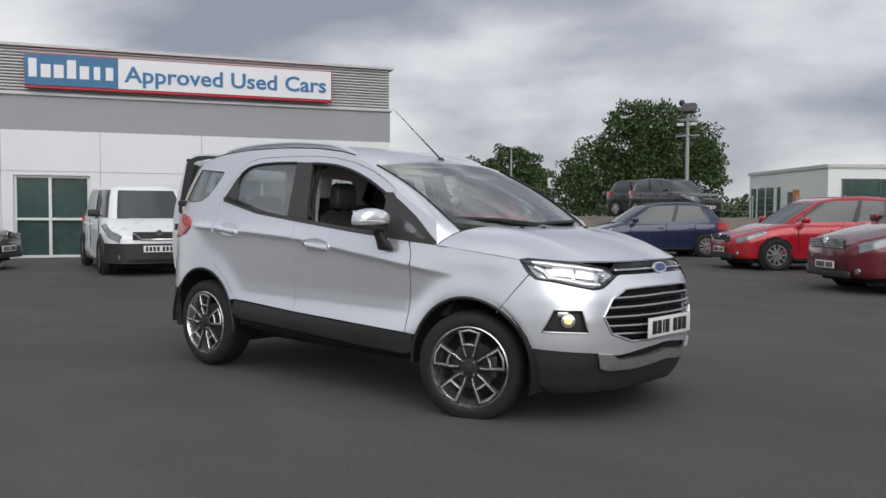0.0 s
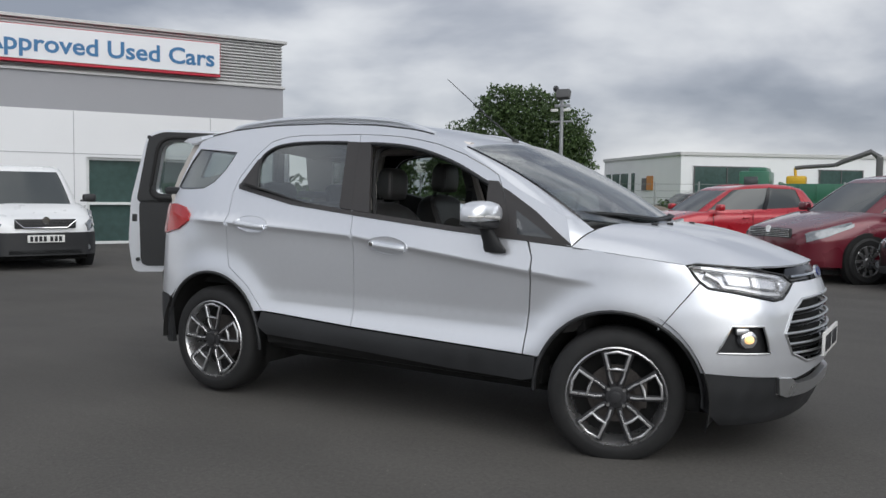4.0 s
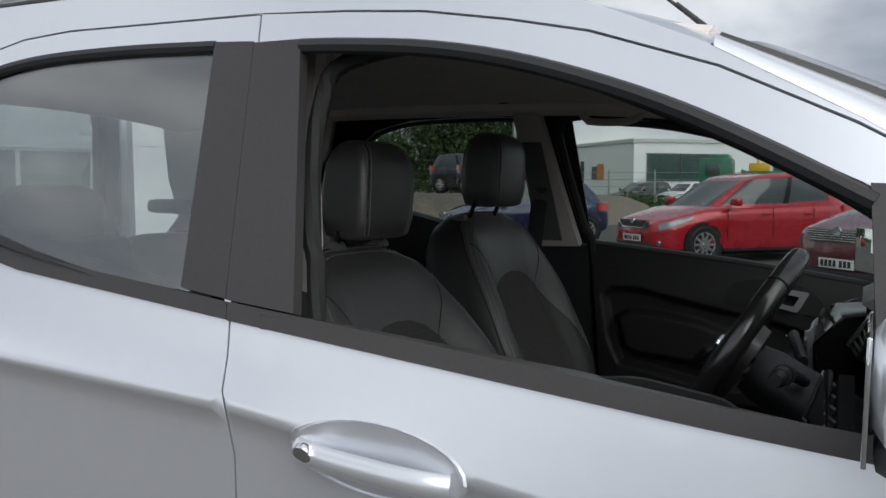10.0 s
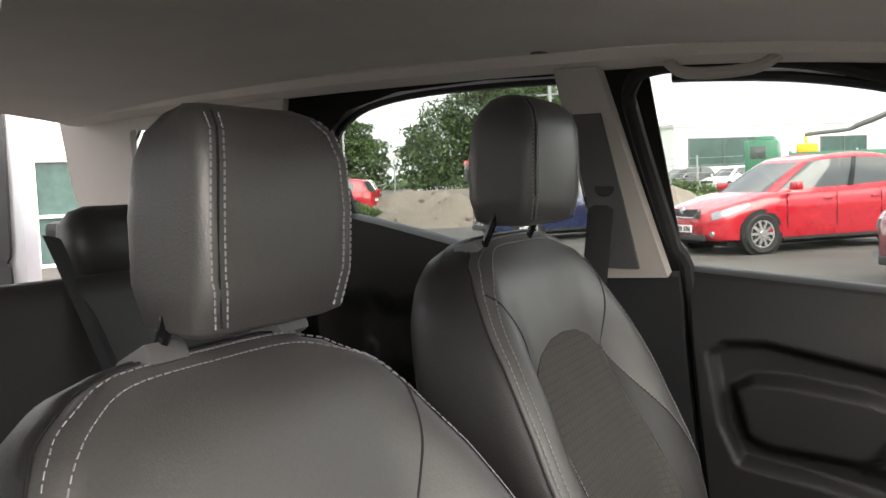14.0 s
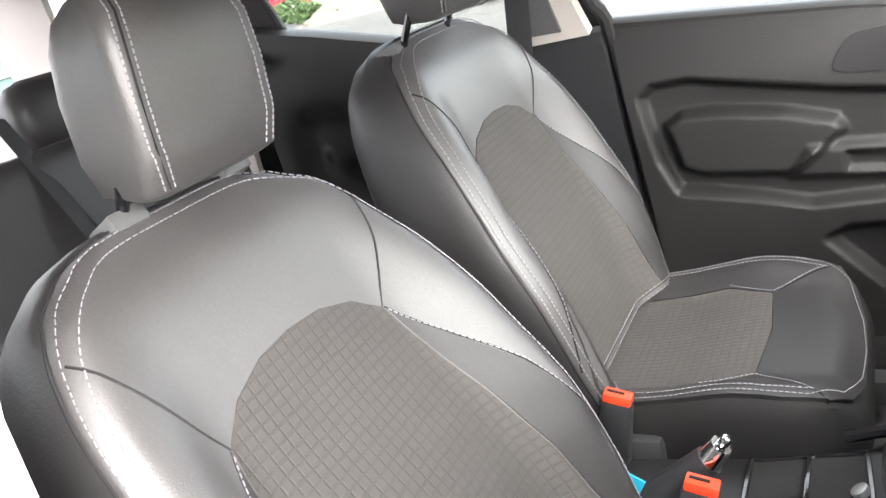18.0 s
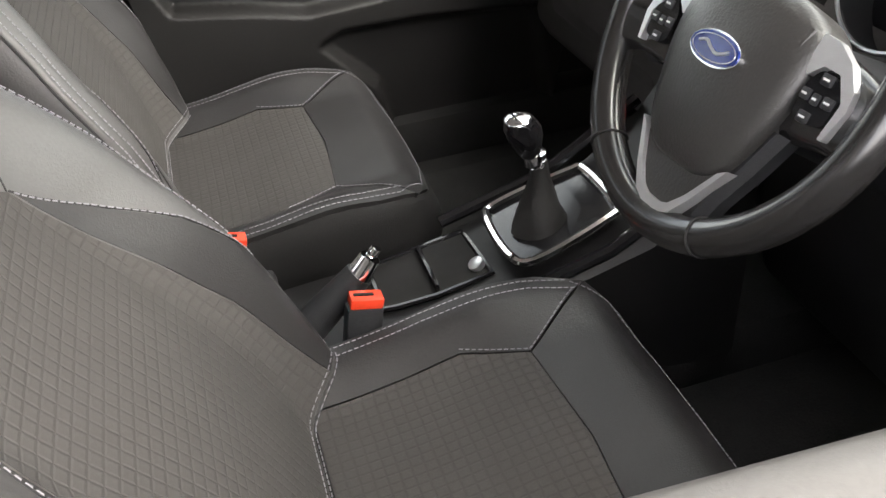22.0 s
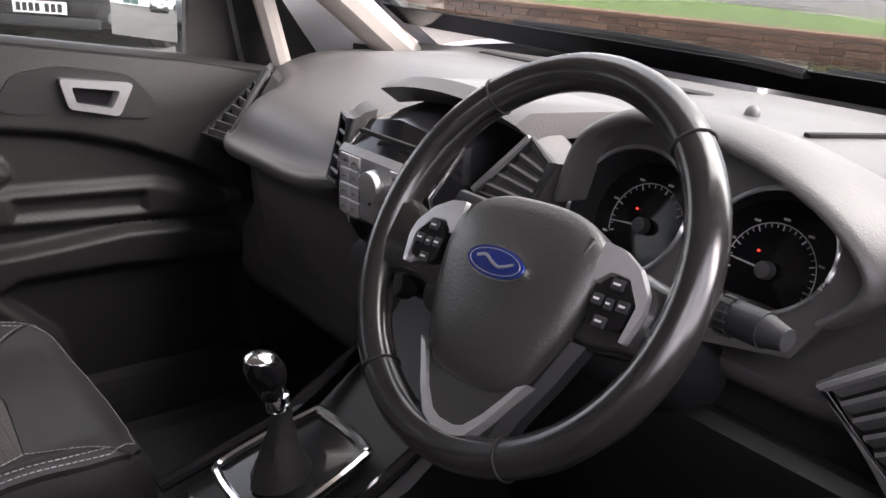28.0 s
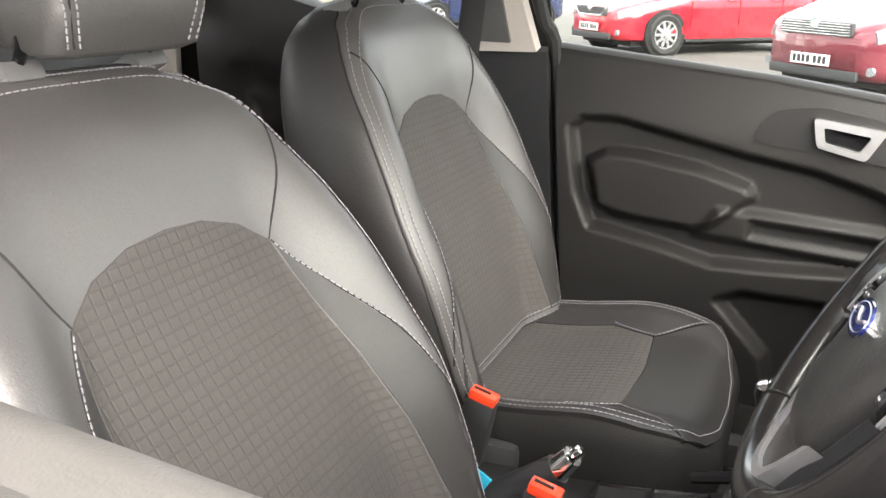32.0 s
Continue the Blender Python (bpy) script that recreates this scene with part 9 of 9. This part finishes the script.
verge2 = thing("verge", "grass verge behind the low wall", "verge", WALL, kind="structure")
part("grass_bank", grid_surface([-15 + 1.0 * k for k in range(27)], [0.22, 0.8, 1.6, 2.6, 3.4], lambda x, y: (x, y, 0.435 + 0.03 * math.sin(1.3 * x + y) + 0.05 * y / 3)), GRASS, verge2)
part("kerb", box(26, 0.14, 0.46, -2, 3.5, 0.235, 0.02), KERB, verge2)
part("road_bed", box(34, 7.0, 0.36, -6, 7.1, 0.18), ASPHALT, verge2, "grey asphalt road")
part("far_kerb", box(34, 0.14, 0.46, -6, 10.7, 0.235, 0.02), KERB, verge2)
part("far_grass", box(34, 12, 0.42, -6, 16.8, 0.21), GRASS, verge2)
part("ramp", grid_surface([-15 + 1.0 * k for k in range(27)], [-3.2, -2.2, -1.2, -0.5, 0.02], lambda x, y: (x, y, 0.004 + 0.10 * smoothstep(-3.2, -0.3, y))), ASPHALT, verge2)
weeds = thing("wall_weed", "dry yellow-green weeds along the wall foot", "weeds", WALL, "", "stuff")
rngw = np.random.default_rng(5)
leaf_cloud(rngw, [(rngw.uniform(0, wl_), -0.05, 0.125, rngw.uniform(0.15, 0.4), 0.06, rngw.uniform(0.04, 0.12)) for k in range(60)], 7000, 0.022, "foliage", [MOSS, LEAF_LIGHT], weeds)
for x, y, nm in ((3.2, -0.9, "bollard"), (9.0, 10.0, "bollard")):
    bo = thing("bollard", "short white marker post by the wall", "bollard", WALL @ Matrix.Translation((x, y, 0.06 if y < 0 else 0.36)), "marker posts")
    part("post", cyl(0.06, 0.055, 0.9, Matrix.Translation((0, 0, 0.45)), 12, 0.01), PLATE_WHITE, bo)
    part("band", cyl(0.063, 0.063, 0.08, Matrix.Translation((0, 0, 0.75)), 12), SIGN_RED, bo)
# bricks last: six courses of stretchers, the stretch that is seen
brick_me = mesh_of(box(0.213, 0.03, 0.064, bevel=0.006, seg=1), "brick", BRICK, False)
count = 0
for row in range(6):
    for k in range(37):
        x = 1.7 + 0.225 * k + (0.1125 if row % 2 else 0)
        ob = new("brick", brick_me)
        ob.parent = wall
        ob.matrix_basis = Matrix.Translation((x, 0.008 + 0.003 * math.sin(k * 7 + row * 3), 0.035 + 0.075 * row))
rest_b = bmesh.new()
for row in range(6):
    for k in range(int(wl_ / 0.225)):
        x = 0.12 + 0.225 * k + (0.1125 if row % 2 else 0)
        if x < 1.68 - 0.11 or x > 1.7 + 0.225 * 37 + 0.0:
            box(0.213, 0.03, 0.064, x, 0.008, 0.035 + 0.075 * row, bm=rest_b)
ob = part("brick", rest_b, BRICK, wall, smooth=False)
ob["kind"] = "stuff"
